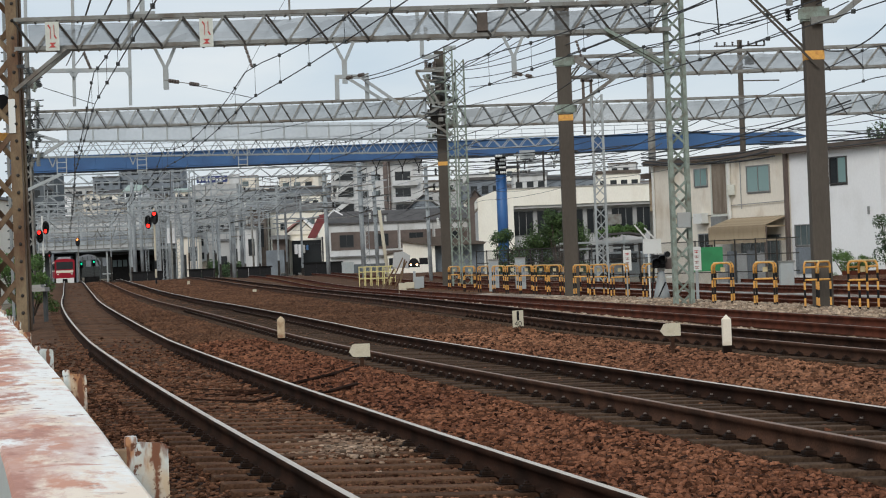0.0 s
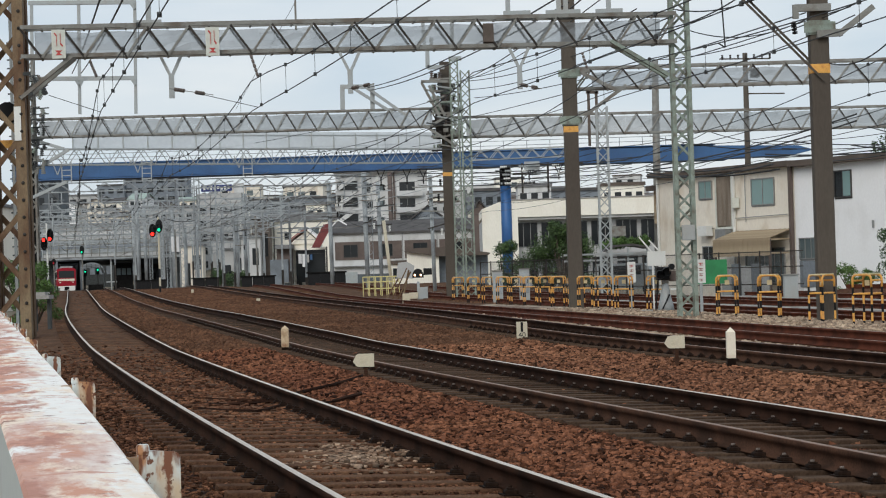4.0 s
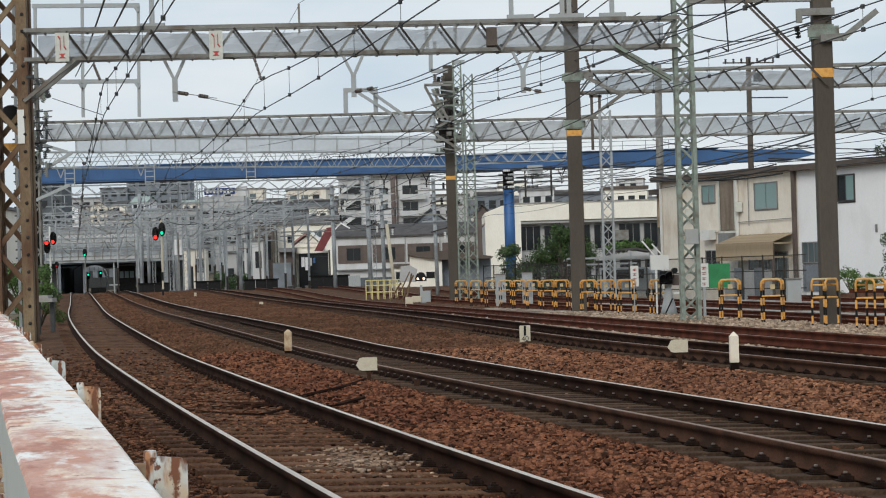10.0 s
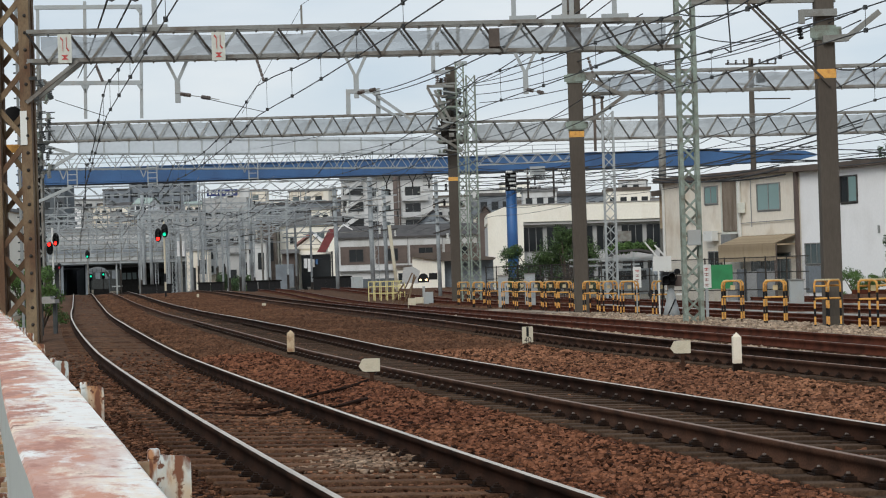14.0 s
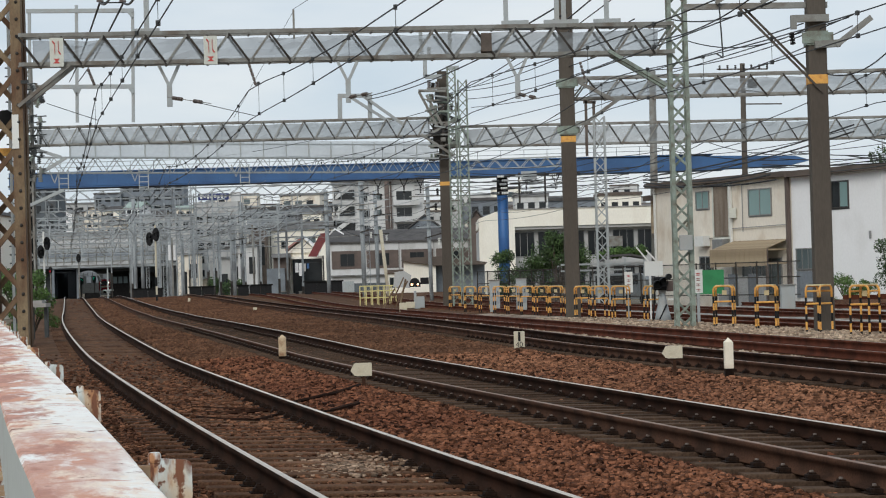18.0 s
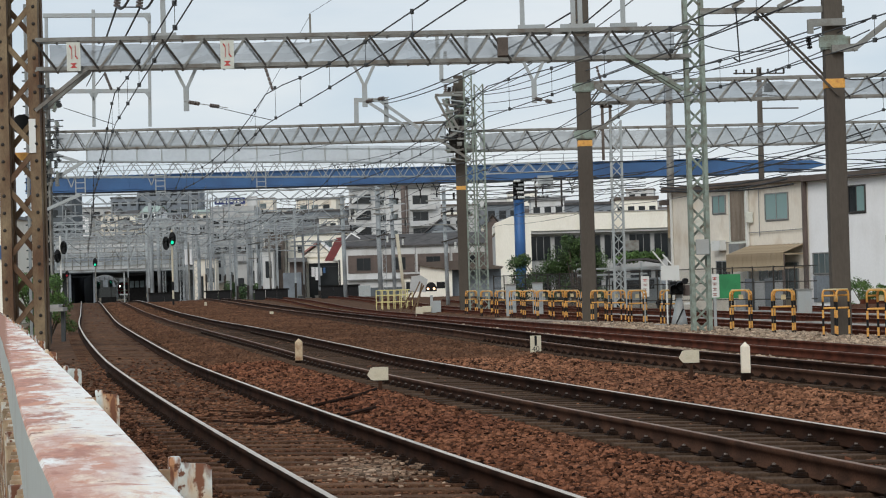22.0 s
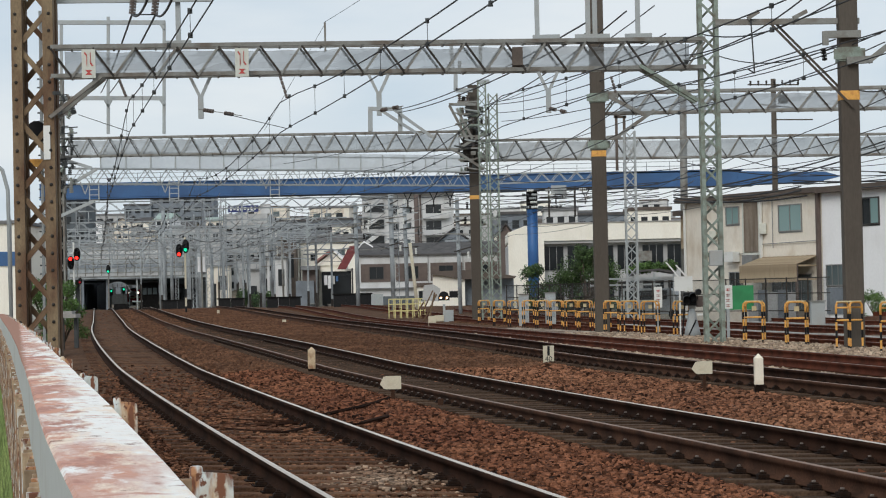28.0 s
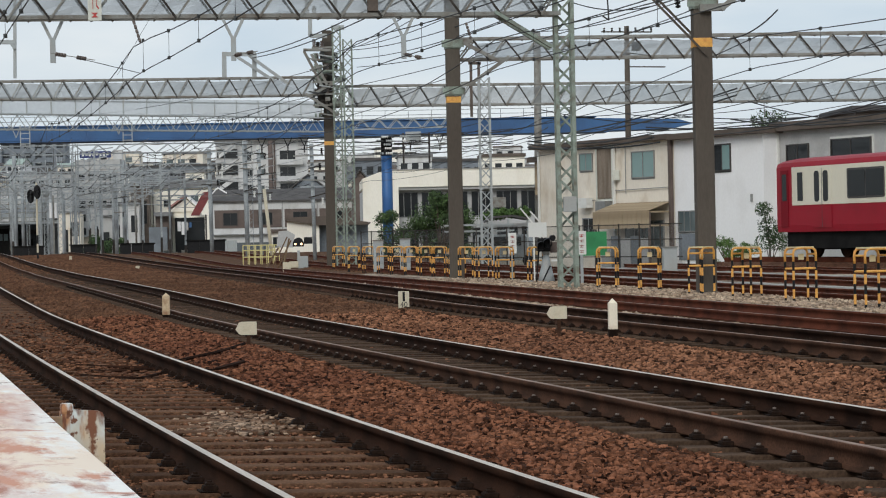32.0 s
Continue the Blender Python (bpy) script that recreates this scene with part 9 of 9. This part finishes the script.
def chippings():
    """Small earthy chips between the sleepers of the near track."""
    rs = np.random.RandomState(78)
    n = 46000
    y = 9 * (52 / 9) ** rs.rand(n)
    off = rs.uniform(-2.3, 1.25, n)
    keep = (np.abs(np.abs(off) - 0.75) > 0.09) & (rs.rand(n) < np.clip((52 - y) / 34, 0, 0.9))
    y, off = y[keep], off[keep]
    n = len(y)
    x = line_x(1, y) + off
    s = rs.uniform(0.006, 0.017, n) * np.clip(y / 17, 0.8, 1.6)
    z = bed_z(x, y) + rs.uniform(0.0, 0.034, n) + 0.03 * np.clip((y - 19) / 14, 0, 1)
    base = np.array([(-1, -1, -1), (1, -1, -1), (1, 1, -1), (-1, 1, -1), (-1, -1, 1), (1, -1, 1), (1, 1, 1), (-1, 1, 1)], float)
    v = base[None] * rs.uniform(0.35, 1.2, (n, 8, 3)) * (s[:, None, None] * np.array([1.3, 1.0, 0.6])) + np.stack([x, y, z], 1)[:, None]
    q = np.array([(0, 3, 2, 1), (4, 5, 6, 7), (0, 1, 5, 4), (1, 2, 6, 5), (2, 3, 7, 6), (3, 0, 4, 7)])
    f = (q[None] + (np.arange(n) * 8)[:, None, None]).reshape(-1, 4)
    tagged(new("earthy_chippings", from_arrays("earthy_chippings", v.reshape(-1, 3), f, M_CHIP)), "small brown chippings between the near sleepers", "ballast", kind="stuff")


chippings()
stones("pale_stones", "pale grey stones between the sidings", 380, 24, 80, M_STONE_GREY, 22, lambda y: track_x(3, y) + 1.35, lambda y: track_x(4, y) + 5, 0.024)


def pale_patch():
    """A patch of pale broken stone between the near rails."""
    rs = np.random.RandomState(77)
    n = 760
    cx, cy = (-0.77, 18.79, -0.15)[:2]
    x = cx + rs.normal(0, 0.26, n)
    y = cy + rs.normal(0, 0.7, n)
    s = rs.uniform(0.007, 0.022, n)
    base = np.array([(-1, -1, -1), (1, -1, -1), (1, 1, -1), (-1, 1, -1), (-1, -1, 1), (1, -1, 1), (1, 1, 1), (-1, 1, 1)], float)
    v = base[None] * rs.uniform(0.3, 1.25, (n, 8, 3)) * (s[:, None, None] * np.array([1.3, 1.0, 0.6])) + np.stack([x, y, np.full(n, -0.142)], 1)[:, None]
    q = np.array([(0, 3, 2, 1), (4, 5, 6, 7), (0, 1, 5, 4), (1, 2, 6, 5), (2, 3, 7, 6), (3, 0, 4, 7)])
    f = (q[None] + (np.arange(n) * 8)[:, None, None]).reshape(-1, 4)
    tagged(new("pale_chippings", from_arrays("pale_chippings", v.reshape(-1, 3), f, M_STONE_PATCH)), "patch of pale stone chippings between the rails", "stones", kind="stuff")


pale_patch()
motions()
